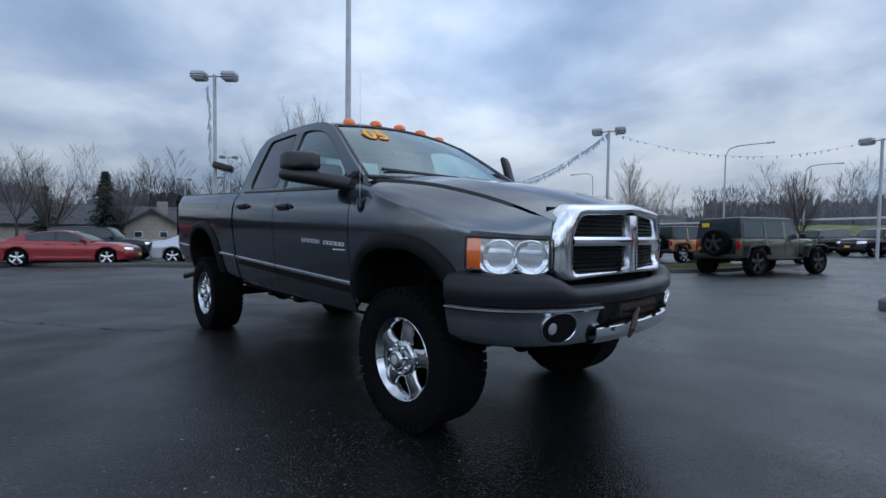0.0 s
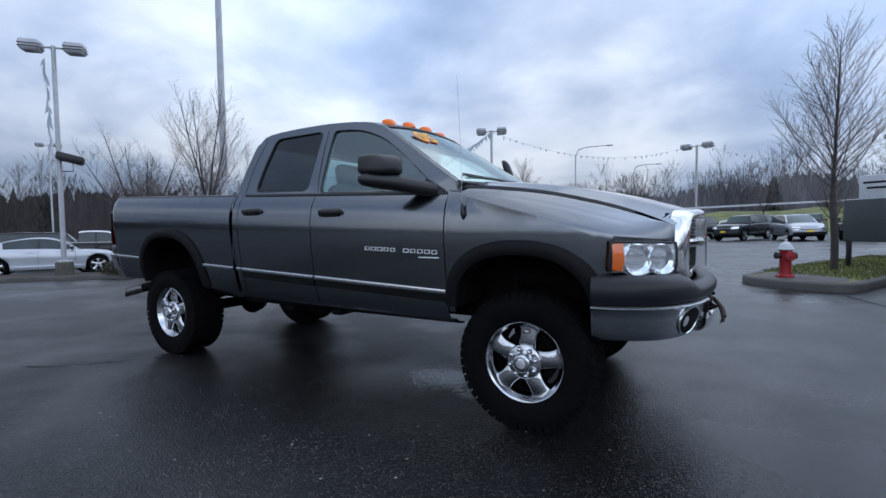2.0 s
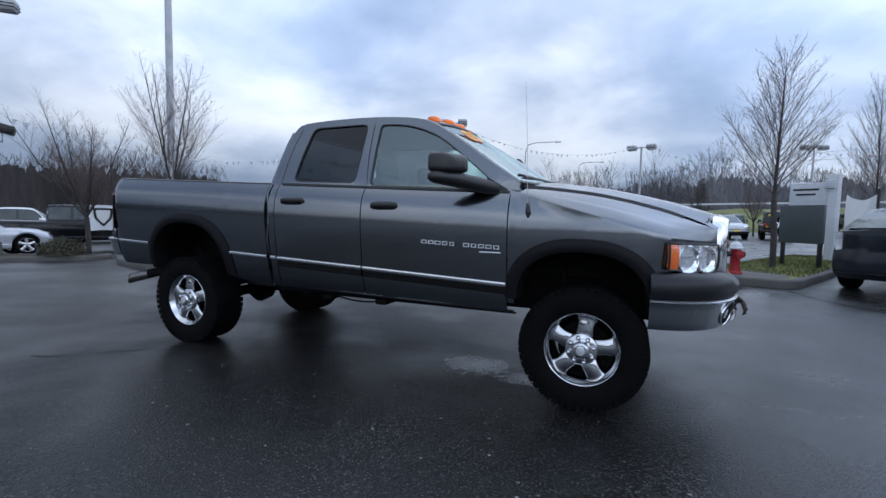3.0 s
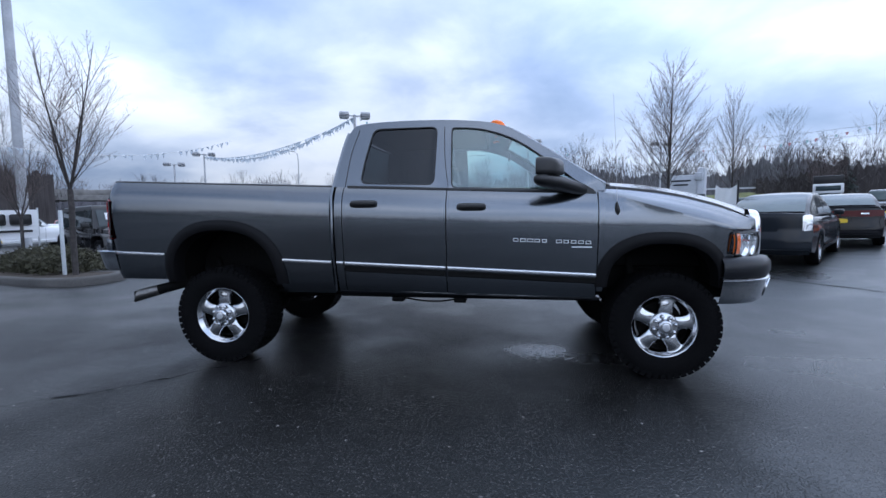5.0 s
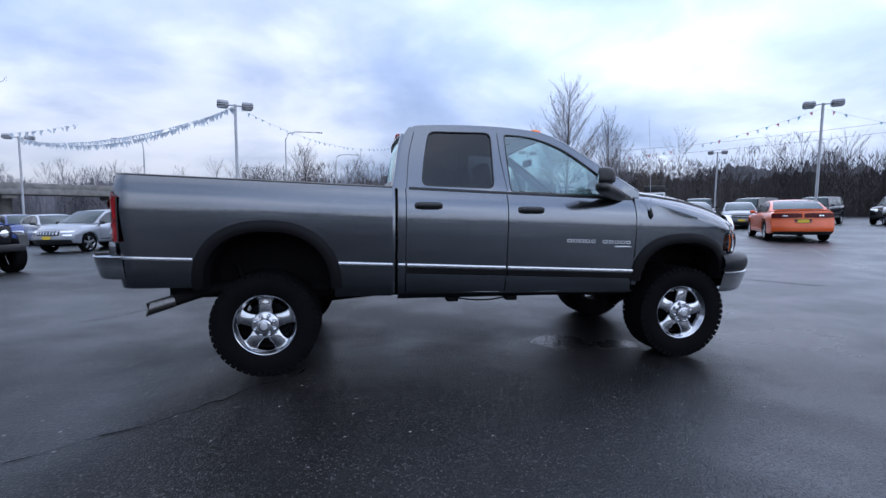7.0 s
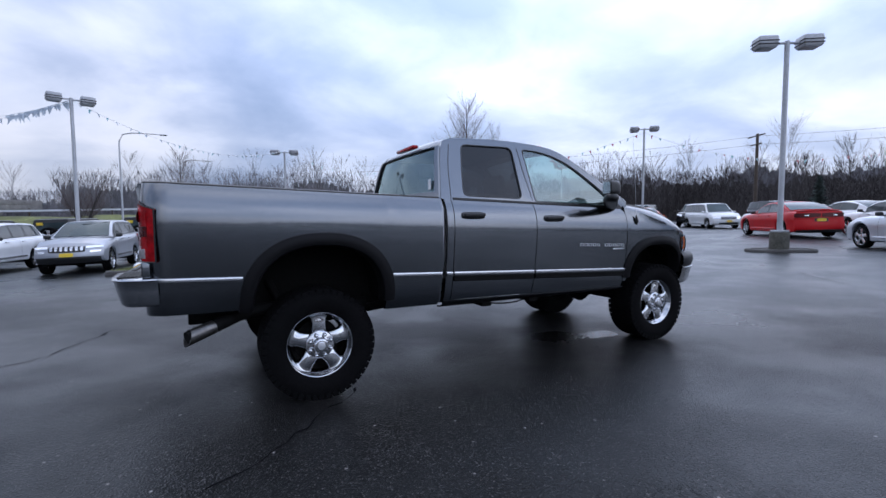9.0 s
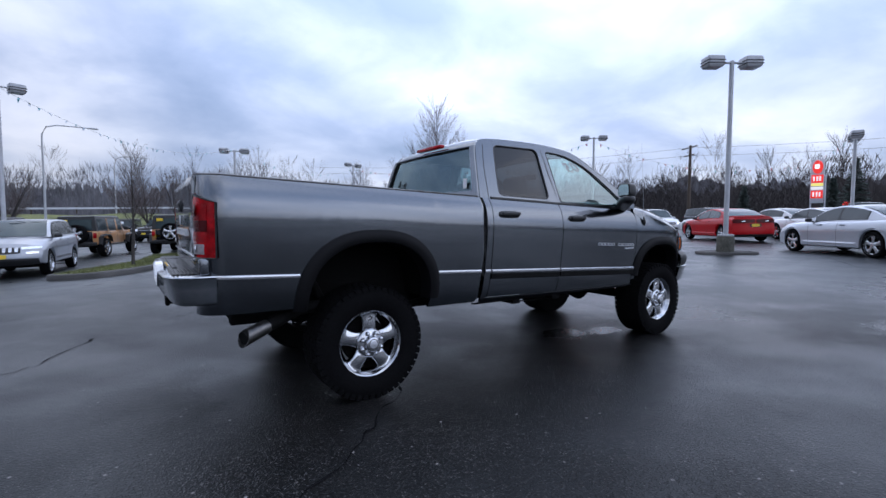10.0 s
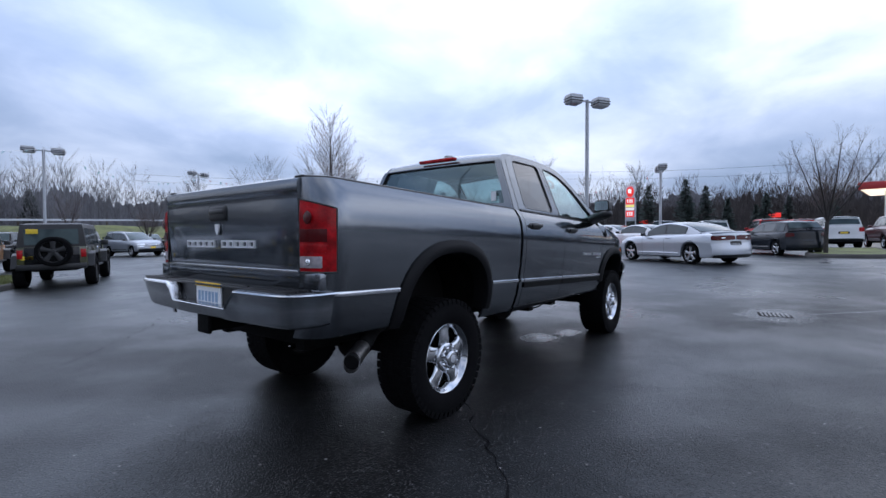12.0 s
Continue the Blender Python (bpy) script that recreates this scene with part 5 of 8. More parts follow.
# ---- other vehicles ----
CAR_SIDE_GLASS = material("car_side_glass", (0.040, 0.050, 0.052), rough=0.06, spec=0.5, grain=0.2, grain_scale=2)
CAR_GLASS = material("car_window_glass", (0.030, 0.042, 0.046), rough=0.05, spec=0.5, grain=0.2, grain_scale=2)
CAR_GLASS.node_tree.nodes["Principled BSDF"].inputs["Specular Tint"].default_value = (0.72, 0.95, 1.0, 1)
PLATE_YELLOW = material("yellow_plate", (0.72, 0.50, 0.03), rough=0.5, grain=0.08)


def car_paint(name, color, metal=0.25):
    return material(name, color, rough=0.28, metal=metal, coat=0.8, grain=0.04, grain_scale=300, big_var=0.06)


SILVER = car_paint("silver_paint", (0.47, 0.49, 0.53), 0.4)
PALE_GREY = car_paint("pale_grey_paint", (0.34, 0.36, 0.40), 0.4)
WHITEP = car_paint("white_paint", (0.70, 0.71, 0.72), 0.0)
BLACKP = material("black_paint", (0.006, 0.006, 0.008), rough=0.12, spec=0.25, coat=0.2, grain=0.04, grain_scale=300, big_var=0.06)
DARKP = material("dark_grey_paint", (0.014, 0.017, 0.022), rough=0.14, spec=0.25, coat=0.2, grain=0.04, grain_scale=300, big_var=0.06)
REDP = material("red_paint", (0.42, 0.004, 0.007), rough=0.35, spec=0.2, coat=0.15, grain=0.04, grain_scale=300, big_var=0.06)
ORANGEP = car_paint("orange_paint", (0.75, 0.11, 0.012), 0.1)
OLIVE = car_paint("olive_green_paint", (0.060, 0.060, 0.026), 0.1)
TANP = car_paint("tan_orange_paint", (0.48, 0.24, 0.09), 0.1)
BLUEP = car_paint("blue_paint", (0.02, 0.05, 0.22), 0.2)
MAROON = car_paint("maroon_paint", (0.09, 0.012, 0.016), 0.2)


def simple_wheel_meshes():
    bm = BM()
    turned(bm, [(0.70, -0.30), (0.77, -0.36), (0.91, -0.36), (0.98, -0.30), (1.0, -0.15), (1.0, 0.15), (0.98, 0.30), (0.90, 0.36), (0.62, 0.30)], 28)
    t = part("tyre", bm, RUBBER)
    bm = BM()
    turned(bm, [(0.68, -0.10), (0.73, -0.33), (0.77, -0.345), (0.755, -0.27), (0.68, -0.20)], 28)
    for k in range(5):
        a = math.pi / 2 + 2 * math.pi * k / 5
        ca, sa = math.cos(a), math.sin(a)
        rows = []
        for r, w in ((0.08, 0.15), (0.38, 0.12), (0.74, 0.19)):
            rows.append([(r * ca - u * w * sa, -0.24 - 0.05 * (1 - abs(u)), r * sa + u * w * ca) for u in (-1, 0, 1)])
        sheet(bm, rows)
    turned(bm, [(0.16, -0.22), (0.15, -0.31), (0.001, -0.33)], 14)
    r = part("rim", bm, BRIGHT)
    bm = BM()
    turned(bm, [(0.64, -0.08), (0.001, -0.08)], 20)
    d = part("brake_disc", bm, UNDER)
    out = [o.data for o in (t, r, d)]
    for o in (t, r, d):
        bpy.data.objects.remove(o)
    return out


WHEEL_MESH = simple_wheel_meshes()
DARK_RIM = WHEEL_MESH[1].copy()
DARK_RIM.materials.clear()
DARK_RIM.materials.append(BLACK)


def put_wheel(parent, x, y, r, w, dark=False, z=None, turn=0.0):
    hub = new("wheel")
    hub.parent = parent
    hub.matrix_basis = pose(x, y, z if z else r, 0, 0, 180 + turn if y > 0 else turn)
    hub.scale = (r, w / 0.72, r)
    for me, name in zip(WHEEL_MESH, ("tyre", "rim", "brake_disc")):
        o = new(name, DARK_RIM if (dark and name == "rim") else me)
        o.parent = hub
    return hub


CARS = {
    # length, width, wheelbase, front overhang, wheel radius, sill, belt(rear, front), bonnet front, deck rear, window base rear/front, roof rear/front, roof height
    "sedan": dict(L=5.05, W=1.90, wb=3.05, fo=0.95, r=0.355, sill=0.22, belt=(1.055, 0.965), nose=0.80, tail=1.03, base=(-1.95, 1.16), roof=(-0.72, 0.20), H=1.48, pillars=(-0.24, 0.72)),
    "coupe": dict(L=5.0, W=1.90, wb=2.95, fo=0.98, r=0.36, sill=0.24, belt=(1.02, 0.94), nose=0.80, tail=1.02, base=(-1.95, 0.90), roof=(-1.00, 0.0), H=1.45, pillars=(-0.95, 0.5)),
    "hatch": dict(L=4.3, W=1.70, wb=2.65, fo=0.85, r=0.315, sill=0.24, belt=(1.02, 0.92), nose=0.72, tail=1.05, base=(-2.02, 1.15), roof=(-0.95, 0.20), H=1.49, pillars=(-0.45, 0.6)),
    "estate": dict(L=4.25, W=1.76, wb=2.58, fo=0.86, r=0.32, sill=0.22, belt=(1.03, 0.95), nose=0.74, tail=1.00, base=(-2.06, 1.05), roof=(-1.55, 0.10), H=1.49, pillars=(-0.50, 0.5)),
    "suv": dict(L=4.65, W=1.88, wb=2.72, fo=0.92, r=0.36, sill=0.34, belt=(1.16, 1.05), nose=0.88, tail=1.16, base=(-2.22, 1.18), roof=(-1.70, 0.12), H=1.66, pillars=(-0.45, 0.55)),
    "big_suv": dict(L=4.9, W=1.94, wb=2.95, fo=0.90, r=0.39, sill=0.38, belt=(1.22, 1.14), nose=1.00, tail=1.20, base=(-2.36, 1.0), roof=(-2.12, 0.30), H=1.79, pillars=(-0.50, 0.5)),
    "van": dict(L=5.15, W=1.98, wb=3.08, fo=1.0, r=0.34, sill=0.24, belt=(1.10, 1.02), nose=0.82, tail=1.08, base=(-2.46, 1.55), roof=(-2.15, 0.62), H=1.74, pillars=(-0.55, 0.7)),
    "pickup": dict(L=5.6, W=1.98, wb=3.55, fo=0.95, r=0.40, sill=0.46, belt=(1.22, 1.22), nose=1.10, tail=1.25, base=(-0.85, 1.25), roof=(-0.72, 0.55), H=1.88, pillars=(0.0, 0.5)),
}


def make_car(name, kind, paint, label, category, front=True, back=True, dark_rims=False, group="parked vehicles", tail=None):
    """A parked road car: body with wheel openings, roof, panes, lamps and wheels; x ahead, origin on the ground."""
    c = CARS[kind]
    ob = thing(name, label, category, group)
    L, hw, r = c["L"], c["W"] / 2, c["r"]
    xf, xr = L / 2, -L / 2
    ax_f, ax_r = xf - c["fo"], xf - c["fo"] - c["wb"]
    ra = r + 0.055
    xs = sorted(set(np.linspace(xr, xf, 27).round(3).tolist() + [round(a + q * ra * math.cos(k * math.pi / 12), 3) for a in (ax_f, ax_r) for k in range(7) for q in (1, -1)] + [round(a + q * (ra + 0.004), 3) for a in (ax_f, ax_r) for q in (1, -1)] + [xr + 0.06, xf - 0.06]))
    b0, b1 = c["base"]
    zn, zt = c["nose"], c["tail"]
    low_car = kind in ("sedan", "coupe")

    def width(x):
        e = max(0.0, (abs(x) - (L / 2 - 1.1)) / 1.1)
        waist = 0.012 * math.cos(min(1.0, abs(x) / 1.1) * math.pi / 2)
        return hw * (1 - 0.075 * e**2.0) - waist

    def low(x):
        for a in (ax_f, ax_r):
            if abs(x - a) <= ra:
                return max(c["sill"], r + math.sqrt(max(0.0, ra**2 - (x - a) ** 2)))
        e = max(0.0, (abs(x) - (L / 2 - 0.5)) / 0.5)
        return c["sill"] + 0.05 * e

    def shoulder(x):
        if x > b1:
            t = (x - b1) / (xf - b1)
            return c["belt"][1] + (zn - c["belt"][1]) * t**1.9
        if x < b0:
            t = (b0 - x) / (b0 - xr + 1e-6)
            return c["belt"][0] + (zt - c["belt"][0]) * t
        t = (x - b0) / (b1 - b0)
        return c["belt"][0] + (c["belt"][1] - c["belt"][0]) * t**0.85

    def crown(x):
        return 0.065 if x > b1 else 0.045

    # how far the ends fall back from the longest point: by height and towards the corners
    s0 = c["sill"]
    rear_z = ([s0, s0 + 0.12, 0.60, 0.68, zt - 0.02, zt + 0.06], [0.12, 0.01, 0.0, 0.05, 0.07, 0.10])
    front_z = ([s0, s0 + 0.14, 0.56, zn - 0.08, zn, zn + 0.08], [0.10, 0.0, 0.01, 0.06, 0.13, 0.22])

    def fall_rear(y, z):
        return float(np.interp(z, *rear_z)) + 0.24 * min(1.0, abs(y) / hw) ** 3.2

    def fall_front(y, z):
        return float(np.interp(z, *front_z)) + 0.34 * min(1.0, abs(y) / hw) ** 2.8

    def bent(x, y, z):
        wr = max(0.0, (xr + 0.62 - x) / 0.62)
        wf = max(0.0, (x - xf + 0.62) / 0.62)
        return (x + fall_rear(y, z) * wr - fall_front(y, z) * wf, y, z)

    def section(x):
        w, zl, s = width(x), low(x), shoulder(x)
        h = s - c["sill"]
        pts = [(0.915, 0.0), (0.972, 0.05), (0.985, 0.16), (0.980, 0.20), (0.992, 0.42), (1.0, 0.60), (0.998, 0.68), (0.972, 0.84), (0.945, 0.93), (0.905, 0.985), (0.84, 1.01)]
        out = [(k * w, max(c["sill"] + q * h, zl + 0.012 * i)) for i, (k, q) in enumerate(pts)]
        cz = s + crown(x)
        return out + [(0.55 * w, cz - 0.016), (0.28 * w, cz - 0.003), (0.0, cz)]

    bm = BM()
    rows = []
    for x in xs:
        sec = section(x)
        rows.append([bent(x, y, z) for y, z in sec] + [bent(x, -y, z) for y, z in sec[-2::-1]])
    sheet(bm, rows)
    for x in (xr, xf):
        sec = section(x)
        sheet(bm, [[bent(x, y * u, z if k < 10 else float(np.interp(y * abs(u), [sec[-1][0], sec[-2][0], sec[-3][0], sec[10][0]], [sec[-1][1], sec[-2][1], sec[-3][1], sec[10][1]]))) for u in np.linspace(-1, 1, 13)] for k, (y, z) in enumerate(sec[:11])])
    bmesh.ops.remove_doubles(bm, verts=bm.verts, dist=0.002)
    bmesh.ops.recalc_face_normals(bm, faces=bm.faces)
    part("body", bm, paint, ob)
    # roof and pillars
    t0, t1 = c["roof"]
    H = c["H"]
    z0, z1 = shoulder(b0) + 0.030, shoulder(b1) + 0.045
    line = curve([(b0, z0), ((b0 + t0) / 2, (z0 + H) / 2 + 0.035), (t0, H - 0.045), ((t0 + t1) / 2, H), (t1, H - 0.050), ((t1 + b1) / 2, (z1 + H) / 2 + 0.022), (b1, z1)], 44)

    def belt_z(x):
        return shoulder(x) - 0.012

    def cab(x, v, zr):
        zb = belt_z(x)
        z = zb + (zr - zb) * v
        f = min((z - zb) / (H - belt_z(0)), 1.0)
        return width(x) * 0.90 - hw * (0.19 * f + 0.03 * f * f), z

    def swept(x, y, z):
        k = (abs(y) / hw) ** 2
        if x > t1:
            return (x - 0.24 * k * min(1.0, (x - t1) / (b1 - t1) * 1.4), y, z)
        if x < t0:
            return (x + 0.16 * k * min(1.0, (t0 - x) / (t0 - b0) * 1.4), y, z)
        return (x, y, z)

    bm = BM()
    rows = []
    for x, z in line:
        sec = [cab(x, v, z) for v in (0.0, 0.4, 0.8, 0.93)]
        yt, zq = sec[-1]
        sec += [(yt * 0.965, zq + 0.6 * (z - zq)), (yt * 0.88, z - 0.010), (yt * 0.5, z + 0.008), (0.0, z + 0.014)]
        rows.append([swept(x, y, q) for y, q in sec] + [swept(x, -y, q) for y, q in sec[-2::-1]])
    sheet(bm, rows)
    part("roof", bm, paint, ob)

    def roof_z(x):
        return float(np.interp(x, [p[0] for p in line], [p[1] for p in line]))

    def side_strip(a, b, v0, v1, lift, nm, mat, n):
        bm = BM()
        rows = []
        for x in np.linspace(a, b, n):
            zr = roof_z(x)
            if zr - belt_z(x) < 0.09:
                continue
            rows.append([swept(x, sgn * (cab(x, v, zr)[0] + lift), cab(x, v, zr)[1]) for v in (v0, (v0 + v1) / 2, v1)])
        if len(rows) > 1:
            sheet(bm, rows)
            part(nm, bm, mat, ob)
        else:
            bm.free()

    # side panes between the pillars, on a dark surround
    p0, p1 = c["pillars"]
    if kind == "coupe":
        spans = [(b0 + 0.42, p0 - 0.05), (p0 + 0.04, b1 - 0.30)]
    elif kind == "pickup":
        spans = [(b0 + 0.14, p0 - 0.04), (p0 + 0.04, b1 - 0.25)]
    elif kind == "sedan":
        spans = [(b0 + 0.66, p0 - 0.03), (p0 + 0.04, b1 - 0.34)]
    elif kind == "estate":
        spans = [(b0 + 0.32, p0 - 0.66), (p0 - 0.58, p0 + 0.24), (p0 + 0.30, b1 - 0.30)]
    else:
        spans = [(b0 + 0.20, p0 - 0.55), (p0 - 0.50, p0 + 0.20), (p0 + 0.26, b1 - 0.26)]
    for sgn in (1, -1):
        side_strip(spans[0][0] - 0.03, spans[-1][1] + 0.04, 0.10, 0.885, 0.004, "window_surround", BLACK, 16)
        for a, b in spans:
            if b - a > 0.15:
                side_strip(a, b, 0.15, 0.84, 0.009, "side_window", CAR_SIDE_GLASS, 9)
    # windscreen and rear window
    for name2, lo_f, hi_f in (("windscreen", t1 + 0.07, b1 - 0.05), ("rear_window", b0 + 0.10, t0 - 0.05)):
        if hi_f - lo_f < 0.12:
            lo_f, hi_f = (lo_f, b1 - 0.01) if name2 == "windscreen" else (b0 + 0.03, t0 + 0.02)
        bm = BM()
        rows = []
        d = 0.010 if name2 == "windscreen" else -0.010
        for x in np.linspace(lo_f, hi_f, 9):
            z = roof_z(x)
            yt = cab(x, 0.93, z)[0] * 0.90
            rows.append([swept(x + d, yt * u, z + 0.022 - 0.014 * abs(u) ** 3) for u in np.linspace(-1, 1, 9)])
        sheet(bm, rows)
        part(name2, bm, CAR_GLASS, ob)

    # pieces laid on the curved ends: y from a to b, z between two heights that may taper
    def on_end(nm, mat, end, ya, yb, za, zb, taper=1.0, lift=0.012, label="", n=7):
        bm = BM()
        fall, x0, d = (fall_rear, xr, -lift) if end < 0 else (fall_front, xf, lift)
        rows = []
        for u in np.linspace(0, 1, n):
            y = ya + (yb - ya) * u
            k = 1 + (taper - 1) * u
            mid = (za + zb) / 2 + (zb - za) * 0.5 * (1 - k) * 0.55
            half = (zb - za) / 2 * k * (1 - 0.18 * (2 * abs(u - 0.5)) ** 4)
            rows.append([(x0 + (fall(y, z) if end < 0 else -fall(y, z)) + d, y, z) for z in (mid - half, mid - half / 2, mid, mid + half / 2, mid + half)])
        sheet(bm, rows)
        solid(bm, 0.02)
        return part(nm, bm, mat, ob, label)

    wr_, wf_ = width(xr), width(xf)
    for sgn in (1, -1):
        slim = {"suv": 0.075, "sedan": 0.12, "coupe": 0.13, "van": 0.16}.get(kind, 0.17)
        on_end("headlamp", REFLECTOR, 1, sgn * hw * 0.50, sgn * wf_ * 0.985, zn - 0.02 - slim, zn - 0.02, 0.75)
        if low_car:
            on_end("tail_lamp", tail or DARK_RED, -1, sgn * hw * 0.03, sgn * wr_ * 0.985, zt - 0.20, zt - 0.045, 1.10, n=10)
            on_end("reversing_lamp", REFLECTOR, -1, sgn * hw * 0.44, sgn * hw * 0.60, zt - 0.145, zt - 0.11, 1.0, 0.016, n=4)
        elif kind == "estate":
            on_end("tail_lamp", tail or DARK_RED, -1, sgn * hw * 0.60, sgn * wr_ * 0.985, zt - 0.17, zt - 0.03, 1.2)
        elif kind in ("hatch", "van"):
            on_end("tail_lamp", tail or RED, -1, sgn * hw * 0.74, sgn * wr_ * 0.985, zt - 0.32, zt, 1.0)
        else:
            on_end("tail_lamp", tail or RED, -1, sgn * hw * 0.66, sgn * wr_ * 0.985, zt - 0.26, zt - 0.03, 1.0)
        for hx in (p0 - 0.02, b1 - 0.30) if kind != "pickup" else (b0 + 0.05, b1 - 0.30):
            sec = section(hx)
            bm = BM()
            sheet(bm, [[(hx - 0.005, sgn * (y + 0.003), z), (hx + 0.005, sgn * (y + 0.003), z)] for y, z in sec[1:9]])
            part("door_gap", bm, BLACK, ob)
        bm = BM()
        m = pose(b1 - 0.40, sgn * (hw + 0.035), c["belt"][1] + 0.085, 0, 0, sgn * 8)
        box(bm, (0, 0, 0), (0.12, 0.19, 0.125), 0.045, m, seg=3)
        box(bm, (0.0, -sgn * 0.10, -0.045), (0.06, 0.12, 0.035), 0.01, m)
        part("door_mirror", bm, BLACK if kind in ("suv", "sedan") else paint, ob)
        for hx in (p0 - 0.22, p1 - 0.30):
            bm = BM()
            box(bm, (hx, sgn * hw * 0.975, c["belt"][0] - 0.15), (0.19, 0.05, 0.032), 0.012)
            part("door_handle", bm, paint, ob)
        # folded edge along the lower doors
        bm = BM()
        rows = []
        for x in np.linspace(ax_r + ra + 0.12, ax_f - ra - 0.10, 9):
            w = width(x)
            zz = c["sill"] + 0.185 * (shoulder(x) - c["sill"])
            rows.append([(x, sgn * (w * 0.972), zz - 0.035), (x, sgn * (w * 0.985 + 0.016), zz - 0.008), (x, sgn * (w * 0.985 + 0.014), zz + 0.006), (x, sgn * w * 0.974, zz + 0.05)])
        sheet(bm, rows)
        part("sill_fold", bm, BLACK if kind in ("suv", "big_suv") else paint, ob)
    if low_car:
        bm = BM()
        rows = []
        for x, dz in ((xr + 0.30, 0.0), (xr + 0.16, 0.016), (xr + 0.085, 0.045), (xr + 0.075, 0.020)):
            rows.append([(x + 0.20 * abs(u) ** 3.2, u * hw * 0.80, zt + 0.040 + dz - 0.030 * abs(u) ** 3) for u in np.linspace(-1, 1, 11)])
        sheet(bm, rows)
        solid(bm, 0.012)
        part("boot_spoiler", bm, paint, ob)
    on_end("grille", BLACK, 1, -hw * 0.48, hw * 0.48, zn - 0.21, zn - 0.03, 1.0, 0.008, n=9)
    if kind == "suv":
        for k in range(7):
            on_end("grille_slat", BRIGHT, 1, (k - 3) * 0.125 - 0.036, (k - 3) * 0.125 + 0.036, zn - 0.16, zn - 0.035, 1.0, 0.024, n=4)
        for sgn in (1, -1):
            on_end("fog_lamp", REFLECTOR, 1, sgn * hw * 0.60, sgn * hw * 0.86, zn - 0.22, zn - 0.16, 0.9, 0.016)
    else:
        on_end("grille_bar", BRIGHT, 1, -hw * 0.46, hw * 0.46, zn - 0.125, zn - 0.105, 1.0, 0.018, n=9)
        on_end("lower_intake", BLACK, 1, -hw * 0.62, hw * 0.62, s0 + 0.05, s0 + 0.17, 1.0, 0.008, n=9)
    dark = kind in ("suv", "coupe", "big_suv", "sedan")
    top_f, top_r = (s0 + 0.20, s0 + 0.20) if kind in ("suv", "big_suv") else (s0 + 0.04, s0 + 0.11)
    for end, nm, tz, wd in ((1, "front_skirt", top_f, wf_), (-1, "rear_skirt", top_r, wr_)):
        on_end(nm, BLACK if dark else paint, end, -wd * 0.93, wd * 0.93, s0, tz, 1.0, 0.012, n=13)
    if front:
        on_end("front_plate", PLATE_YELLOW, 1, -0.17, 0.17, s0 + 0.20, s0 + 0.32, 1.0, 0.03, "yellow dealer plate", 4)
    zp = zt - 0.36
    on_end("plate_recess", paint if not dark else BLACK, -1, -0.24, 0.24, zp - 0.02, zp + 0.125, 1.0, 0.004, n=5)
    if back:
        on_end("rear_plate", PLATE_YELLOW, -1, -0.16, 0.16, zp, zp + 0.11, 1.0, 0.03, "yellow dealer plate", 4)
    bm = BM()
    box(bm, (0, 0, c["sill"] + 0.09), (L * 0.86, hw * 1.5, 0.14))
    for a in (ax_f, ax_r):
        box(bm, (a, 0, r + 0.12), (2 * r + 0.06, hw * 1.66, 2 * r * 0.62))
    part("underbody", bm, UNDER, ob)
    for a in (ax_f, ax_r):
        for sgn in (1, -1):
            put_wheel(ob, a, sgn * (hw - 0.135), r, 0.23, dark_rims)
    return ob


def place(ob, x, y, heading):
    """Stands a thing on the ground, tilted with the ground's slope."""
    e = 1.2
    gx = (ground_z(x + e, y) - ground_z(x - e, y)) / (2 * e)
    gy = (ground_z(x, y + e) - ground_z(x, y - e)) / (2 * e)
    n = Vector((-gx, -gy, 1)).normalized()
    tilt = Vector((0, 0, 1)).rotation_difference(n).to_matrix().to_4x4()
    ob.matrix_basis = Matrix.Translation((x, y, ground_z(x, y))) @ tilt @ pose(0, 0, 0, 0, 0, heading)
    return ob


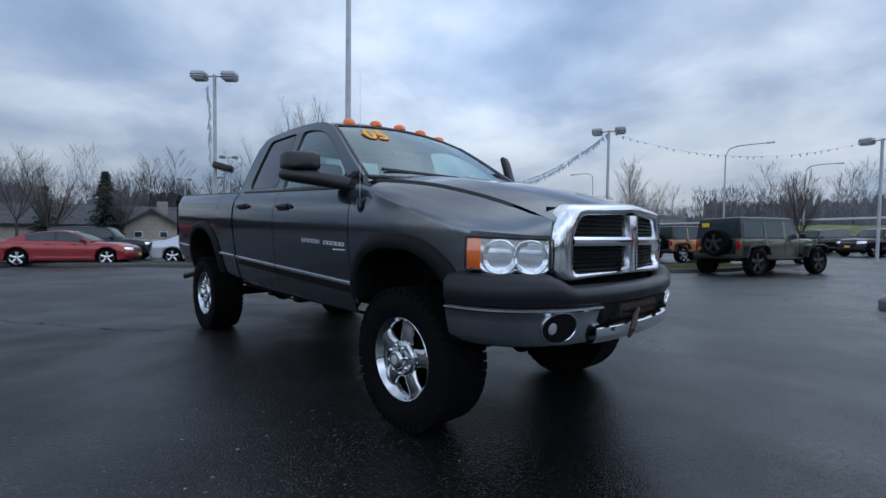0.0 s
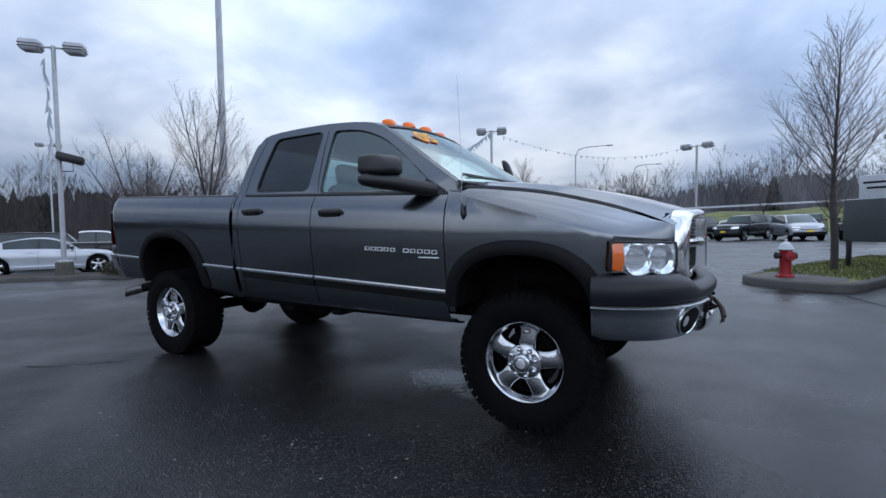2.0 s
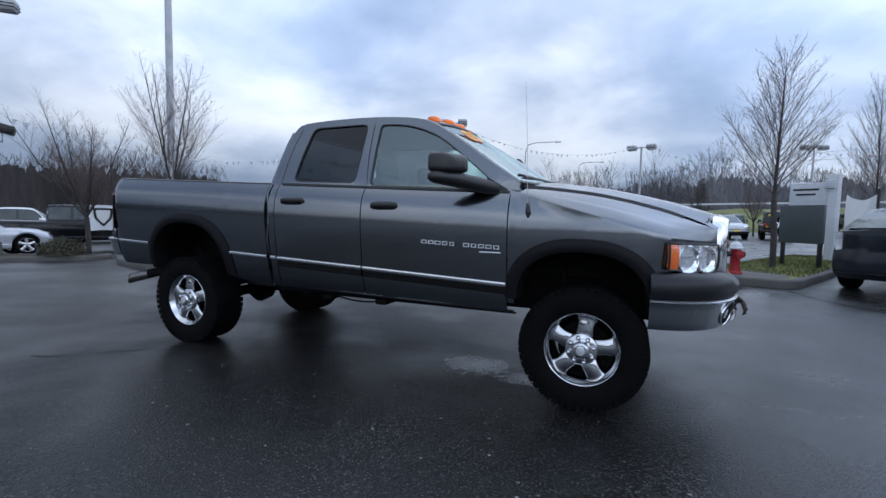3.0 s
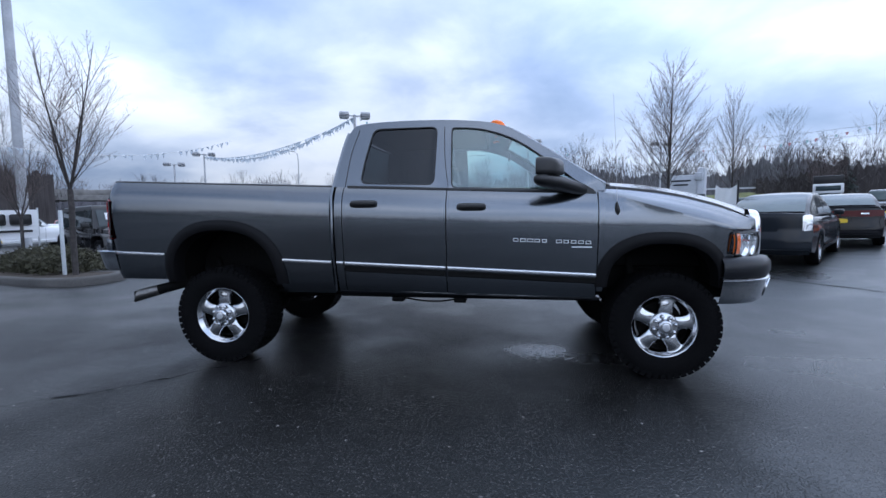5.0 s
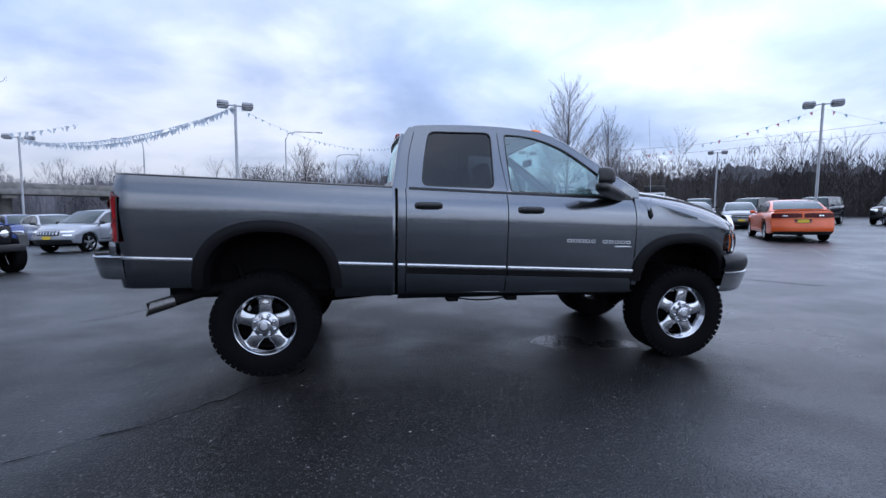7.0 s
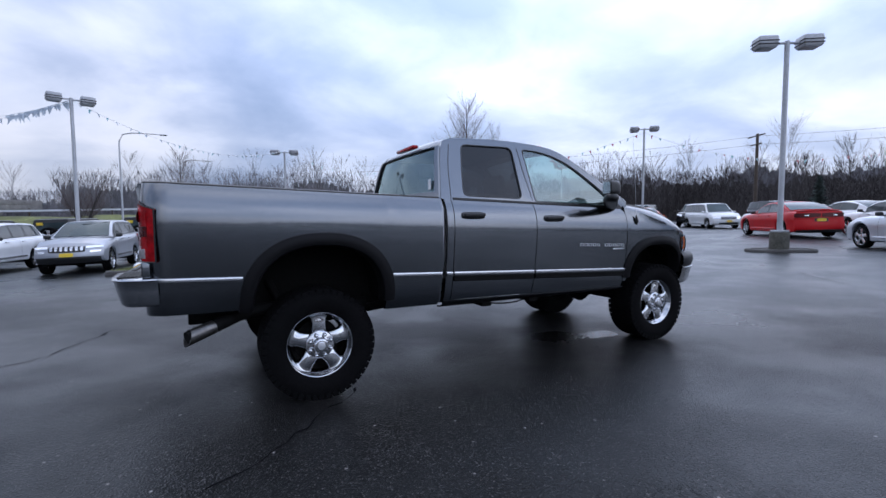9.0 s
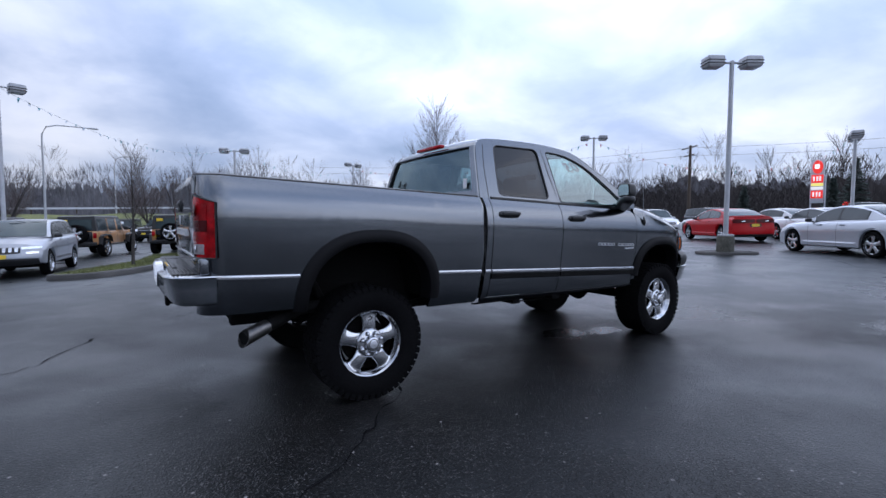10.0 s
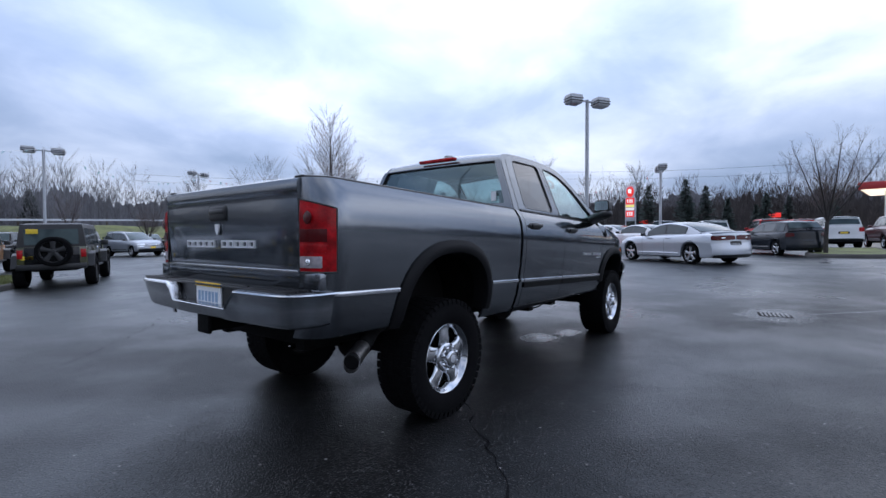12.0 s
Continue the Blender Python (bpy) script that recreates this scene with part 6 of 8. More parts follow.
def make_jeep(name, paint, label, top=None, four=True, bright=True):
    """A boxy four-door off-road car with separate wings, a hard top and a spare wheel."""
    top = top or BLACK
    ob = thing(name, label, "off-road car", "parked vehicles")
    wb = 2.95
    xf, xr = 1.55 + 0.42, -1.42 - 0.62
    ax_f, ax_r = wb / 2, -wb / 2
    hw = 0.78

    def add(nm, mat, *boxes, lab=""):
        bm = BM()
        for c, s, b in boxes:
            box(bm, c, s, b)
        return part(nm, bm, mat, ob, lab)

    # tub with wheel openings cut as steps
    add("body", paint, ((-0.25, 0, 0.86), (1.85, 2 * hw, 0.60), 0.03), ((-1.48, 0, 1.02), (1.10, 2 * hw, 0.28), 0.03), ((-1.98, 0, 0.86), (0.16, 2 * hw, 0.60), 0.03), ((0.88, 0, 0.90), (0.45, 2 * hw * 0.96, 0.50), 0.03))
    bm = BM()
    rows = []
    for x, w, z in ((0.72, 0.72, 1.17), (1.1, 0.70, 1.165), (1.5, 0.66, 1.14), (1.78, 0.62, 1.10), (1.84, 0.61, 1.06)):
        rows.append([(x, -w, z - 0.34), (x, -w, z - 0.05), (x, -w * 0.92, z), (x, 0, z + 0.025), (x, w * 0.92, z), (x, w, z - 0.05), (x, w, z - 0.34)])
    sheet(bm, rows)
    solid(bm, 0.02)
    part("bonnet", bm, paint, ob)
    add("grille", paint, ((1.84, 0, 0.93), (0.07, 1.30, 0.44), 0.04))
    for k in range(7):
        add("grille_slot", BLACK, ((1.872, (k - 3) * 0.105, 0.94), (0.03, 0.05, 0.26), 0.012))
    for s in (1, -1):
        bm = BM()
        turned(bm, [(0.088, 0.0), (0.088, -0.03), (0.075, -0.04), (0.001, -0.045)], 20)
        o = part("headlamp", bm, REFLECTOR, ob)
        o.matrix_basis = pose(1.85, s * 0.50, 0.96, 0, 0, 90)
        add("tail_lamp", RED, ((xr - 0.02, s * 0.70, 0.96), (0.06, 0.13, 0.24), 0.02))
        for ax, x0, x1 in ((ax_f, ax_f - 0.62, ax_f + 0.50), (ax_r, ax_r - 0.50, ax_r + 0.58)):
            bm = BM()
            rows = []
            for x, z in ((x0, 0.58), (x0 + 0.14, 0.93), (x0 + 0.30, 1.0), (x1 - 0.26, 1.0), (x1 - 0.08, 0.92), (x1, 0.66)):
                rows.append([(x, s * 0.74, z), (x, s * 0.93, z), (x, s * 0.94, z - 0.05)])
            sheet(bm, rows)
            solid(bm, 0.025)
            part("wing", bm, BLACK, ob, "black plastic wing flare")
        add("door_mirror", BLACK, ((0.62, s * 0.93, 1.24), (0.10, 0.20, 0.17), 0.03))
        for x in (-0.75, 0.22):
            add("door_handle", BLACK, ((x, s * (hw + 0.008), 1.05), (0.14, 0.03, 0.035), 0.01))
        for x in (-0.92, -0.02, 0.70):
            add("door_gap", BLACK, ((x, s * (hw + 0.001), 0.86), (0.012, 0.006, 0.56), 0))
        add("sill_step", BLACK, ((-0.05, s * 0.80, 0.53), (1.75, 0.10, 0.07), 0.02))
    # upper body: windscreen frame, doors' frames and hard top
    bm = BM()
    rows = []
    for z, x0, x1, w in ((1.14, -2.04, 0.72, 0.775), (1.45, -2.02, 0.60, 0.735), (1.72, -1.99, 0.47, 0.70), (1.80, -1.95, 0.40, 0.68), (1.835, -1.80, 0.25, 0.58)):
        rows.append([(x1, -w, z), (x1 + 0.03, -w * 0.5, z), (x1 + 0.03, w * 0.5, z), (x1, w, z), (x0, w, z), (x0, -w, z)])
    vs = sheet(bm, rows, closed=True)
    bm.faces.new(vs[-1])
    part("hard_top", bm, top, ob)

    def up(x, s, z):
        w = float(np.interp(z, [1.14, 1.45, 1.72], [0.775, 0.735, 0.70])) + 0.006
        return (x, s * w, z)

    for s in (1, -1):
        for x0, x1 in ((-1.90, -1.02), (-0.90, -0.08), (0.04, 0.56)):
            bm = BM()
            sheet(bm, [[up(x0, s, z), up(x1 - (z - 1.2) * (0.2 if x1 > 0.5 else 0), s, z)] for z in (1.20, 1.45, 1.68)])
            part("side_window", bm, CAR_GLASS, ob)
            bm = BM()
        bm.free()
        for x0, x1 in ((-0.97, -0.90), (-0.08, 0.04), (0.55, 0.66)):
            bm = BM()
            sheet(bm, [[up(x0, s * 1.004, z), up(x1 - (0.24 * (z - 1.14) if x1 > 0.5 else 0), s * 1.004, z)] for z in (1.14, 1.45, 1.71)])
            part("door_frame", bm, paint, ob)
    bm = BM()
    sheet(bm, [[(float(np.interp(z, [1.14, 1.45, 1.72], [0.72, 0.60, 0.47])) + 0.034, y, z) for y in (-0.62, -0.3, 0.3, 0.62)] for z in (1.20, 1.45, 1.68)])
    part("windscreen", bm, CAR_SIDE_GLASS, ob)
    bm = BM()
    sheet(bm, [[(-2.045 + 0.04 * (z - 1.2), y, z) for y in (-0.60, 0.60)] for z in (1.22, 1.66)])
    part("rear_window", bm, CAR_GLASS, ob)
    add("tailgate", BLACKP, ((-2.065, 0, 0.87), (0.03, 1.22, 0.54), 0.012), lab="black tailgate")
    for s in (1, -1):
        add("roof_rail", STEEL, ((-0.78, s * 0.665, 1.805), (2.30, 0.02, 0.018), 0.004))
    add("sticker", PLATE_YELLOW, ((-2.055, 0.42, 1.60), (0.02, 0.26, 0.13), 0.006), lab="yellow sticker")
    add("front_bumper", BLACK, ((1.98, 0, 0.62), (0.20, 1.62, 0.17), 0.03))
    add("rear_bumper", BLACK, ((-2.12, 0, 0.60), (0.16, 1.56, 0.16), 0.03))
    add("front_plate", PLATE_YELLOW, ((2.085, 0, 0.63), (0.02, 0.32, 0.11), 0.004))
    add("rear_plate", PLATE_YELLOW, ((-2.07, 0.55, 0.86), (0.02, 0.28, 0.11), 0.004))
    add("underbody", UNDER, ((0, 0, 0.55), (3.6, 1.0, 0.20), 0.03), ((1.1, 0, 0.75), (1.4, 1.0, 0.40), 0.03), ((-1.47, 0, 0.70), (1.0, 1.1, 0.45), 0.03))
    for ax in (ax_f, ax_r):
        for s in (1, -1):
            put_wheel(ob, ax, s * 0.80, 0.42, 0.27, not bright)
    sp = put_wheel(ob, -2.20, 0.0, 0.39, 0.25, not bright, z=1.03)
    sp.name = "spare_wheel"
    sp.matrix_basis = pose(-2.22, -0.06, 1.03, 0, 0, -90)
    sp.scale = (0.42, 0.26 / 0.72, 0.42)
    return ob


place(make_jeep("off_road_car", OLIVE, "olive green four-door off-road car with black hard top and wheels", bright=False), 1.85, 15.76, 68)
tan = place(make_jeep("off_road_car", TANP, "tan four-door off-road car with black hard top beside grass"), 0.5, 22.6, 72)
for x, y, h in ((-2.95, 23.3, 71),):
    place(copy_thing(tan, Matrix()), x, y, h)
blk = place(make_jeep("off_road_car", BLACKP, "black four-door off-road car with yellow front plate"), -9.59, 8.18, -27.7)
bm = BM()
sheet(bm, [[(float(np.interp(z, [1.14, 1.45, 1.72], [0.72, 0.60, 0.47])) + 0.042, y, z) for y in (-0.42, -0.02)] for z in (1.40, 1.60)])
solid(bm, 0.004)
part("window_sheet", bm, WHITE, blk, "pale printed sheet behind the windscreen")
for x, y, h in ((-6.5, 24.2, 72), (12.6, 33.0, 80), (-10.0, 25.0, 72)):
    place(copy_thing(blk, Matrix()), x, y, h)
place(make_car("hatchback", "hatch", DARKP, "dark grey hatchback car parked by the kerbed island", "car", back=False, tail=REFLECTOR), 9.0, 7.35, 51)
place(make_car("muscle_car", "coupe", BLACKP, "black two-door muscle car with red tail lamps", "car"), 12.6, 11.1, 57)
place(make_car("muscle_car", "coupe", ORANGEP, "bright orange two-door muscle car with black skirt", "car"), 16.67, 10.71, 55.6)
sil = place(make_car("saloon_car", "sedan", SILVER, "silver four-door saloon car on bright wheels", "car", back=False), 17.0, 0.68, 54)
place(make_car("saloon_car", "sedan", REDP, "bright red four-door saloon car with yellow plate", "car"), 22.0, 6.94, 53)
whs = place(make_car("saloon_car", "sedan", WHITEP, "white four-door saloon car in a parked row", "car"), 23.4, 3.6, 53)
place(make_car("saloon_car", "sedan", car_paint("pewter_paint", (0.16, 0.17, 0.19), 0.5), "pewter grey four-door saloon car with yellow front plate", "car"), 22.6, 19.6, -128)
golf = place(make_car("small_car", "estate", DARKP, "dark grey five-door small car with alloy wheels", "car", back=False), 23.6, -2.25, 32)
van = place(make_car("minivan", "van", WHITEP, "white minivan with yellow front plate in a row", "minivan"), 31.0, 16.2, -122)
suv_s = place(make_car("small_suv", "suv", PALE_GREY, "silver sport utility car with yellow front plate", "suv"), -4.29, 15.18, 264)
suv_w = place(make_car("small_suv", "suv", WHITEP, "white sport utility car with black lower trim", "suv"), -7.6, 16.4, 259)
place(copy_thing(suv_s, Matrix()), -10.6, 17.0, 256)
big_d = place(make_car("large_suv", "big_suv", BLACKP, "black large sport utility car in a parked row", "suv"), 3.6, 37.6, 238)
big_w = place(make_car("large_suv", "big_suv", WHITEP, "white large sport utility car in a parked row", "suv"), 32.6, 1.6, 14)
big_m = place(make_car("large_suv", "big_suv", MAROON, "maroon large sport utility car in a parked row", "suv"), 32.8, -7.4, 8)
redl = place(make_car("large_suv", "big_suv", REDP, "red large sport utility car in a parked row", "suv"), 36.5, -3.0, 12)
big_g = place(make_car("large_suv", "big_suv", DARKP, "dark grey large sport utility car in a row", "suv"), 6.9, 35.6, 238)
for src, x, y, h in ((big_d, 0.2, 39.6, 238), (big_d, 22.1, 22.3, 232), (big_d, 26.2, 22.6, 200), (big_g, 29.6, 21.0, 205), (big_d, 33.4, 19.0, 205), (big_g, 34.2, 13.4, -120), (big_w, 32.6, -4.6, 10), (big_w, 32.4, -10.3, 4), (big_g, 33.0, 4.6, 15), (big_d, 32.2, -13.4, 2), (redl, 33.0, -1.5, 12)):
    place(copy_thing(src, Matrix()), x, y, h)
for src, x, y, h in ((whs, 27.2, 6.6, 60), (sil, 27.4, 3.0, 60), (whs, 28.4, 10.4, 62), (golf, 33.2, 11.0, -120)):
    place(copy_thing(src, Matrix()), x, y, h)
# far row below the bank
far_row = [big_d, golf, big_g, blk, golf, big_d, sil, big_g]
for i in range(15):
    x = -11.0 + i * 2.9
    place(copy_thing(far_row[i % 8], Matrix()), x, 45.5 + 0.7 * math.sin(i * 2.1), 262 + 7 * math.sin(i * 1.3))
tallv = make_car("delivery_van", "van", WHITEP, "tall white delivery van with a dark box over its cab", "van", front=False, back=False)
bm = BM()
box(bm, (-0.3, 0, 2.32), (2.4, 1.72, 0.50), 0.06)
part("roof_box", bm, BLACK, tallv, "dark roof box")
bm = BM()
box(bm, (0.1, 0, 1.78), (1.9, 1.74, 0.60), 0.08, seg=3)
part("high_cab", bm, WHITEP, tallv)
bm = BM()
box(bm, (1.055, 0, 1.80), (0.02, 1.40, 0.30), 0.008)
part("windscreen", bm, CAR_GLASS, tallv)
place(tallv, 26.0, 32.9, -123)
tallv.scale = (1, 1, 1.19)
place(copy_thing(suv_s, Matrix()), 9.6, 33.4, 280)
# the lot beyond the lamp planter
silr = place(copy_thing(sil, Matrix()), -18.3, 4.6, 66)
redc = place(make_car("saloon_car", "sedan", car_paint("deep_red_paint", (0.26, 0.010, 0.014), 0.3), "deep red four-door saloon car facing a kerb", "car"), -19.4, -0.6, 64)
pk = place(make_car("pickup_car", "pickup", BLACKP, "black pickup truck parked beyond the planter", "pickup truck"), -17.2, 7.4, 60)
pkw = place(make_car("pickup_car", "pickup", WHITEP, "white pickup truck in the far row", "pickup truck"), -20.6, 14.2, 60)
for src, x, y, h in ((pkw, 15.6, 40.0, 250), (big_d, -23.6, 6.8, 66), (pkw, -24.6, 9.0, 62), (big_g, -25.0, 1.2, 66), (redc, -22.4, -5.6, 64), (pkw, -27.5, 20.0, 60), (golf, -24.6, 13.2, 64)):
    place(copy_thing(src, Matrix()), x, y, h)
# far row beside the overpass
blue = place(make_car("small_car", "estate", BLUEP, "blue small car in a far row", "car"), -16.9, 22.2, -42)
for src, x, y, h in ((redc, -19.3, 23.6, -42), (sil, -14.7, 21.0, -42), (whs, -24.0, 27.4, -42), (golf, -21.6, 25.4, -42), (redc, -31.0, 26.5, -42), (redc, -34.0, 30.0, -42), (whs, -29.0, 29.0, -42)):
    place(copy_thing(src, Matrix()), x, y, h)


# ---- kerbed islands ----
def island(name, outline, top_mat, label, inset=0.16, h=0.15):
    """A raised bed with a concrete kerb of its own round it."""
    loop = rounded(outline, 0.7, 5)
    cen = np.mean(np.array(loop), axis=0)
    bm = BM()
    rows = []
    n = len(loop)
    for i in range(n + 1):
        p, a, b = (np.array(loop[(i + k) % n]) for k in (0, -1, 1))
        d = b - a
        nrm = np.array((-d[1], d[0])) / (np.linalg.norm(d) + 1e-9)
        z = ground_z(*p)
        q = p + nrm * inset
        m = p + nrm * 0.03
        rows.append([(p[0], p[1], z - 0.05), (p[0], p[1], z + h - 0.03), (m[0], m[1], z + h), (q[0], q[1], z + h), (q[0], q[1], z + h - 0.08)])
    sheet(bm, rows)
    k = tagged(part(name + "_kerb", bm, KERB, sharp=50), "wet dark concrete kerb round a planted island", "kerb", kind="structure")
    bm = BM()
    inner = [(r[3][0], r[3][1]) for r in rows[:-1]]
    plate_with_holes(bm, inner, [], lambda u, v: (u, v, ground_z(u, v) + h - 0.012))
    return tagged(part(name, bm, top_mat), label, "planted island", kind="structure")


def ccw(pts):
    a = sum(p[0] * q[1] - q[0] * p[1] for p, q in zip(pts, pts[1:] + pts[:1]))
    return pts if a > 0 else pts[::-1]


HYD_ISLAND = ccw([(5.02, 7.15), (5.75, 6.35), (6.55, 6.02), (7.3, 7.3), (8.25, 9.1), (10.6, 13.2), (8.7, 14.4), (6.9, 11.2), (5.7, 8.9)])
BUSH_ISLAND = ccw([(-6.3, 2.72), (-5.25, 2.62), (-5.0, 3.15), (-5.25, 3.9), (-6.5, 4.2), (-8.8, 4.95), (-12.0, 7.2), (-12.6, 6.2), (-9.0, 4.0)])
LAMP_ISLAND = ccw([(-21.5, -2.6), (-20.6, -3.2), (-16.3, 1.3), (-12.9, 3.7), (-11.6, 5.0), (-12.2, 6.0), (-14.2, 5.0), (-17.6, 2.6)])
GRASS_ISLAND = ccw([(-3.5, 11.2), (-2.6, 10.7), (-1.75, 11.3), (-0.9, 12.9), (0.45, 14.6), (1.0, 16.4), (1.4, 18.6), (0.8, 19.3), (-0.9, 19.0), (-1.6, 15.2), (-2.9, 12.7)])
POLE_ISLAND = ccw([(13.75, 4.05), (13.55, 3.65), (14.75, 2.45), (15.05, 2.75), (14.7, 3.55)])
FAR_ISLAND = ccw([(20.4, -5.6), (20.5, -3.6), (21.3, -3.2), (28.5, -3.6), (28.5, -6.2), (22.0, -6.2)])
island("island_north", HYD_ISLAND, GRASS, "short green grass on a kerbed island")
island("island_bushes", BUSH_ISLAND, MULCH, "dark bark mulch bed on a kerbed island")
island("island_lamp", LAMP_ISLAND, MULCH, "narrow mulch strip inside a low kerb")
island("island_grass", GRASS_ISLAND, GRASS, "short green grass on a kerbed island")
island("island_pole", POLE_ISLAND, KERB, "small dark concrete pad round a lamp base", h=0.09)
island("island_far", FAR_ISLAND, GRASS, "short green grass round a bare tree")
# concrete apron at the nose of the hydrant's island
bm = BM()
plate_with_holes(bm, rounded([(5.30, 7.20), (5.85, 6.58), (6.45, 6.35), (6.75, 6.95), (6.3, 7.9), (5.75, 8.25)], 0.2, 3), [], lambda u, v: (u, v, ground_z(u, v) + 0.143))
tagged(part("island_apron", bm, KERB), "worn concrete apron at the island's nose", "pavement", kind="structure")


def raised(x, y, h=0.138):
    return ground_z(x, y) + h


# ---- fire hydrant ----
HYD_RED = material("red_hydrant_paint", (0.30, 0.012, 0.016), rough=0.4, grain=0.15, grain_scale=30, bump=0.1, big_var=0.2, big_scale=5)
HYD_WHITE = material("grey_white_paint", (0.50, 0.52, 0.55), rough=0.5, grain=0.15, grain_scale=30, bump=0.1)


def turned_z(bm, prof, n=24, c=(0, 0, 0)):
    sheet(bm, [[(c[0] + r * math.cos(2 * math.pi * k / n), c[1] + r * math.sin(2 * math.pi * k / n), c[2] + z) for k in range(n)] for r, z in prof], closed=True)
    return bm


hyd = thing("fire_hydrant", "red fire hydrant with a pale grey bonnet on concrete", "fire hydrant")
hyd.matrix_basis = pose(5.80, 7.15, raised(5.80, 7.15)) @ Matrix.Diagonal((0.84, 0.84, 0.94, 1))
part("base_flange", turned_z(BM(), [(0.0, 0.0), (0.18, 0.0), (0.18, 0.035), (0.135, 0.045), (0.125, 0.07)]), HYD_RED, hyd)
part("barrel", turned_z(BM(), [(0.118, 0.04), (0.112, 0.10), (0.112, 0.50), (0.122, 0.52), (0.122, 0.545)]), HYD_RED, hyd)
part("bonnet", turned_z(BM(), [(0.165, 0.545), (0.168, 0.575), (0.135, 0.59), (0.125, 0.63), (0.095, 0.675), (0.05, 0.70), (0.03, 0.705), (0.03, 0.75), (0.0, 0.752)]), HYD_WHITE, hyd, "pale grey bonnet")
for a, r in ((200, 0.055), (20, 0.055), (290, 0.075)):
    bm = BM()
    turned(bm, [(r, 0.0), (r, -0.16), (r * 1.25, -0.165), (r * 1.25, -0.21), (r * 0.4, -0.215), (r * 0.4, -0.24), (0.001, -0.24)], 16)
    o = part("nozzle", bm, BLACK if r < 0.06 else HYD_RED, hyd)
    o.matrix_basis = pose(0, 0, 0.43, 0, 0, a + 90)
for k in range(8):
    a = 2 * math.pi * k / 8
    bm = BM()
    turned_z(bm, [(0.014, 0.03), (0.014, 0.055), (0.0, 0.056)], 6, (0.155 * math.cos(a), 0.155 * math.sin(a), 0))
    part("bolt", bm, HYD_RED, hyd)

# ---- signs near the hydrant ----
BOARD = material("grey_green_board", (0.055, 0.068, 0.070), rough=0.55, grain=0.1, grain_scale=20, big_var=0.12)
SIGN_GREY = material("pale_grey_sign_panel", (0.55, 0.57, 0.61), rough=0.45, grain=0.06, grain_scale=12, big_var=0.08)
sb = thing("notice_board", "plain dark grey-green board on two black posts in grass", "sign")
sb.matrix_basis = pose(7.50, 9.35, raised(7.5, 9.35), 0, 0, -50)
for x in (-0.42, 0.42):
    bm = BM()
    box(bm, (x, 0.0, 0.35), (0.075, 0.075, 0.76), 0.008)
    part("post", bm, BLACK, sb)
bm = BM()
box(bm, (0, -0.03, 1.0), (1.0, 0.09, 0.90), 0.02)
part("board", bm, BOARD, sb)
mono = thing("monument_sign", "pale grey portal-shaped sign with dark bars", "sign")
mono.matrix_basis = pose(8.45, 11.95, raised(8.45, 11.95), 0, 0, -38) @ Matrix.Diagonal((0.52, 0.7, 0.76, 1))
bm = BM()
box(bm, (0.85, 0, 1.55), (0.42, 0.34, 3.1), 0.03)
part("pillar", bm, SIGN_GREY, mono)
bm = BM()
box(bm, (-0.25, 0, 2.35), (1.75, 0.28, 0.95), 0.03)
part("panel", bm, SIGN_GREY, mono)
for z, w in ((2.58, 1.2), (2.40, 0.9)):
    bm = BM()
    box(bm, (-0.35, -0.148, z), (w, 0.012, 0.07), 0.003)
    part("lettering_bar", bm, DARKP, mono)
bm = BM()
box(bm, (0.75, -0.20, 2.75), (0.45, 0.12, 0.32), 0.02)
part("side_box", bm, SIGN_GREY, mono)
ban = thing("white_banner", "sagging white cloth banner tied between a tree and post", "banner")
bm = BM()
rows = []
for u in np.linspace(0, 1, 13):
    rows.append([(8.46 + 0.50 * u, 9.86 - 0.21 * u + 0.04 * math.sin(9 * u + 3 * v), raised(8.5, 9.8) + 1.70 - 0.14 * math.sin(math.pi * u) - 0.85 * v + 0.04 * math.sin(7 * u) * v) for v in np.linspace(0, 1, 9)])
sheet(bm, rows)
solid(bm, 0.004)
part("cloth", bm, WHITE, ban)
bm = BM()
tube(bm, [(8.96, 9.63, raised(8.9, 9.6)), (8.96, 9.63, raised(8.9, 9.6) + 1.8)], 0.03, 8)
part("post", bm, BLACK, ban)


# ---- lamp posts ----
POST_BASE = material("mossy_post_concrete", (0.075, 0.072, 0.058), rough=0.9, grain=0.3, grain_scale=20, bump=0.3, big_var=0.3, big_scale=4)
LAMP_FACE = material("lamp_lens", (0.55, 0.58, 0.60), rough=0.3, grain=0.05)


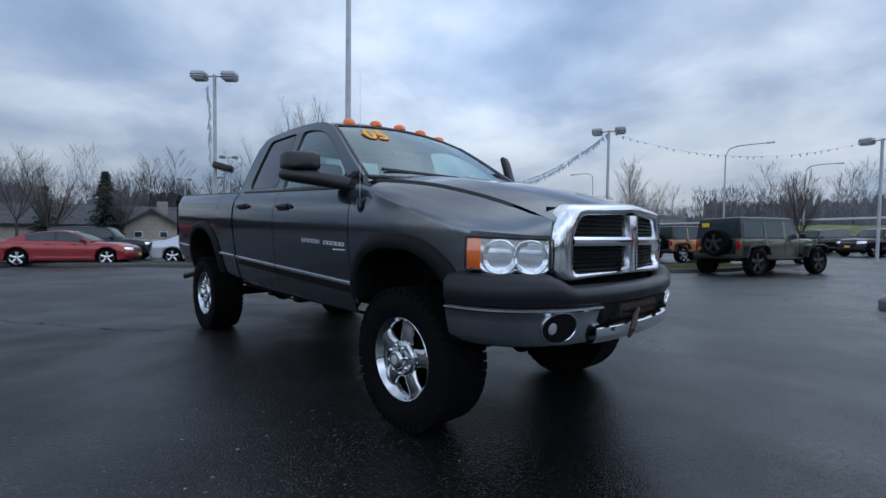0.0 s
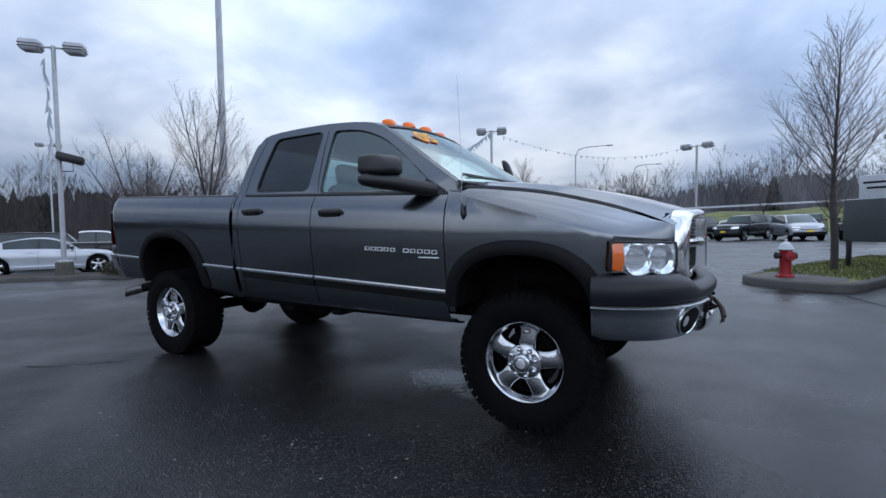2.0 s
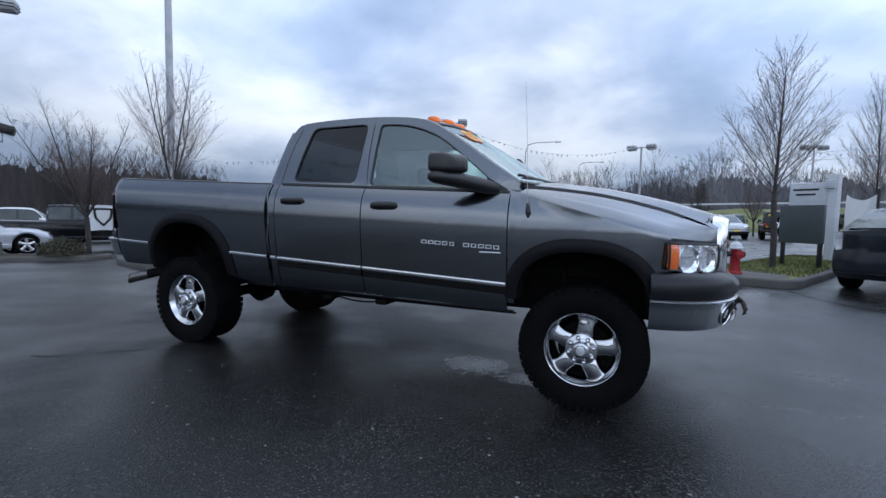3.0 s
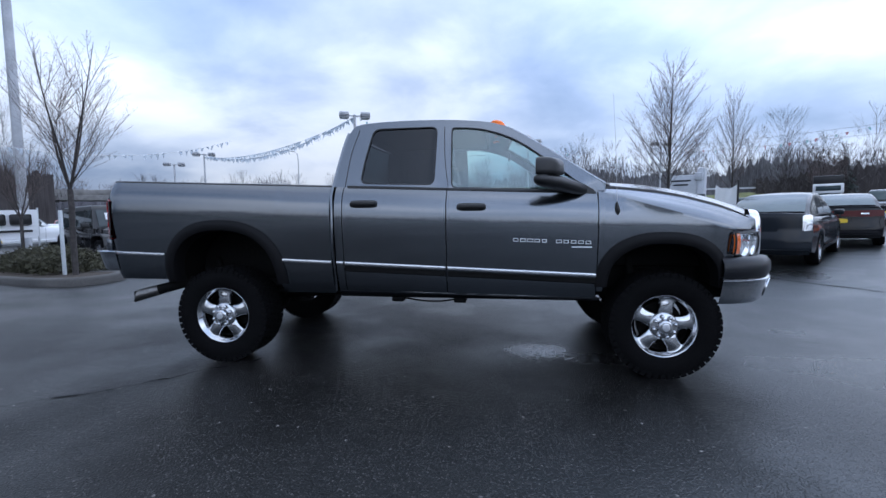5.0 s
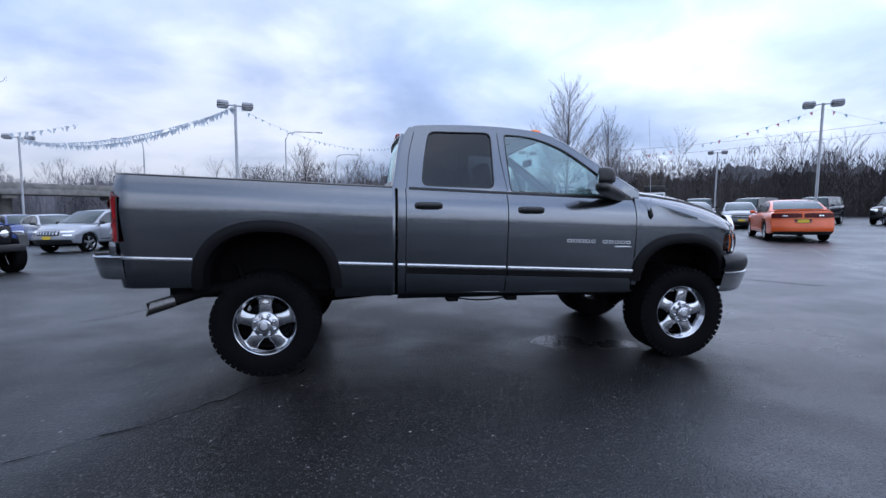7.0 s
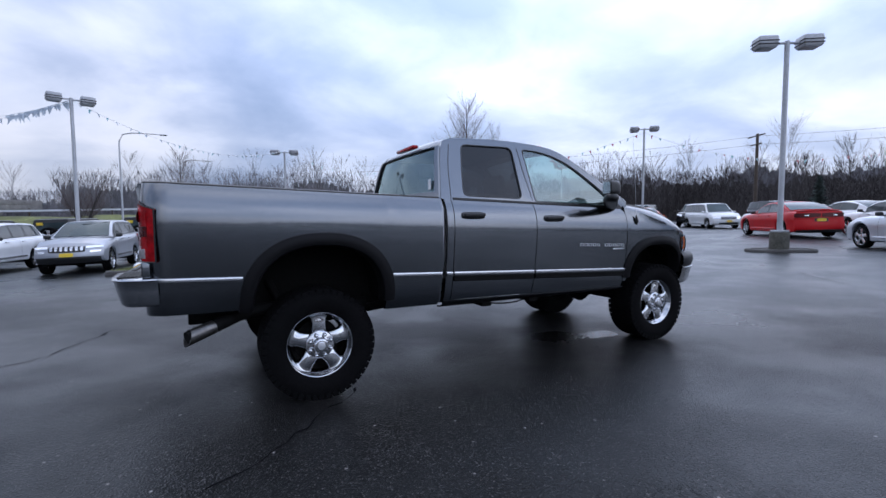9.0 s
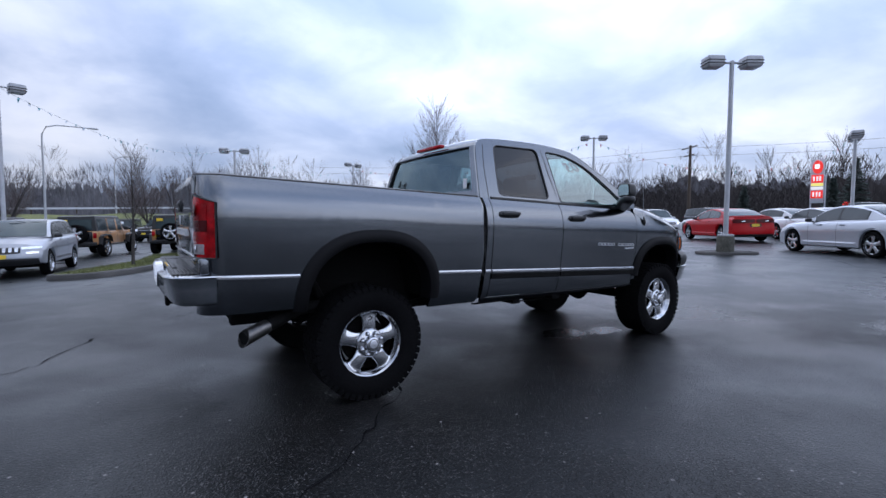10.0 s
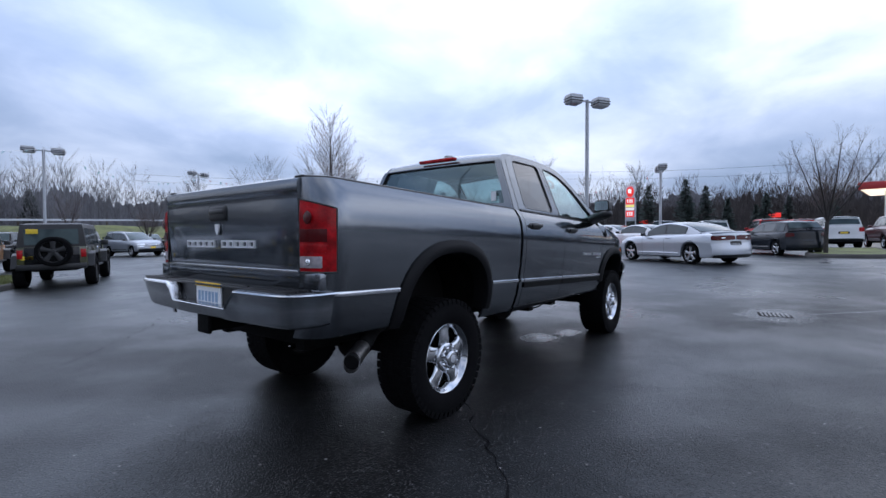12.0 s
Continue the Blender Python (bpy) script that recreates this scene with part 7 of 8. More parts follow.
def lamp_post(x, y, h, heading, base=True, label="tall grey steel lamp post with two box lamp heads", w=1.75, r=0.075, z0=None):
    ob = thing("street_lamp", label, "street lamp", "lamp posts")
    z0 = ground_z(x, y) if z0 is None else z0
    ob.matrix_basis = pose(x, y, z0, 0, 0, heading)
    zb = 0.0
    if base:
        bm = BM()
        turned_z(bm, [(0.0, 0.0), (0.25, 0.0), (0.25, 0.55), (0.23, 0.58), (0.0, 0.58)], 20)
        part("concrete_base", bm, POST_BASE, ob, "round mossy concrete base")
        zb = 0.58
        bm = BM()
        box(bm, (0, 0, zb + 0.03), (0.34, 0.34, 0.06), 0.01)
        part("base_plate", bm, STEEL, ob)
    bm = BM()
    tube(bm, [(0, 0, zb), (0, 0, h - 0.05)], [r, r * 0.86], 12)
    part("pole", bm, STEEL, ob)
    bm = BM()
    tube(bm, [(-w * 0.3, 0, h - 0.12), (0, 0, h - 0.10), (w * 0.3, 0, h - 0.12)], 0.035, 8)
    part("arm", bm, STEEL, ob)
    for s in (-1, 1):
        bm = BM()
        rows = []
        for z, e in ((h - 0.26, 0.84), (h - 0.22, 0.96), (h - 0.02, 1.0), (h + 0.05, 0.96), (h + 0.07, 0.86)):
            rows.append([(s * w * 0.345 + a * e, b * e, z) for a, b in rounded([(-w * 0.155, -0.22), (w * 0.155, -0.22), (w * 0.155, 0.22), (-w * 0.155, 0.22)], 0.05, 3)])
        vs = sheet(bm, rows, closed=True)
        bm.faces.new(vs[-1])
        head = part("lamp_head", bm, STEEL, ob, "box-shaped lamp head")
        bm = BM()
        box(bm, (s * w * 0.345, 0, h - 0.262), (w * 0.24, 0.34, 0.02), 0.004)
        part("lens", bm, LAMP_FACE, head)
        for z in (h - 0.165, h - 0.075):
            bm = BM()
            box(bm, (s * w * 0.345, 0, z), (w * 0.318, 0.452, 0.032), 0.006)
            part("louver", bm, BLACK, head, "dark louver band")
    return ob


lampA = lamp_post(-14.2, 3.55, 7.75, 47)
lamp_post(4.0, 29.0, 6.15, -20, base=False, w=1.8)
lamp_post(-5.6, 19.6, 6.75, 20, w=1.6)
lamp_post(14.3, 3.3, 6.12, -32)
lamp_post(25.3, 3.1, 4.75, 20, base=False, w=1.5)
lamp_post(24.9, 16.9, 6.75, -40, base=False)
lamp_post(33.0, 34.0, 6.3, -40, base=False, w=1.6)
lamp_post(-23.6, 32.7, 7.0, 25, base=False)
lamp_post(-27.5, 34.0, 6.4, 25, base=False, w=1.7)
lamp_post(15.1, 35.8, 6.4, 20, base=False)
lamp_post(-43.9, 14.0, 9.5, 60, base=False)
lamp_post(-60, 14.0, 8.5, 60, base=False)
# flood lamp on the nearest post of the planter strip
fl = thing("flood_lamp", "dark square flood lamp on a bracket of a post", "lamp")
fl.matrix_basis = pose(-14.2, 3.55, ground_z(-14.2, 3.55), 0, 0, 62)
bm = BM()
box(bm, (0.30, 0, 4.05), (0.74, 0.52, 0.26), 0.05, m=Matrix.Rotation(radians(14), 4, "Y"))
part("housing", bm, BLACK, fl)
bm = BM()
tube(bm, [(0.07, 0, 3.62), (0.36, 0, 3.62), (0.36, 0, 3.95)], 0.02, 6)
part("bracket", bm, BLACK, fl)
# tall plain mast
mast = thing("flag_mast", "very tall plain grey steel mast beyond the bushes", "mast")
mast.location = (-15.8, 10.7, ground_z(-15.8, 10.7))
bm = BM()
tube(bm, [(0, 0, 0), (0, 0, 9), (0, 0, 24)], [0.17, 0.15, 0.09], 14)
part("shaft", bm, STEEL, mast)
bm = BM()
turned_z(bm, [(0.30, 0.0), (0.30, 0.12), (0.19, 0.2)], 16)
part("collar", bm, STEEL, mast)


def road_lamp(x, y, h, heading, reach=2.6):
    ob = thing("road_lamp", "thin grey road lamp with one curved arm", "street lamp", "road lamps")
    ob.matrix_basis = pose(x, y, ground_z(x, y), 0, 0, heading)
    bm = BM()
    tube(bm, curve([(0, 0, 0), (0, 0, h * 0.5), (0, 0, h - 0.9), (0.25, 0, h - 0.25), (0.9, 0, h), (reach, 0, h + 0.02)], 18), [0.11 - 0.004 * i for i in range(18)], 8)
    part("pole", bm, STEEL, ob)
    bm = BM()
    box(bm, (reach + 0.25, 0, h), (0.65, 0.24, 0.12), 0.04)
    part("lamp_head", bm, STEEL, ob)
    return ob


road_lamp(-8.2, 49.0, 10.2, 0, 3.4)
road_lamp(-24.0, 52.0, 9.6, 180)
road_lamp(-3.5, 60.0, 9.0, 0)

# ---- planting, posts and the utility pole ----
post = thing("white_post", "thin pale grey marker post in the mulch bed", "post")
post.location = (-6.39, 3.53, raised(-6.39, 3.53))
bm = BM()
box(bm, (0, 0, 0.64), (0.055, 0.055, 1.30), 0.01)
part("stake", bm, LAMP_FACE, post)
bb = thing("white_signboard", "white cloth banner with dark plain shapes on posts", "sign")
bb.matrix_basis = pose(-13.95, 7.8, ground_z(-13.95, 7.8), 0, 0, 72)
bm = BM()
rows = []
for u in np.linspace(-1.48, 1.48, 19):
    rows.append([(u, 0.03 * math.sin(2.3 * u + 2 * v), 1.84 - 0.03 * math.cos(u) - 0.93 * v + 0.02 * math.sin(5 * u) * v) for v in np.linspace(0, 1, 7)])
sheet(bm, rows)
solid(bm, 0.005)
part("panel", bm, WHITE, bb)
for x, w in ((-0.30, 0.46), (0.34, 0.52), (1.00, 0.56)):
    bm = BM()
    box(bm, (x, -0.045, 1.50), (w, 0.02, 0.36), 0.05)
    part("dark_block", bm, BLACK, bb)
bm = BM()
box(bm, (0.35, -0.045, 1.12), (1.9, 0.02, 0.07), 0.01)
part("dark_bar", bm, BLACK, bb)
bm = BM()
plate_with_holes(bm, rounded([(-1.36, 1.72), (-0.74, 1.72), (-0.78, 1.34), (-1.05, 1.02), (-1.32, 1.34)], 0.08), [rounded([(-1.28, 1.65), (-0.82, 1.65), (-0.86, 1.36), (-1.05, 1.13), (-1.24, 1.36)], 0.06)], lambda u, v: (u, -0.040, v))
part("shield", bm, BLACK, bb)
for x in (-1.5, 1.5):
    bm = BM()
    tube(bm, [(x, 0.04, 0), (x, 0.04, 1.9)], 0.03, 8)
    part("leg", bm, STEEL, bb)
WOOD = material("weathered_pole_wood", (0.085, 0.065, 0.05), rough=0.9, grain=0.3, grain_scale=10, bump=0.3)
up_ = thing("utility_pole", "dark wooden utility pole with two cross arms", "utility pole")
up_.matrix_basis = pose(50.5, 24.0, ground_z(50.5, 24.0), 0, 0, 60) @ Matrix.Diagonal((1, 1, 0.79, 1))
bm = BM()
tube(bm, [(0, 0, 0), (0, 0, 11.6)], [0.20, 0.13], 10)
part("pole", bm, WOOD, up_)
for z, w in ((11.3, 2.8), (10.2, 1.8)):
    bm = BM()
    box(bm, (0, 0.12, z), (w, 0.12, 0.14), 0.01)
    part("cross_arm", bm, WOOD, up_)
wires = thing("overhead_wires", "thin dark overhead wires strung across the distance", "cable")
for k, (x0, y0, x1, y1, z) in enumerate(((20, 66, 50.5, 24.0, 8.95), (50.5, 24.0, 62, -20, 8.95), (20, 66, 50.5, 24.0, 8.1), (50.5, 24.0, 62, -20, 8.1))):
    bm = BM()
    tube(bm, [(x0 + (x1 - x0) * u, y0 + (y1 - y0) * u, z + 0.8 - 4 * 0.9 * u * (1 - u)) for u in np.linspace(0, 1, 12)], 0.012, 4)
    part("wire", bm, BLACK, wires)

# ---- pennant strings ----
def thin_film(name, color):
    """Thin foil that light shines through."""
    m = material(name, color, rough=0.5, grain=0.1)
    t = m.node_tree
    tr, mx = t.nodes.new("ShaderNodeBsdfTranslucent"), t.nodes.new("ShaderNodeMixShader")
    tr.inputs[0].default_value = (*color, 1)
    mx.inputs[0].default_value = 0.55
    t.links.new(t.nodes["Principled BSDF"].outputs[0], mx.inputs[1])
    t.links.new(tr.outputs[0], mx.inputs[2])
    t.links.new(mx.outputs[0], t.nodes["Material Output"].inputs[0])
    return m


PENNANT = [thin_film("pale_foil_pennant", (0.62, 0.68, 0.74)), thin_film("red_pennant", (0.55, 0.22, 0.24)), thin_film("teal_pennant", (0.32, 0.55, 0.60))]


def pennants(a, b, sag, seed, colours=(0,), size=0.16, step=0.30):
    ob = thing("pennant_string", "sagging string of small pennant flags between lamp posts", "pennants", "pennant strings")
    a, b = Vector(a), Vector(b)
    n = int((b - a).length / step)
    rng = random.Random(seed)
    pts = [a.lerp(b, i / n) - Vector((0, 0, 4 * sag * (i / n) * (1 - i / n))) for i in range(n + 1)]
    bm = BM()
    tube(bm, pts[:: max(1, n // 24)] + [pts[-1]], 0.008, 4)
    part("string", bm, WHITE, ob)
    d = (b - a).normalized()
    side = d.cross(Vector((0, 0, 1))).normalized()
    for c in colours:
        bm = BM()
        for i, p in enumerate(pts[1:-1]):
            if i % len(colours) != colours.index(c):
                continue
            if rng.random() < 0.18:
                continue
            w, l, sw = size * rng.uniform(0.4, 0.6), size * rng.uniform(0.9, 1.7), rng.uniform(-0.8, 0.8)
            q = p + Vector((0, 0, -l)) + side * sw * size + d * rng.uniform(-0.5, 0.5) * size
            m = (p + q) / 2 + side * rng.uniform(-0.05, 0.05)
            v = [bm.verts.new(x) for x in (p - d * w, p + d * w, m + d * w * 0.6, q, m - d * w * 0.6)]
            bm.faces.new(v)
        o = part("pennant", bm, PENNANT[c], ob, flat=True)
        o["kind"] = "stuff"
    return ob


TOP_A, TOP_C, TOP_B = (-14.4, 3.25, 6.8), (-5.6, 19.6, 6.3), (4.0, 29.0, 6.1)
TOP_E, TOP_H, TOP_L, TOP_N = (-23.6, 32.7, 6.2), (24.9, 16.9, 6.9), (25.3, 3.1, 5.2), (15.1, 35.8, 6.2)
pennants(TOP_C, TOP_E, 1.15, 1, (0,), 0.24, 0.13)
pennants((-5.6, 19.6, 6.2), (-23.6, 32.7, 6.0), 0.75, 11, (0,), 0.22, 0.16)
pennants(TOP_C, (-5.9, 19.4, 6.0), 0.1, 9, (0,))
pennants(TOP_C, TOP_B, 1.1, 2, (0, 2), 0.11, 0.36)
pennants((-14.42, 3.38, 6.9), (-14.36, 3.42, 3.9), 0.0, 3, (0,), 0.24, 0.035)
pennants((-14.0, 3.9, 4.0), (-10.5, 16.0, 4.6), 1.0, 4, (0,), 0.14, 0.26)
pennants(TOP_B, TOP_N, 1.0, 5, (2, 0), 0.14, 0.5)
pennants(TOP_H, TOP_N, 1.3, 6, (1, 2, 0), 0.15, 0.5)
pennants(TOP_H, (36, 10, 5.2), 0.9, 7, (1, 2, 0), 0.15, 0.5)
pennants(TOP_L, (36, 10, 5.2), 0.5, 8, (1, 2, 0), 0.16, 0.5)


# ---- trees ----
class Mesh:
    """Collects tapered stems and blades as plain lists."""

    def __init__(self):
        self.v, self.f = [], []

    def stem(self, p, q, r0, r1, n):
        a, b = ring_frame(q - p)
        k0 = len(self.v)
        for c, r in ((p, r0), (q, r1)):
            for k in range(n):
                t = 2 * math.pi * k / n
                self.v.append(tuple(c + r * (math.cos(t) * a + math.sin(t) * b)))
        for k in range(n):
            self.f.append((k0 + k, k0 + (k + 1) % n, k0 + n + (k + 1) % n, k0 + n + k))

    def blade(self, p, q, w):
        k0 = len(self.v)
        self.v += [tuple(p - w), tuple(p + w), tuple(q)]
        self.f.append((k0, k0 + 1, k0 + 2))

    def done(self, name, mat, parent=None, smooth=False):
        me = bpy.data.meshes.new(name)
        me.from_pydata(self.v, [], self.f)
        me.materials.append(mat)
        if smooth:
            me.shade_smooth()
        ob = new(name, me)
        ob.parent = parent
        return ob


def bare_tree(seed, height, fork, trunk_r, crown=1.5, leaders=1, lean=0.30, limbs=26, label="leafless tree with many fine upswept grey-brown branches"):
    """A trunk with one or more leaders, limbs sweeping up from them, and two orders of fine straight twigs."""
    rng = random.Random(seed)
    ob = thing("bare_tree", label, "tree", "bare trees")
    wood, twigs = Mesh(), Mesh()

    def run(p, d, length, r0, r1, steps, bend, rise, level):
        """A bent tapering stem; gives its points, directions and radii."""
        out = [(p, d, r0)]
        for i in range(steps):
            d = (d + Vector((rng.uniform(-1, 1), rng.uniform(-1, 1), rng.uniform(-1, 1))) * bend + Vector((0, 0, rise))).normalized()
            q = out[-1][0] + d * length / steps
            r = r0 + (r1 - r0) * (i + 1) / steps
            (wood if level < 2 else twigs).stem(out[-1][0], q, out[-1][2], r, 8 if level == 0 else (5 if level == 1 else 3))
            out.append((q, d, r))
        return out

    def along(pts, u):
        k = min(int(u * (len(pts) - 1)), len(pts) - 2)
        h = u * (len(pts) - 1) - k
        return pts[k][0].lerp(pts[k + 1][0], h), pts[k + 1][1], pts[k][2] + (pts[k + 1][2] - pts[k][2]) * h

    def twig_out(pts, spacing, length, r, level):
        ln = (pts[-1][0] - pts[0][0]).length
        n = max(2, int(ln / spacing))
        for k in range(n):
            u = 0.18 + 0.80 * (k + rng.random() * 0.7) / n
            p, d, rr = along(pts, u)
            a, b = ring_frame(d)
            t = (k % 2) * math.pi + rng.uniform(-0.9, 0.9)
            nd = (d * 0.80 + (math.cos(t) * a + math.sin(t) * b) * rng.uniform(0.45, 0.75) + Vector((0, 0, 0.16))).normalized()
            tl_ = length * (1.15 - 0.75 * u) * rng.uniform(0.6, 1.15)
            q = run(p, nd, tl_, min(r, rr * 0.7), 0.0011, 3, 0.12, 0.04, level)
            if level == 2:
                twig_out(q, 0.10, tl_ * 0.42, 0.0020, 3)

    trunk = run(Vector((0, 0, -0.05)), Vector((0, 0, 1)), fork + 0.05, trunk_r * 1.2, trunk_r * 0.9, 5, 0.03, 0.1, 0)
    top = trunk[-1][0]
    for m in range(leaders):
        t = 2 * math.pi * m / leaders + rng.uniform(-0.4, 0.4)
        tilt = 0.0 if leaders == 1 else lean * rng.uniform(0.75, 1.2)
        d = Vector((math.cos(t) * tilt, math.sin(t) * tilt, 1)).normalized()
        lead = run(top, d, (height - fork) * (1.0 if leaders == 1 else rng.uniform(0.85, 1.05)), trunk_r * (0.70 if leaders == 1 else 0.48), 0.003, 12, 0.035, 0.05, 0)
        n = limbs // leaders
        for k in range(n):
            u = 0.02 + 0.92 * (k / n) ** 1.05
            p, dd, rr = along(lead, u)
            a = k * 2.4 + rng.uniform(-0.5, 0.5)
            flare = 1.0 if leaders == 1 else 0.75
            out = rng.uniform(0.75, 1.05) * flare
            nd = (Vector((math.cos(a) * out, math.sin(a) * out, 0.85 + 0.40 * u)) + dd * 0.25).normalized()
            ln = (0.35 + (height - fork) * 0.46 * (1 - u) ** 0.65) * rng.uniform(0.75, 1.15)
            limb = run(p, nd, ln, min(max(rr * 0.30, 0.005), 0.012), 0.0020, 7, 0.09, 0.05, 1)
            twig_out(limb, 0.085, ln * 0.42, 0.0034, 2)
    # fit the grown tree to its height and crown width
    pts3 = np.array(wood.v + twigs.v)
    kz = height / pts3[:, 2].max()
    kr = crown / np.percentile(np.hypot(pts3[:, 0], pts3[:, 1]), 97)
    for m in (wood, twigs):
        m.v = [(x * (1 + (kr - 1) * min(1, max(z, 0) / 1.5)), y * (1 + (kr - 1) * min(1, max(z, 0) / 1.5)), z * kz) for x, y, z in m.v]
    wood.done("trunk", BARK, ob, True)
    twigs.done("crown", TWIG, ob)
    return ob


def put(ob, x, y, z, turn=0, s=1.0):
    ob.matrix_basis = Matrix.Translation((x, y, z)) @ pose(0, 0, 0, 0, 0, turn) @ Matrix.Diagonal((s, s, s, 1))
    return ob


treeA = put(bare_tree(3, 5.3, 1.7, 0.058, 1.08, limbs=62), 6.78, 8.55, raised(6.78, 8.55))
treeB = put(bare_tree(8, 4.9, 1.5, 0.052, 0.85, limbs=48), 9.5, 11.2, raised(9.5, 11.2))
treeC = put(bare_tree(14, 4.6, 1.75, 0.044, 1.05, leaders=4, lean=0.36, limbs=44), -6.02, 3.42, raised(-6.02, 3.42))
treeD = put(bare_tree(21, 5.0, 1.3, 0.07, 1.5, leaders=6, lean=0.50, limbs=66), -12.6, 5.35, raised(-12.6, 5.35))
for src, x, y, h, turn, s in ((treeC, -10.4, 6.1, 0.12, 120, 0.80), (treeA, -1.55, 13.3, 0.13, 200, 0.74), (treeD, -7.0, 27.5, 0, 70, 1.0), (treeC, 0.6, 30.0, 0, 150, 1.15), (treeD, 22.0, -3.9, 0.13, 20, 1.05), (treeD, -0.8, 40.0, 0, 210, 1.1), (treeD, 12.4, 38.5, 0, 300, 0.9), (treeC, 9.0, 46.0, 0, 10, 1.2), (treeD, -33.0, -0.5, 0, 60, 1.3), (treeC, -30.0, -2.2, 0, 100, 1.25), (treeD, -36.0, 3.6, 0, 10, 1.25), (treeD, 30.0, 40.0, 0, 40, 1.3)):
    t = copy_thing(src, Matrix())
    put(t, x, y, ground_z(x, y) + h, turn, s)


def conifer(seed, height, label="dark green fir tree with uneven drooping branches"):
    rng = random.Random(seed)
    ob = thing("fir_tree", label, "tree", "fir trees")
    wood, leaves = Mesh(), Mesh()
    wood.stem(Vector((0, 0, 0)), Vector((0, 0, height)), height * 0.018, 0.01, 7)
    z = height * 0.10
    while z < height * 0.985:
        f = 1 - z / height
        reach = height * 0.27 * f**0.85 + 0.10
        for k in range(11):
            t = rng.uniform(0, 2 * math.pi)
            ln = reach * rng.uniform(0.55, 1.12)
            d = Vector((math.cos(t), math.sin(t), rng.uniform(-0.28, 0.10)))
            p, q = Vector((0, 0, z)), Vector((0, 0, z)) + d * ln
            wood.stem(p, q, 0.02, 0.005, 3)
            side = Vector((-math.sin(t), math.cos(t), 0))
            m = max(4, int(ln * 12))
            for j in range(m):
                u = (j + rng.random()) / m
                c = p.lerp(q, u)
                for s in (-1, 1):
                    e = c + side * s * (0.16 + 0.30 * (1 - u) * ln * 0.5) * rng.uniform(0.6, 1.2) + d * 0.16 + Vector((0, 0, rng.uniform(-0.22, 0.02)))
                    leaves.blade(c, e, d * rng.uniform(0.07, 0.15) + Vector((0, 0, rng.uniform(-0.03, 0.03))))
        z += height * 0.030 * (0.6 + f)
    wood.done("trunk", BARK, ob)
    leaves.done("crown", NEEDLE, ob)
    return ob


firA = put(conifer(5, 7.5), -36, 2.7, ground_z(-36, 2.7), 0, 0.82)
firB = put(conifer(6, 10.0), 56, 7.0, ground_z(56, 7.0), 0, 0.72)
for src, x, y, turn, s in ((firB, 40, 52.5, 30, 0.62), (firA, -46, 9.9, 90, 0.74), (firA, -38, -0.6, 50, 0.66), (firB, 54.5, 10.6, 200, 0.66), (firB, 54.8, 4.8, 60, 0.62), (firA, 46.7, 5.1, 20, 0.58), (firA, 47.0, 2.0, 80, 0.56), (firA, 47.3, -0.9, 130, 0.60), (firA, 45.7, 9.7, 10, 0.57), (firB, 62, -2.4, 10, 0.52), (firA, -62, 20, 140, 0.9), (firA, 52, 19, 60, 0.6), (firB, 14, 86, 0, 0.85), (firB, 17, 88, 120, 0.9), (firA, 58, 0.4, 60, 0.55), (firA, 57, -6, 60, 0.60)):
    put(copy_thing(src, Matrix()), x, y, ground_z(x, y), turn, s)


def bush(seed, w, h, n=2600):
    rng = random.Random(seed)
    ob = thing("bush", "rounded evergreen shrub with brownish tips in mulch", "bush", "bushes")
    wood, leaves = Mesh(), Mesh()
    for k in range(26):
        t, f = rng.uniform(0, 6.28), rng.uniform(0.2, 0.9)
        wood.stem(Vector((0, 0, 0)), Vector((math.cos(t) * w * 0.5 * f, math.sin(t) * w * 0.5 * f, h * rng.uniform(0.5, 0.95))), 0.012, 0.004, 3)
    for k in range(n):
        t, u, r = rng.uniform(0, 6.28), rng.random(), rng.uniform(0.55, 1.06) ** 0.6
        e = math.acos(1 - u)
        rr = r * (0.85 + 0.2 * noise.noise(Vector((math.cos(t) * 2, math.sin(t) * 2, u * 3 + seed))))
        c = Vector((math.cos(t) * math.sin(e) * w / 2 * rr, math.sin(t) * math.sin(e) * w / 2 * rr, h * (0.06 + 0.92 * math.cos(e) * rr)))
        d = Vector((rng.uniform(-1, 1), rng.uniform(-1, 1), rng.uniform(-0.2, 1))).normalized() * 0.085
        leaves.blade(c, c + d, Vector((rng.uniform(-1, 1), rng.uniform(-1, 1), rng.uniform(-1, 1))).normalized() * 0.022)
    wood.done("stems", BARK, ob)
    leaves.done("leaves", SHRUB, ob)
    return ob


b1 = put(bush(1, 1.4, 0.66), -6.9, 4.1, raised(-6.9, 4.1, 0.12))
for x, y, s, t in ((-8.0, 4.7, 1.05, 60), (-8.9, 5.1, 0.9, 130), (-7.3, 4.9, 0.8, 200), (-12.6, 4.6, 1.0, 20), (-9.9, 5.7, 1.0, 300)):
    put(copy_thing(b1, Matrix()), x, y, raised(x, y, 0.12), t, s)

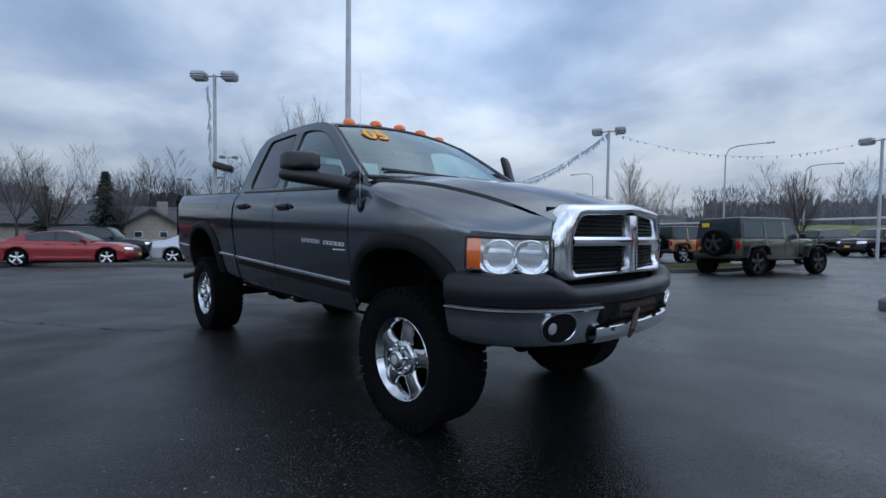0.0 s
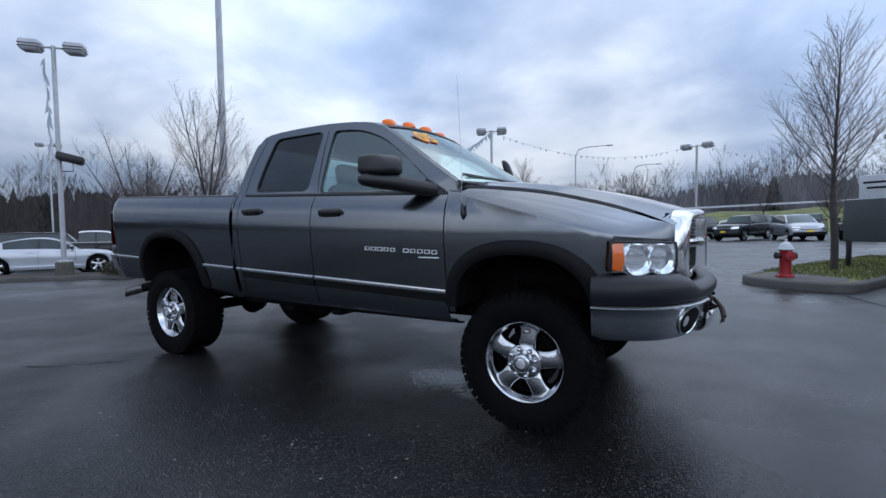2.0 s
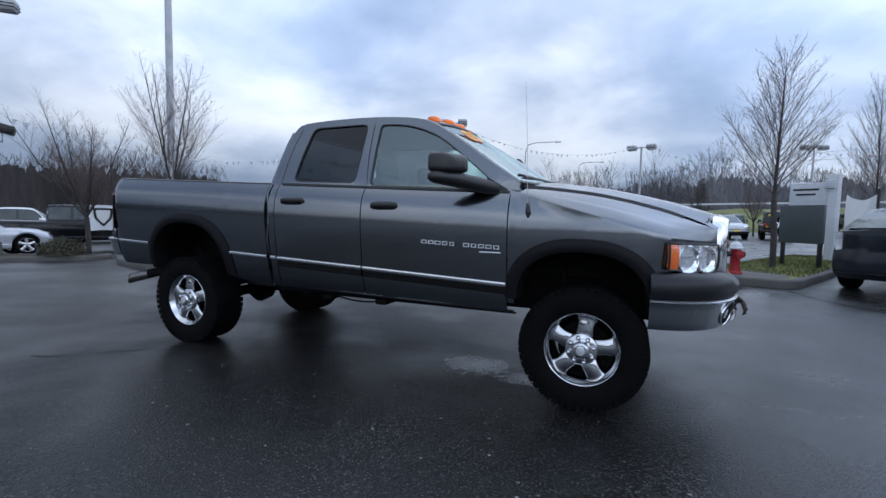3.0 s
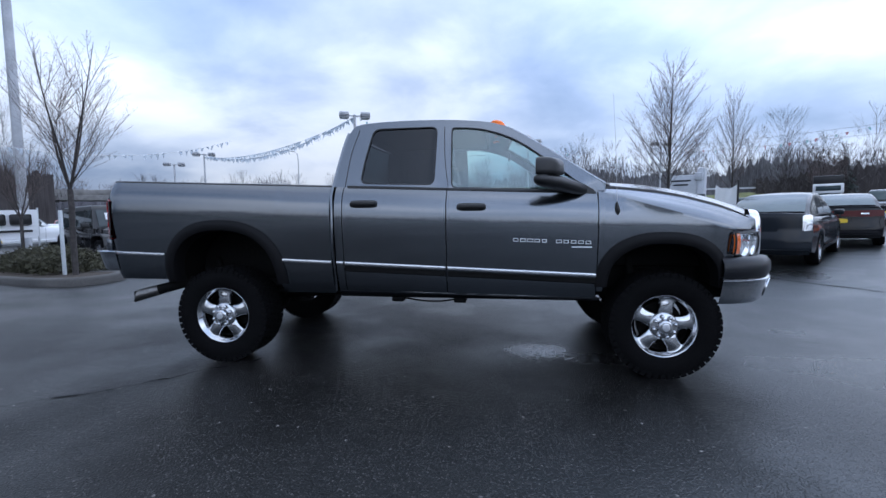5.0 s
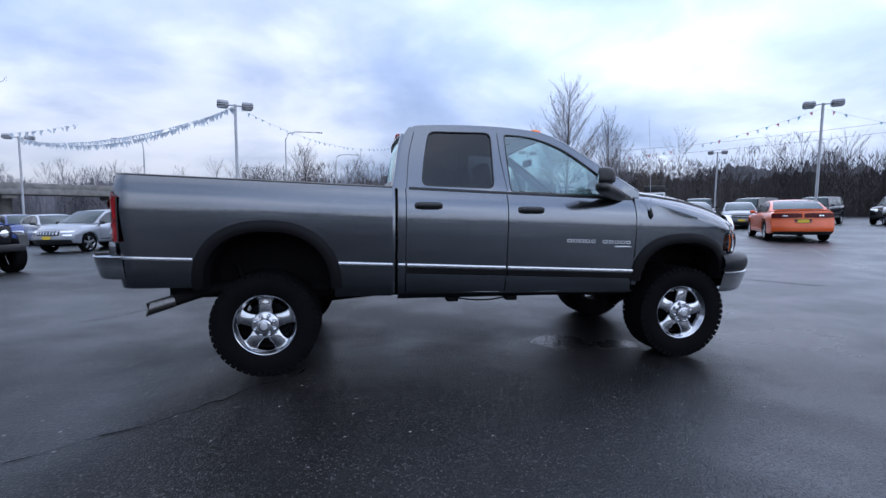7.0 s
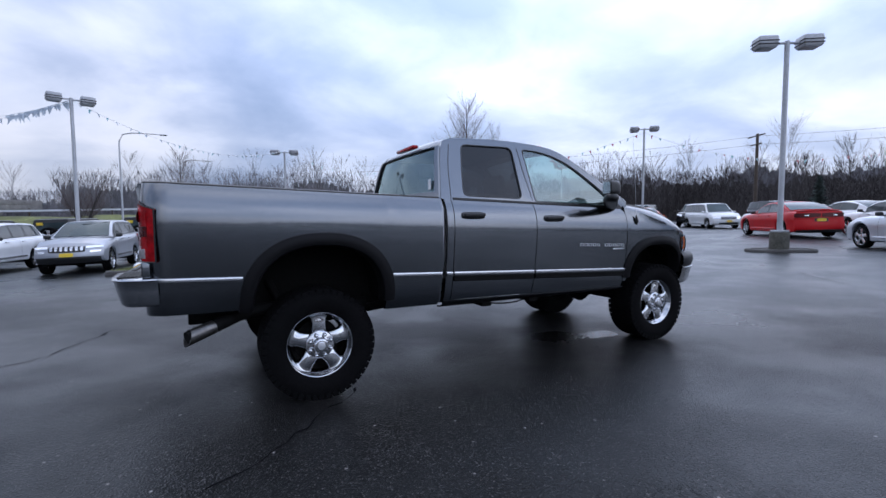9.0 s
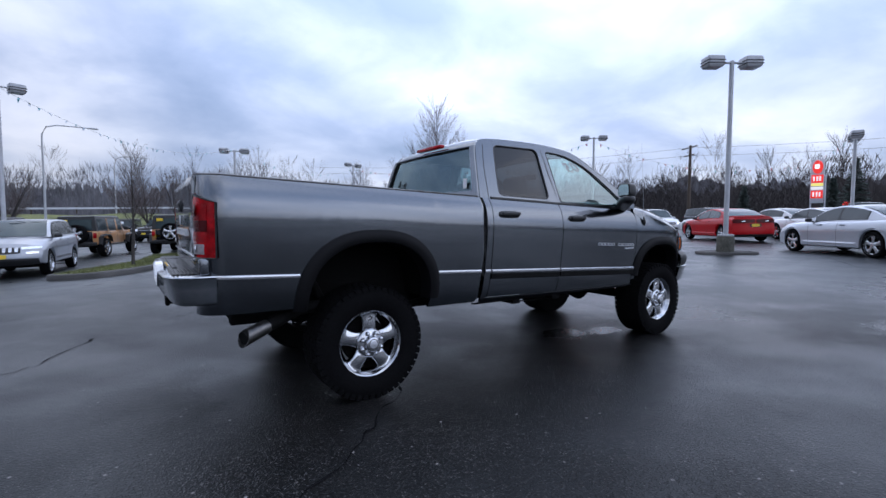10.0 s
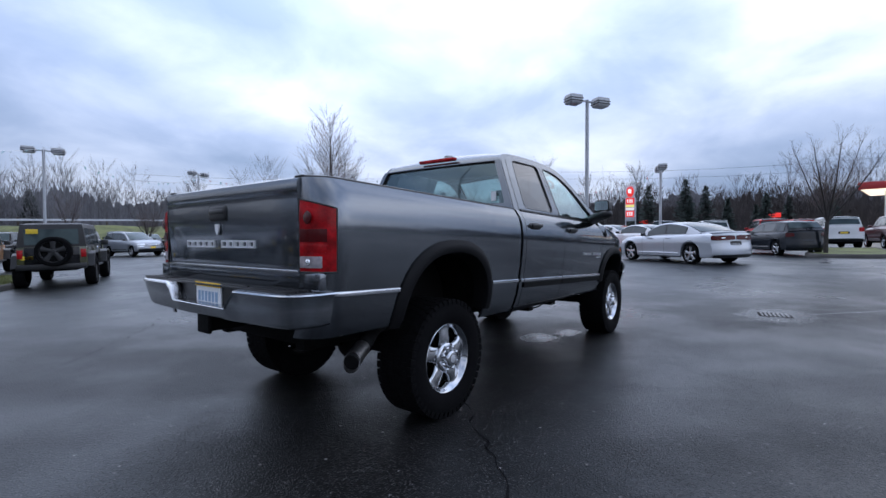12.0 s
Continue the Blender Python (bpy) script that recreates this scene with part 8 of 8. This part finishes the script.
# ---- grass blades on the islands ----
def grass_stuff(name, outline, n, seed, skip=None):
    rng = random.Random(seed)
    m = Mesh()
    xs, ys = [p[0] for p in outline], [p[1] for p in outline]

    def inside(x, y):
        c = False
        for (x0, y0), (x1, y1) in zip(outline, outline[1:] + outline[:1]):
            if (y0 > y) != (y1 > y) and x < (x1 - x0) * (y - y0) / (y1 - y0) + x0:
                c = not c
        return c

    while n:
        x, y = rng.uniform(min(xs), max(xs)), rng.uniform(min(ys), max(ys))
        cx, cy = sum(xs) / len(xs), sum(ys) / len(ys)
        if not inside(cx + (x - cx) * 1.08, cy + (y - cy) * 1.08) or (skip and skip(x, y)):
            continue
        n -= 1
        p = Vector((x, y, raised(x, y, 0.136)))
        m.blade(p, p + Vector((rng.uniform(-0.04, 0.04), rng.uniform(-0.04, 0.04), rng.uniform(0.03, 0.075))), Vector((rng.uniform(-1, 1), rng.uniform(-1, 1), 0)) * 0.012)
    return tagged(m.done(name, GRASS), "short damp green grass blades", "grass", kind="stuff")


grass_stuff("grass", HYD_ISLAND, 9000, 1, lambda x, y: (x - 5.8) + (y - 7.0) < 0.9 and y < 8.3)
grass_stuff("grass", GRASS_ISLAND, 7000, 2)

# ---- embankment with a guard rail, overpass, woods, hills ----
def woods_material(name, color):
    """Grey-brown winter woods, streaked upright by trunks and twigs."""
    m = material(name, color, rough=0.95, grain=0.3, grain_scale=0.8, big_var=0.3, big_scale=0.12)
    t = m.node_tree
    mp, tc = t.nodes.new("ShaderNodeMapping"), t.nodes.new("ShaderNodeTexCoord")
    mp.inputs["Scale"].default_value = (2.4, 2.4, 0.35)
    t.links.new(tc.outputs["Object"], mp.inputs[0])
    for n in [n for n in t.nodes if n.type == "TEX_NOISE"]:
        if n.inputs["Scale"].default_value > 0.5:
            t.links.new(mp.outputs[0], n.inputs["Vector"])
    return m


# distance haze put into the colour: paler and bluer than the near scrub
HAZY_WOOD = woods_material("hazy_winter_woods", (0.150, 0.146, 0.158))
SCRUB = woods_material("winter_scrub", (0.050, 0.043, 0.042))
# blue-grey of the far air mixed into the hills' base colour
HAZY_HILL = material("hazy_wooded_hill", (0.055, 0.080, 0.105), rough=1.0, grain=0.2, grain_scale=0.05, big_var=0.2, big_scale=0.02)
bm = BM()
rows = []
for x in np.linspace(-40, 62, 70):
    y0 = 50 + 0.004 * (x - 10) ** 2 * 0.5
    z0 = ground_z(x, y0)
    f = smooth01(x, -40, -26) * (1 - smooth01(x, 48, 62))
    rows.append([(x, y0 + dy, z0 - 0.1 + (h + 0.12 * math.sin(x * 0.7 + dy)) * f) for dy, h in ((0, 0.0), (2, 0.55), (5, 1.5), (8, 2.35), (9.5, 2.6), (15, 2.6), (26, 2.0))])
sheet(bm, rows)
tagged(part("embankment", bm, GRASS, sharp=80), "long green grass embankment behind the lot", "embankment", kind="structure")
rail = thing("guard_rail", "grey steel guard rail on posts along the bank", "guard rail")
bm = BM()
rr_ = []
for x in np.linspace(-26, 48, 40):
    y0 = 50 + 0.004 * (x - 10) ** 2 * 0.5 + 9.5
    z0 = ground_z(x, y0 - 9.5) + 2.5
    rr_.append([(x, y0 - 0.1, z0 + z) for z in (0.58, 0.63, 0.68, 0.73, 0.78)])
sheet(bm, rr_)
solid(bm, 0.05)
part("beam", bm, SIGN_GREY, rail)
for r in rr_[::2]:
    bm = BM()
    box(bm, (r[0][0], r[0][1] + 0.15, r[0][2] - 0.05), (0.12, 0.15, 0.85), 0.01)
    part("post", bm, WOOD, rail)
over = thing("road_overpass", "long grey concrete road overpass on columns", "bridge")
over.matrix_basis = pose(-52, 62, ground_z(-52, 62), 0, 0, 40)
bm = BM()
box(bm, (0, 0, 4.3), (70, 9, 0.9), 0.05)
box(bm, (0, -4.4, 5.0), (70, 0.25, 0.7), 0.03)
part("deck", bm, CONCRETE, over)
for x in (-30, -18, -6, 6, 18, 30):
    bm = BM()
    tube(bm, [(x, 0, -0.5), (x, 0, 4.0)], 0.7, 12)
    box(bm, (x, 0, 3.6), (1.4, 8, 0.6), 0.05)
    part("column", bm, CONCRETE, over)


def woods(name, az0, az1, dist, height, seed, mat, label, spikes=9, density=1.0, twig=0.035):
    """A far belt of leafless trees: a ragged low mass with many thin upright branches."""
    rng = random.Random(seed)
    m = Mesh()
    n = int(abs(az1 - az0) * dist * math.pi / 180 / 1.1 * density)
    for i in range(n):
        az = radians(az0 + (az1 - az0) * (i + rng.random()) / n)
        d = dist * rng.uniform(0.92, 1.18)
        x, y = 1.0 + d * math.cos(az), -3.0 + d * math.sin(az)
        z = ground_z(x, y) - 0.3
        h = height * (0.80 + 0.35 * noise.noise(Vector((az * 9, seed, 0))) + rng.uniform(-0.10, 0.15))
        c = Vector((x, y, z))
        # low thicket of fine twigs
        for k in range(420):
            p = c + Vector((rng.uniform(-1.7, 1.7), rng.uniform(-1.7, 1.7), h * 0.80 * rng.random() ** 0.7))
            q = p + Vector((rng.uniform(-0.5, 0.5), rng.uniform(-0.5, 0.5), rng.uniform(0.3, 1.0) * h * 0.12))
            m.blade(p, q, Vector((rng.uniform(-1, 1), rng.uniform(-1, 1), rng.uniform(-0.3, 0.3))).normalized() * rng.uniform(0.015, 0.05))
        # tall thin trees: a stem with upswept limbs and twigs
        if rng.random() < 0.36:
            th = h * rng.uniform(0.85, 1.25)
            stem_top = c + Vector((rng.uniform(-0.3, 0.3), rng.uniform(-0.3, 0.3), th))
            m.blade(c, stem_top, Vector((rng.uniform(-1, 1), rng.uniform(-1, 1), 0)).normalized() * twig * 1.3)
            for k in range(spikes + 26):
                u = rng.uniform(0.28, 0.97)
                p = c.lerp(stem_top, u)
                t = rng.uniform(0, 2 * math.pi)
                reach = th * 0.27 * math.sin(math.pi * min(1.0, (1.06 - u) / 0.80)) ** 0.8
                q = p + Vector((math.cos(t) * reach * 0.75, math.sin(t) * reach * 0.75, reach * rng.uniform(0.8, 1.2)))
                m.blade(p, q, Vector((-math.sin(t), math.cos(t), 0)) * twig * 0.42)
                for j in range(14):
                    b = p.lerp(q, rng.uniform(0.2, 0.95))
                    w = t + rng.uniform(-1.0, 1.0)
                    e = b + Vector((math.cos(w) * reach * 0.30, math.sin(w) * reach * 0.30, reach * rng.uniform(0.25, 0.5)))
                    m.blade(b, e, Vector((-math.sin(w), math.cos(w), 0)) * twig * 0.30)
    # the dense ragged mass behind the single twigs
    steps = int(n * 9)
    k0 = len(m.v)
    for i in range(steps + 1):
        az = radians(az0 + (az1 - az0) * i / steps)
        d = dist * 1.07
        x, y = 1.0 + d * math.cos(az), -3.0 + d * math.sin(az)
        h = height * (0.80 + 0.35 * noise.noise(Vector((az * 9, seed, 0))))
        z = ground_z(x, y) - 0.5
        m.v += [(x, y, z), (x * 1.01, y * 1.01, z + 0.5 + h * (0.70 + 0.14 * noise.noise(Vector((i * 0.23, seed, 5))) + rng.uniform(-0.03, 0.04)))]
        if i:
            m.f.append((k0 + 2 * i - 2, k0 + 2 * i, k0 + 2 * i + 1, k0 + 2 * i - 1))
    return tagged(m.done(name, mat), label, "woods", kind="stuff")


woods("far_woods", -12, 62, 66, 9.0, 1, SCRUB, "brown leafless thicket and trees beyond the lot", 10)
woods("far_woods", -14, 60, 84, 13.0, 2, HAZY_WOOD, "grey-brown leafless tall trees in the distance", 14, 0.55)
woods("far_woods", 58, 104, 84, 13.0, 3, HAZY_WOOD, "grey-brown leafless trees behind the bank", 12)
woods("far_woods", 100, 150, 92, 10.0, 4, HAZY_WOOD, "grey-brown low woods in the distance", 10)
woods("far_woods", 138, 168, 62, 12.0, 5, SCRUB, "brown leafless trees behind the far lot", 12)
woods("far_woods", 164, 190, 72, 13.0, 6, HAZY_WOOD, "grey-brown leafless trees by the house", 14)
# unseen belt behind the camera, added to darken reflections in the truck's side
woods("far_woods", 190, 348, 46, 4.5, 7, SCRUB, "unseen brown woods added to darken the truck's reflections", 8, 1.0)
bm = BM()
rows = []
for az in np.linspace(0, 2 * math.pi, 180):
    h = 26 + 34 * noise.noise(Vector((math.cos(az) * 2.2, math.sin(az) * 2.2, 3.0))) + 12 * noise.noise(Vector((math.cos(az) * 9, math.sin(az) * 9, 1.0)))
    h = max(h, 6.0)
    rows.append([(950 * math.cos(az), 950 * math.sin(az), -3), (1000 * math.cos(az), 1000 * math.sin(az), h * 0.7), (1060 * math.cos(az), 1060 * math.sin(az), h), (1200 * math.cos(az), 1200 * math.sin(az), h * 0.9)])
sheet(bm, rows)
tagged(part("backdrop_hills", bm, HAZY_HILL, sharp=80), "low wooded hills far behind the lot", "hills", kind="structure")

# ---- buildings ----
WALL = material("beige_house_wall", (0.38, 0.34, 0.29), rough=0.85, grain=0.1, grain_scale=4, big_var=0.1)
ROOF = material("dark_shingle_roof", (0.045, 0.045, 0.048), rough=0.85, grain=0.3, grain_scale=3, big_var=0.2)


def house(x, y, heading, w, d, h, rise, label):
    ob = thing("house", label, "house", "houses")
    ob.matrix_basis = pose(x, y, ground_z(x, y) - 0.2, 0, 0, heading)
    bm = BM()
    rows = []
    for q in (-d / 2, d / 2):
        rows.append([(-w / 2, q, 0), (-w / 2, q, h), (0, q, h + rise), (w / 2, q, h), (w / 2, q, 0)])
    vs = sheet(bm, rows)
    for r in vs:
        bm.faces.new(r)
    part("wall", bm, WALL, ob)
    bm = BM()
    for s in (-1, 1):
        sheet(bm, [[(s * (w / 2 + 0.5), q, h - 0.5 * rise / (w / 2)), (0, q, h + rise + 0.02)] for q in (-d / 2 - 0.5, d / 2 + 0.5)])
    solid(bm, 0.18)
    part("roof", bm, ROOF, ob)
    for u, z in ((-0.25, 0.66), (0.22, 0.66), (-0.25, 0.28), (0.22, 0.28)):
        for q in (-d / 2 - 0.02,):
            bm = BM()
            box(bm, (u * w, q, z * h), (w * 0.16, 0.10, h * 0.20), 0.01)
            win = part("window", bm, WHITE, ob)
            bm = BM()
            box(bm, (u * w, q - 0.055, z * h), (w * 0.13, 0.02, h * 0.16))
            part("pane", bm, CAR_GLASS, win)
    bm = BM()
    box(bm, (w * 0.2, d * 0.1, h + rise * 0.9), (0.8, 0.8, 1.6), 0.03)
    part("chimney", bm, CONCRETE, ob)
    return ob


house(-43.5, 2.2, 168, 8, 14, 2.6, 1.5, "low beige house with a long dark shingle roof")
house(-38.4, 6.1, 78, 3.6, 4, 2.5, 1.2, "small pale gabled front wing of the low house")
house(34.0, 150.0, 20, 9, 8, 4.6, 1.8, "pale low house beyond the bank")

# ---- filling station ----
SIGN_RED = material("lit_red_sign", (0.60, 0.02, 0.02), rough=0.4, emit=((1.0, 0.05, 0.03), 0.65))
SIGN_WHITE = material("lit_white_sign", (0.8, 0.8, 0.8), rough=0.4, emit=((1.0, 0.95, 0.9), 0.6))
SIGN_YELLOW = material("lit_yellow_sign", (0.7, 0.6, 0.1), rough=0.4, emit=((1.0, 0.85, 0.2), 0.8))
gs = thing("price_sign", "lit red and white filling station price sign on poles", "sign")
gs.matrix_basis = pose(33.6, 7.0, ground_z(33.6, 7.0) - 0.62, 0, 0, -74) @ Matrix.Diagonal((0.58, 0.84, 0.93, 1))
bm = BM()
box(bm, (0, 0, 4.1), (1.15, 0.35, 2.9), 0.04)
part("cabinet", bm, SIGN_GREY, gs)
bm = BM()
turned(bm, [(0.44, -0.20), (0.43, -0.23), (0.001, -0.235)], 28, (0, 0, 5.02))
part("round_emblem", bm, SIGN_RED, gs, "lit red disc")
bm = BM()
box(bm, (-0.05, -0.245, 5.05), (0.40, 0.02, 0.30), 0.06)
part("emblem_bar", bm, SIGN_WHITE, gs)
for z, h, mat in ((4.25, 0.52, SIGN_RED), (3.86, 0.16, SIGN_YELLOW), (3.62, 0.16, SIGN_WHITE), (3.22, 0.50, SIGN_RED)):
    bm = BM()
    box(bm, (0, -0.19, z), (1.0, 0.03, h), 0.005)
    part("price_panel", bm, mat, gs)
for z in (4.25, 3.22):
    for x in (-0.28, 0.0, 0.24):
        bm = BM()
        box(bm, (x, -0.21, z), (0.14, 0.02, 0.30), 0.01)
        part("figure_bar", bm, SIGN_WHITE, gs)
for x in (-0.5, 0.68):
    bm = BM()
    box(bm, (x, 0, 2.2), (0.14, 0.18, 4.6), 0.01)
    part("leg", bm, SIGN_GREY, gs)
can = thing("fuel_canopy", "filling station canopy with a red edge and lit underside", "canopy")
can.matrix_basis = pose(60, -14.4, ground_z(60, -14.4), 0, 0, -10)
bm = BM()
box(bm, (0, 0, 5.3), (9, 12, 0.7), 0.05)
part("fascia", bm, material("red_fascia", (0.45, 0.03, 0.03), rough=0.5, grain=0.1), can)
bm = BM()
box(bm, (0, 0, 4.93), (8.6, 11.6, 0.06))
part("soffit_light", bm, material("lit_soffit", (0.8, 0.8, 0.75), rough=0.5, emit=((1.0, 0.85, 0.6), 1.4)), can)
for x, y in ((-3, -4), (-3, 4), (3, -4), (3, 4)):
    bm = BM()
    box(bm, (x, y, 2.4), (0.4, 0.4, 5.0), 0.02)
    part("column", bm, WHITE, can)
for x, y, w, z in ((60, -1.2, 1.1, 2.9), (58, 12.0, 0.9, 2.3)):
    s_ = thing("shop_sign", "small lit red shop sign on a post", "sign")
    s_.matrix_basis = pose(x, y, ground_z(x, y), 0, 0, -80)
    bm = BM()
    box(bm, (0, 0, z), (w, 0.2, 0.5), 0.03)
    part("panel", bm, SIGN_RED, s_)
    bm = BM()
    tube(bm, [(0, 0.1, 0), (0, 0.1, z)], 0.06, 8)
    part("post", bm, STEEL, s_)

# ---- marks on the asphalt ----
drain = thing("storm_drain", "rusty slotted storm drain grate set in wet asphalt", "drain")
drain.matrix_basis = pose(6.45, -2.60, 0.0, 0, 0, -82)
bm = BM()
box(bm, (0, 0, -0.014), (0.44, 0.44, 0.04), 0.006)
part("frame", bm, UNDER, drain)
for k in range(7):
    bm = BM()
    box(bm, (-0.168 + k * 0.056, 0, 0.0075), (0.028, 0.36, 0.005), 0.002)
    part("slat", bm, material("worn_iron", (0.22, 0.22, 0.22), rough=0.35, metal=0.7, grain=0.3, grain_scale=30) if k == 0 else bpy.data.materials["worn_iron"], drain)
LINE = material("worn_white_line", (0.22, 0.22, 0.22), rough=0.6, grain=0.7, grain_scale=18, big_var=0.4)
# parking lines; the last entry is the bright wet seam beside the drain
for x0, y0, x1, y1 in ((10.6, 1.0, 9.65, -0.2), (13.2, 6.6, 11.9, 4.9), (15.2, -3.2, 14.2, -4.4), (12.6, -2.4, 11.4, -3.8), (6.75, -3.05, 7.9, -4.2)):
    n = 8
    dx, dy = x1 - x0, y1 - y0
    ln = math.hypot(dx, dy)
    nx, ny = -dy / ln * 0.035, dx / ln * 0.035
    bm = BM()
    rng = random.Random(int(x0 * 10))
    sheet(bm, [[(x0 + dx * u + nx * k, y0 + dy * u + ny * k, ground_z(x0 + dx * u, y0 + dy * u) + 0.006) for k in (-1 + rng.uniform(-0.3, 0.3), 1 + rng.uniform(-0.3, 0.3))] for u in np.linspace(0, 1, n)])
    tagged(part("pale_line", bm, LINE), "worn pale parking line or seam on asphalt", "road marking", kind="structure")
CRACK_WEST = [(-2.6, 0.9), (-2.13, 1.5), (-1.76, 2.33), (-1.36, 2.71), (-1.01, 3.05), (-0.54, 3.6), (0.26, 4.57)]
SEAL = material("crack_filler", (0.006, 0.006, 0.007), spec=0.08, rough=0.8, grain=0.3, grain_scale=40, bump=0.2)
for k, pts in enumerate(([(-2.9, -3.2), (-1.7, -2.45), (-0.91, -1.95), (-0.49, -1.65), (0.0, -1.15), (0.3, -0.85)], CRACK_WEST, [(8.5, 2.0), (6.8, 4.6), (6.4, 5.9)], [(9, -4.5), (12, -1.0), (16, 1.5)])):
    rng = random.Random(k)
    bm = BM()
    rows = []
    for x, y in curve(pts, 40):
        x, y = x + rng.uniform(-0.03, 0.03), y + rng.uniform(-0.03, 0.03)
        w = rng.uniform(0.007, 0.020)
        rows.append([(x - w, y - w, ground_z(x, y) + 0.005), (x + w, y + w, ground_z(x, y) + 0.005)])
    sheet(bm, rows)
    tagged(part("asphalt_crack", bm, SEAL), "thin dark crack across the wet asphalt", "crack", kind="structure")
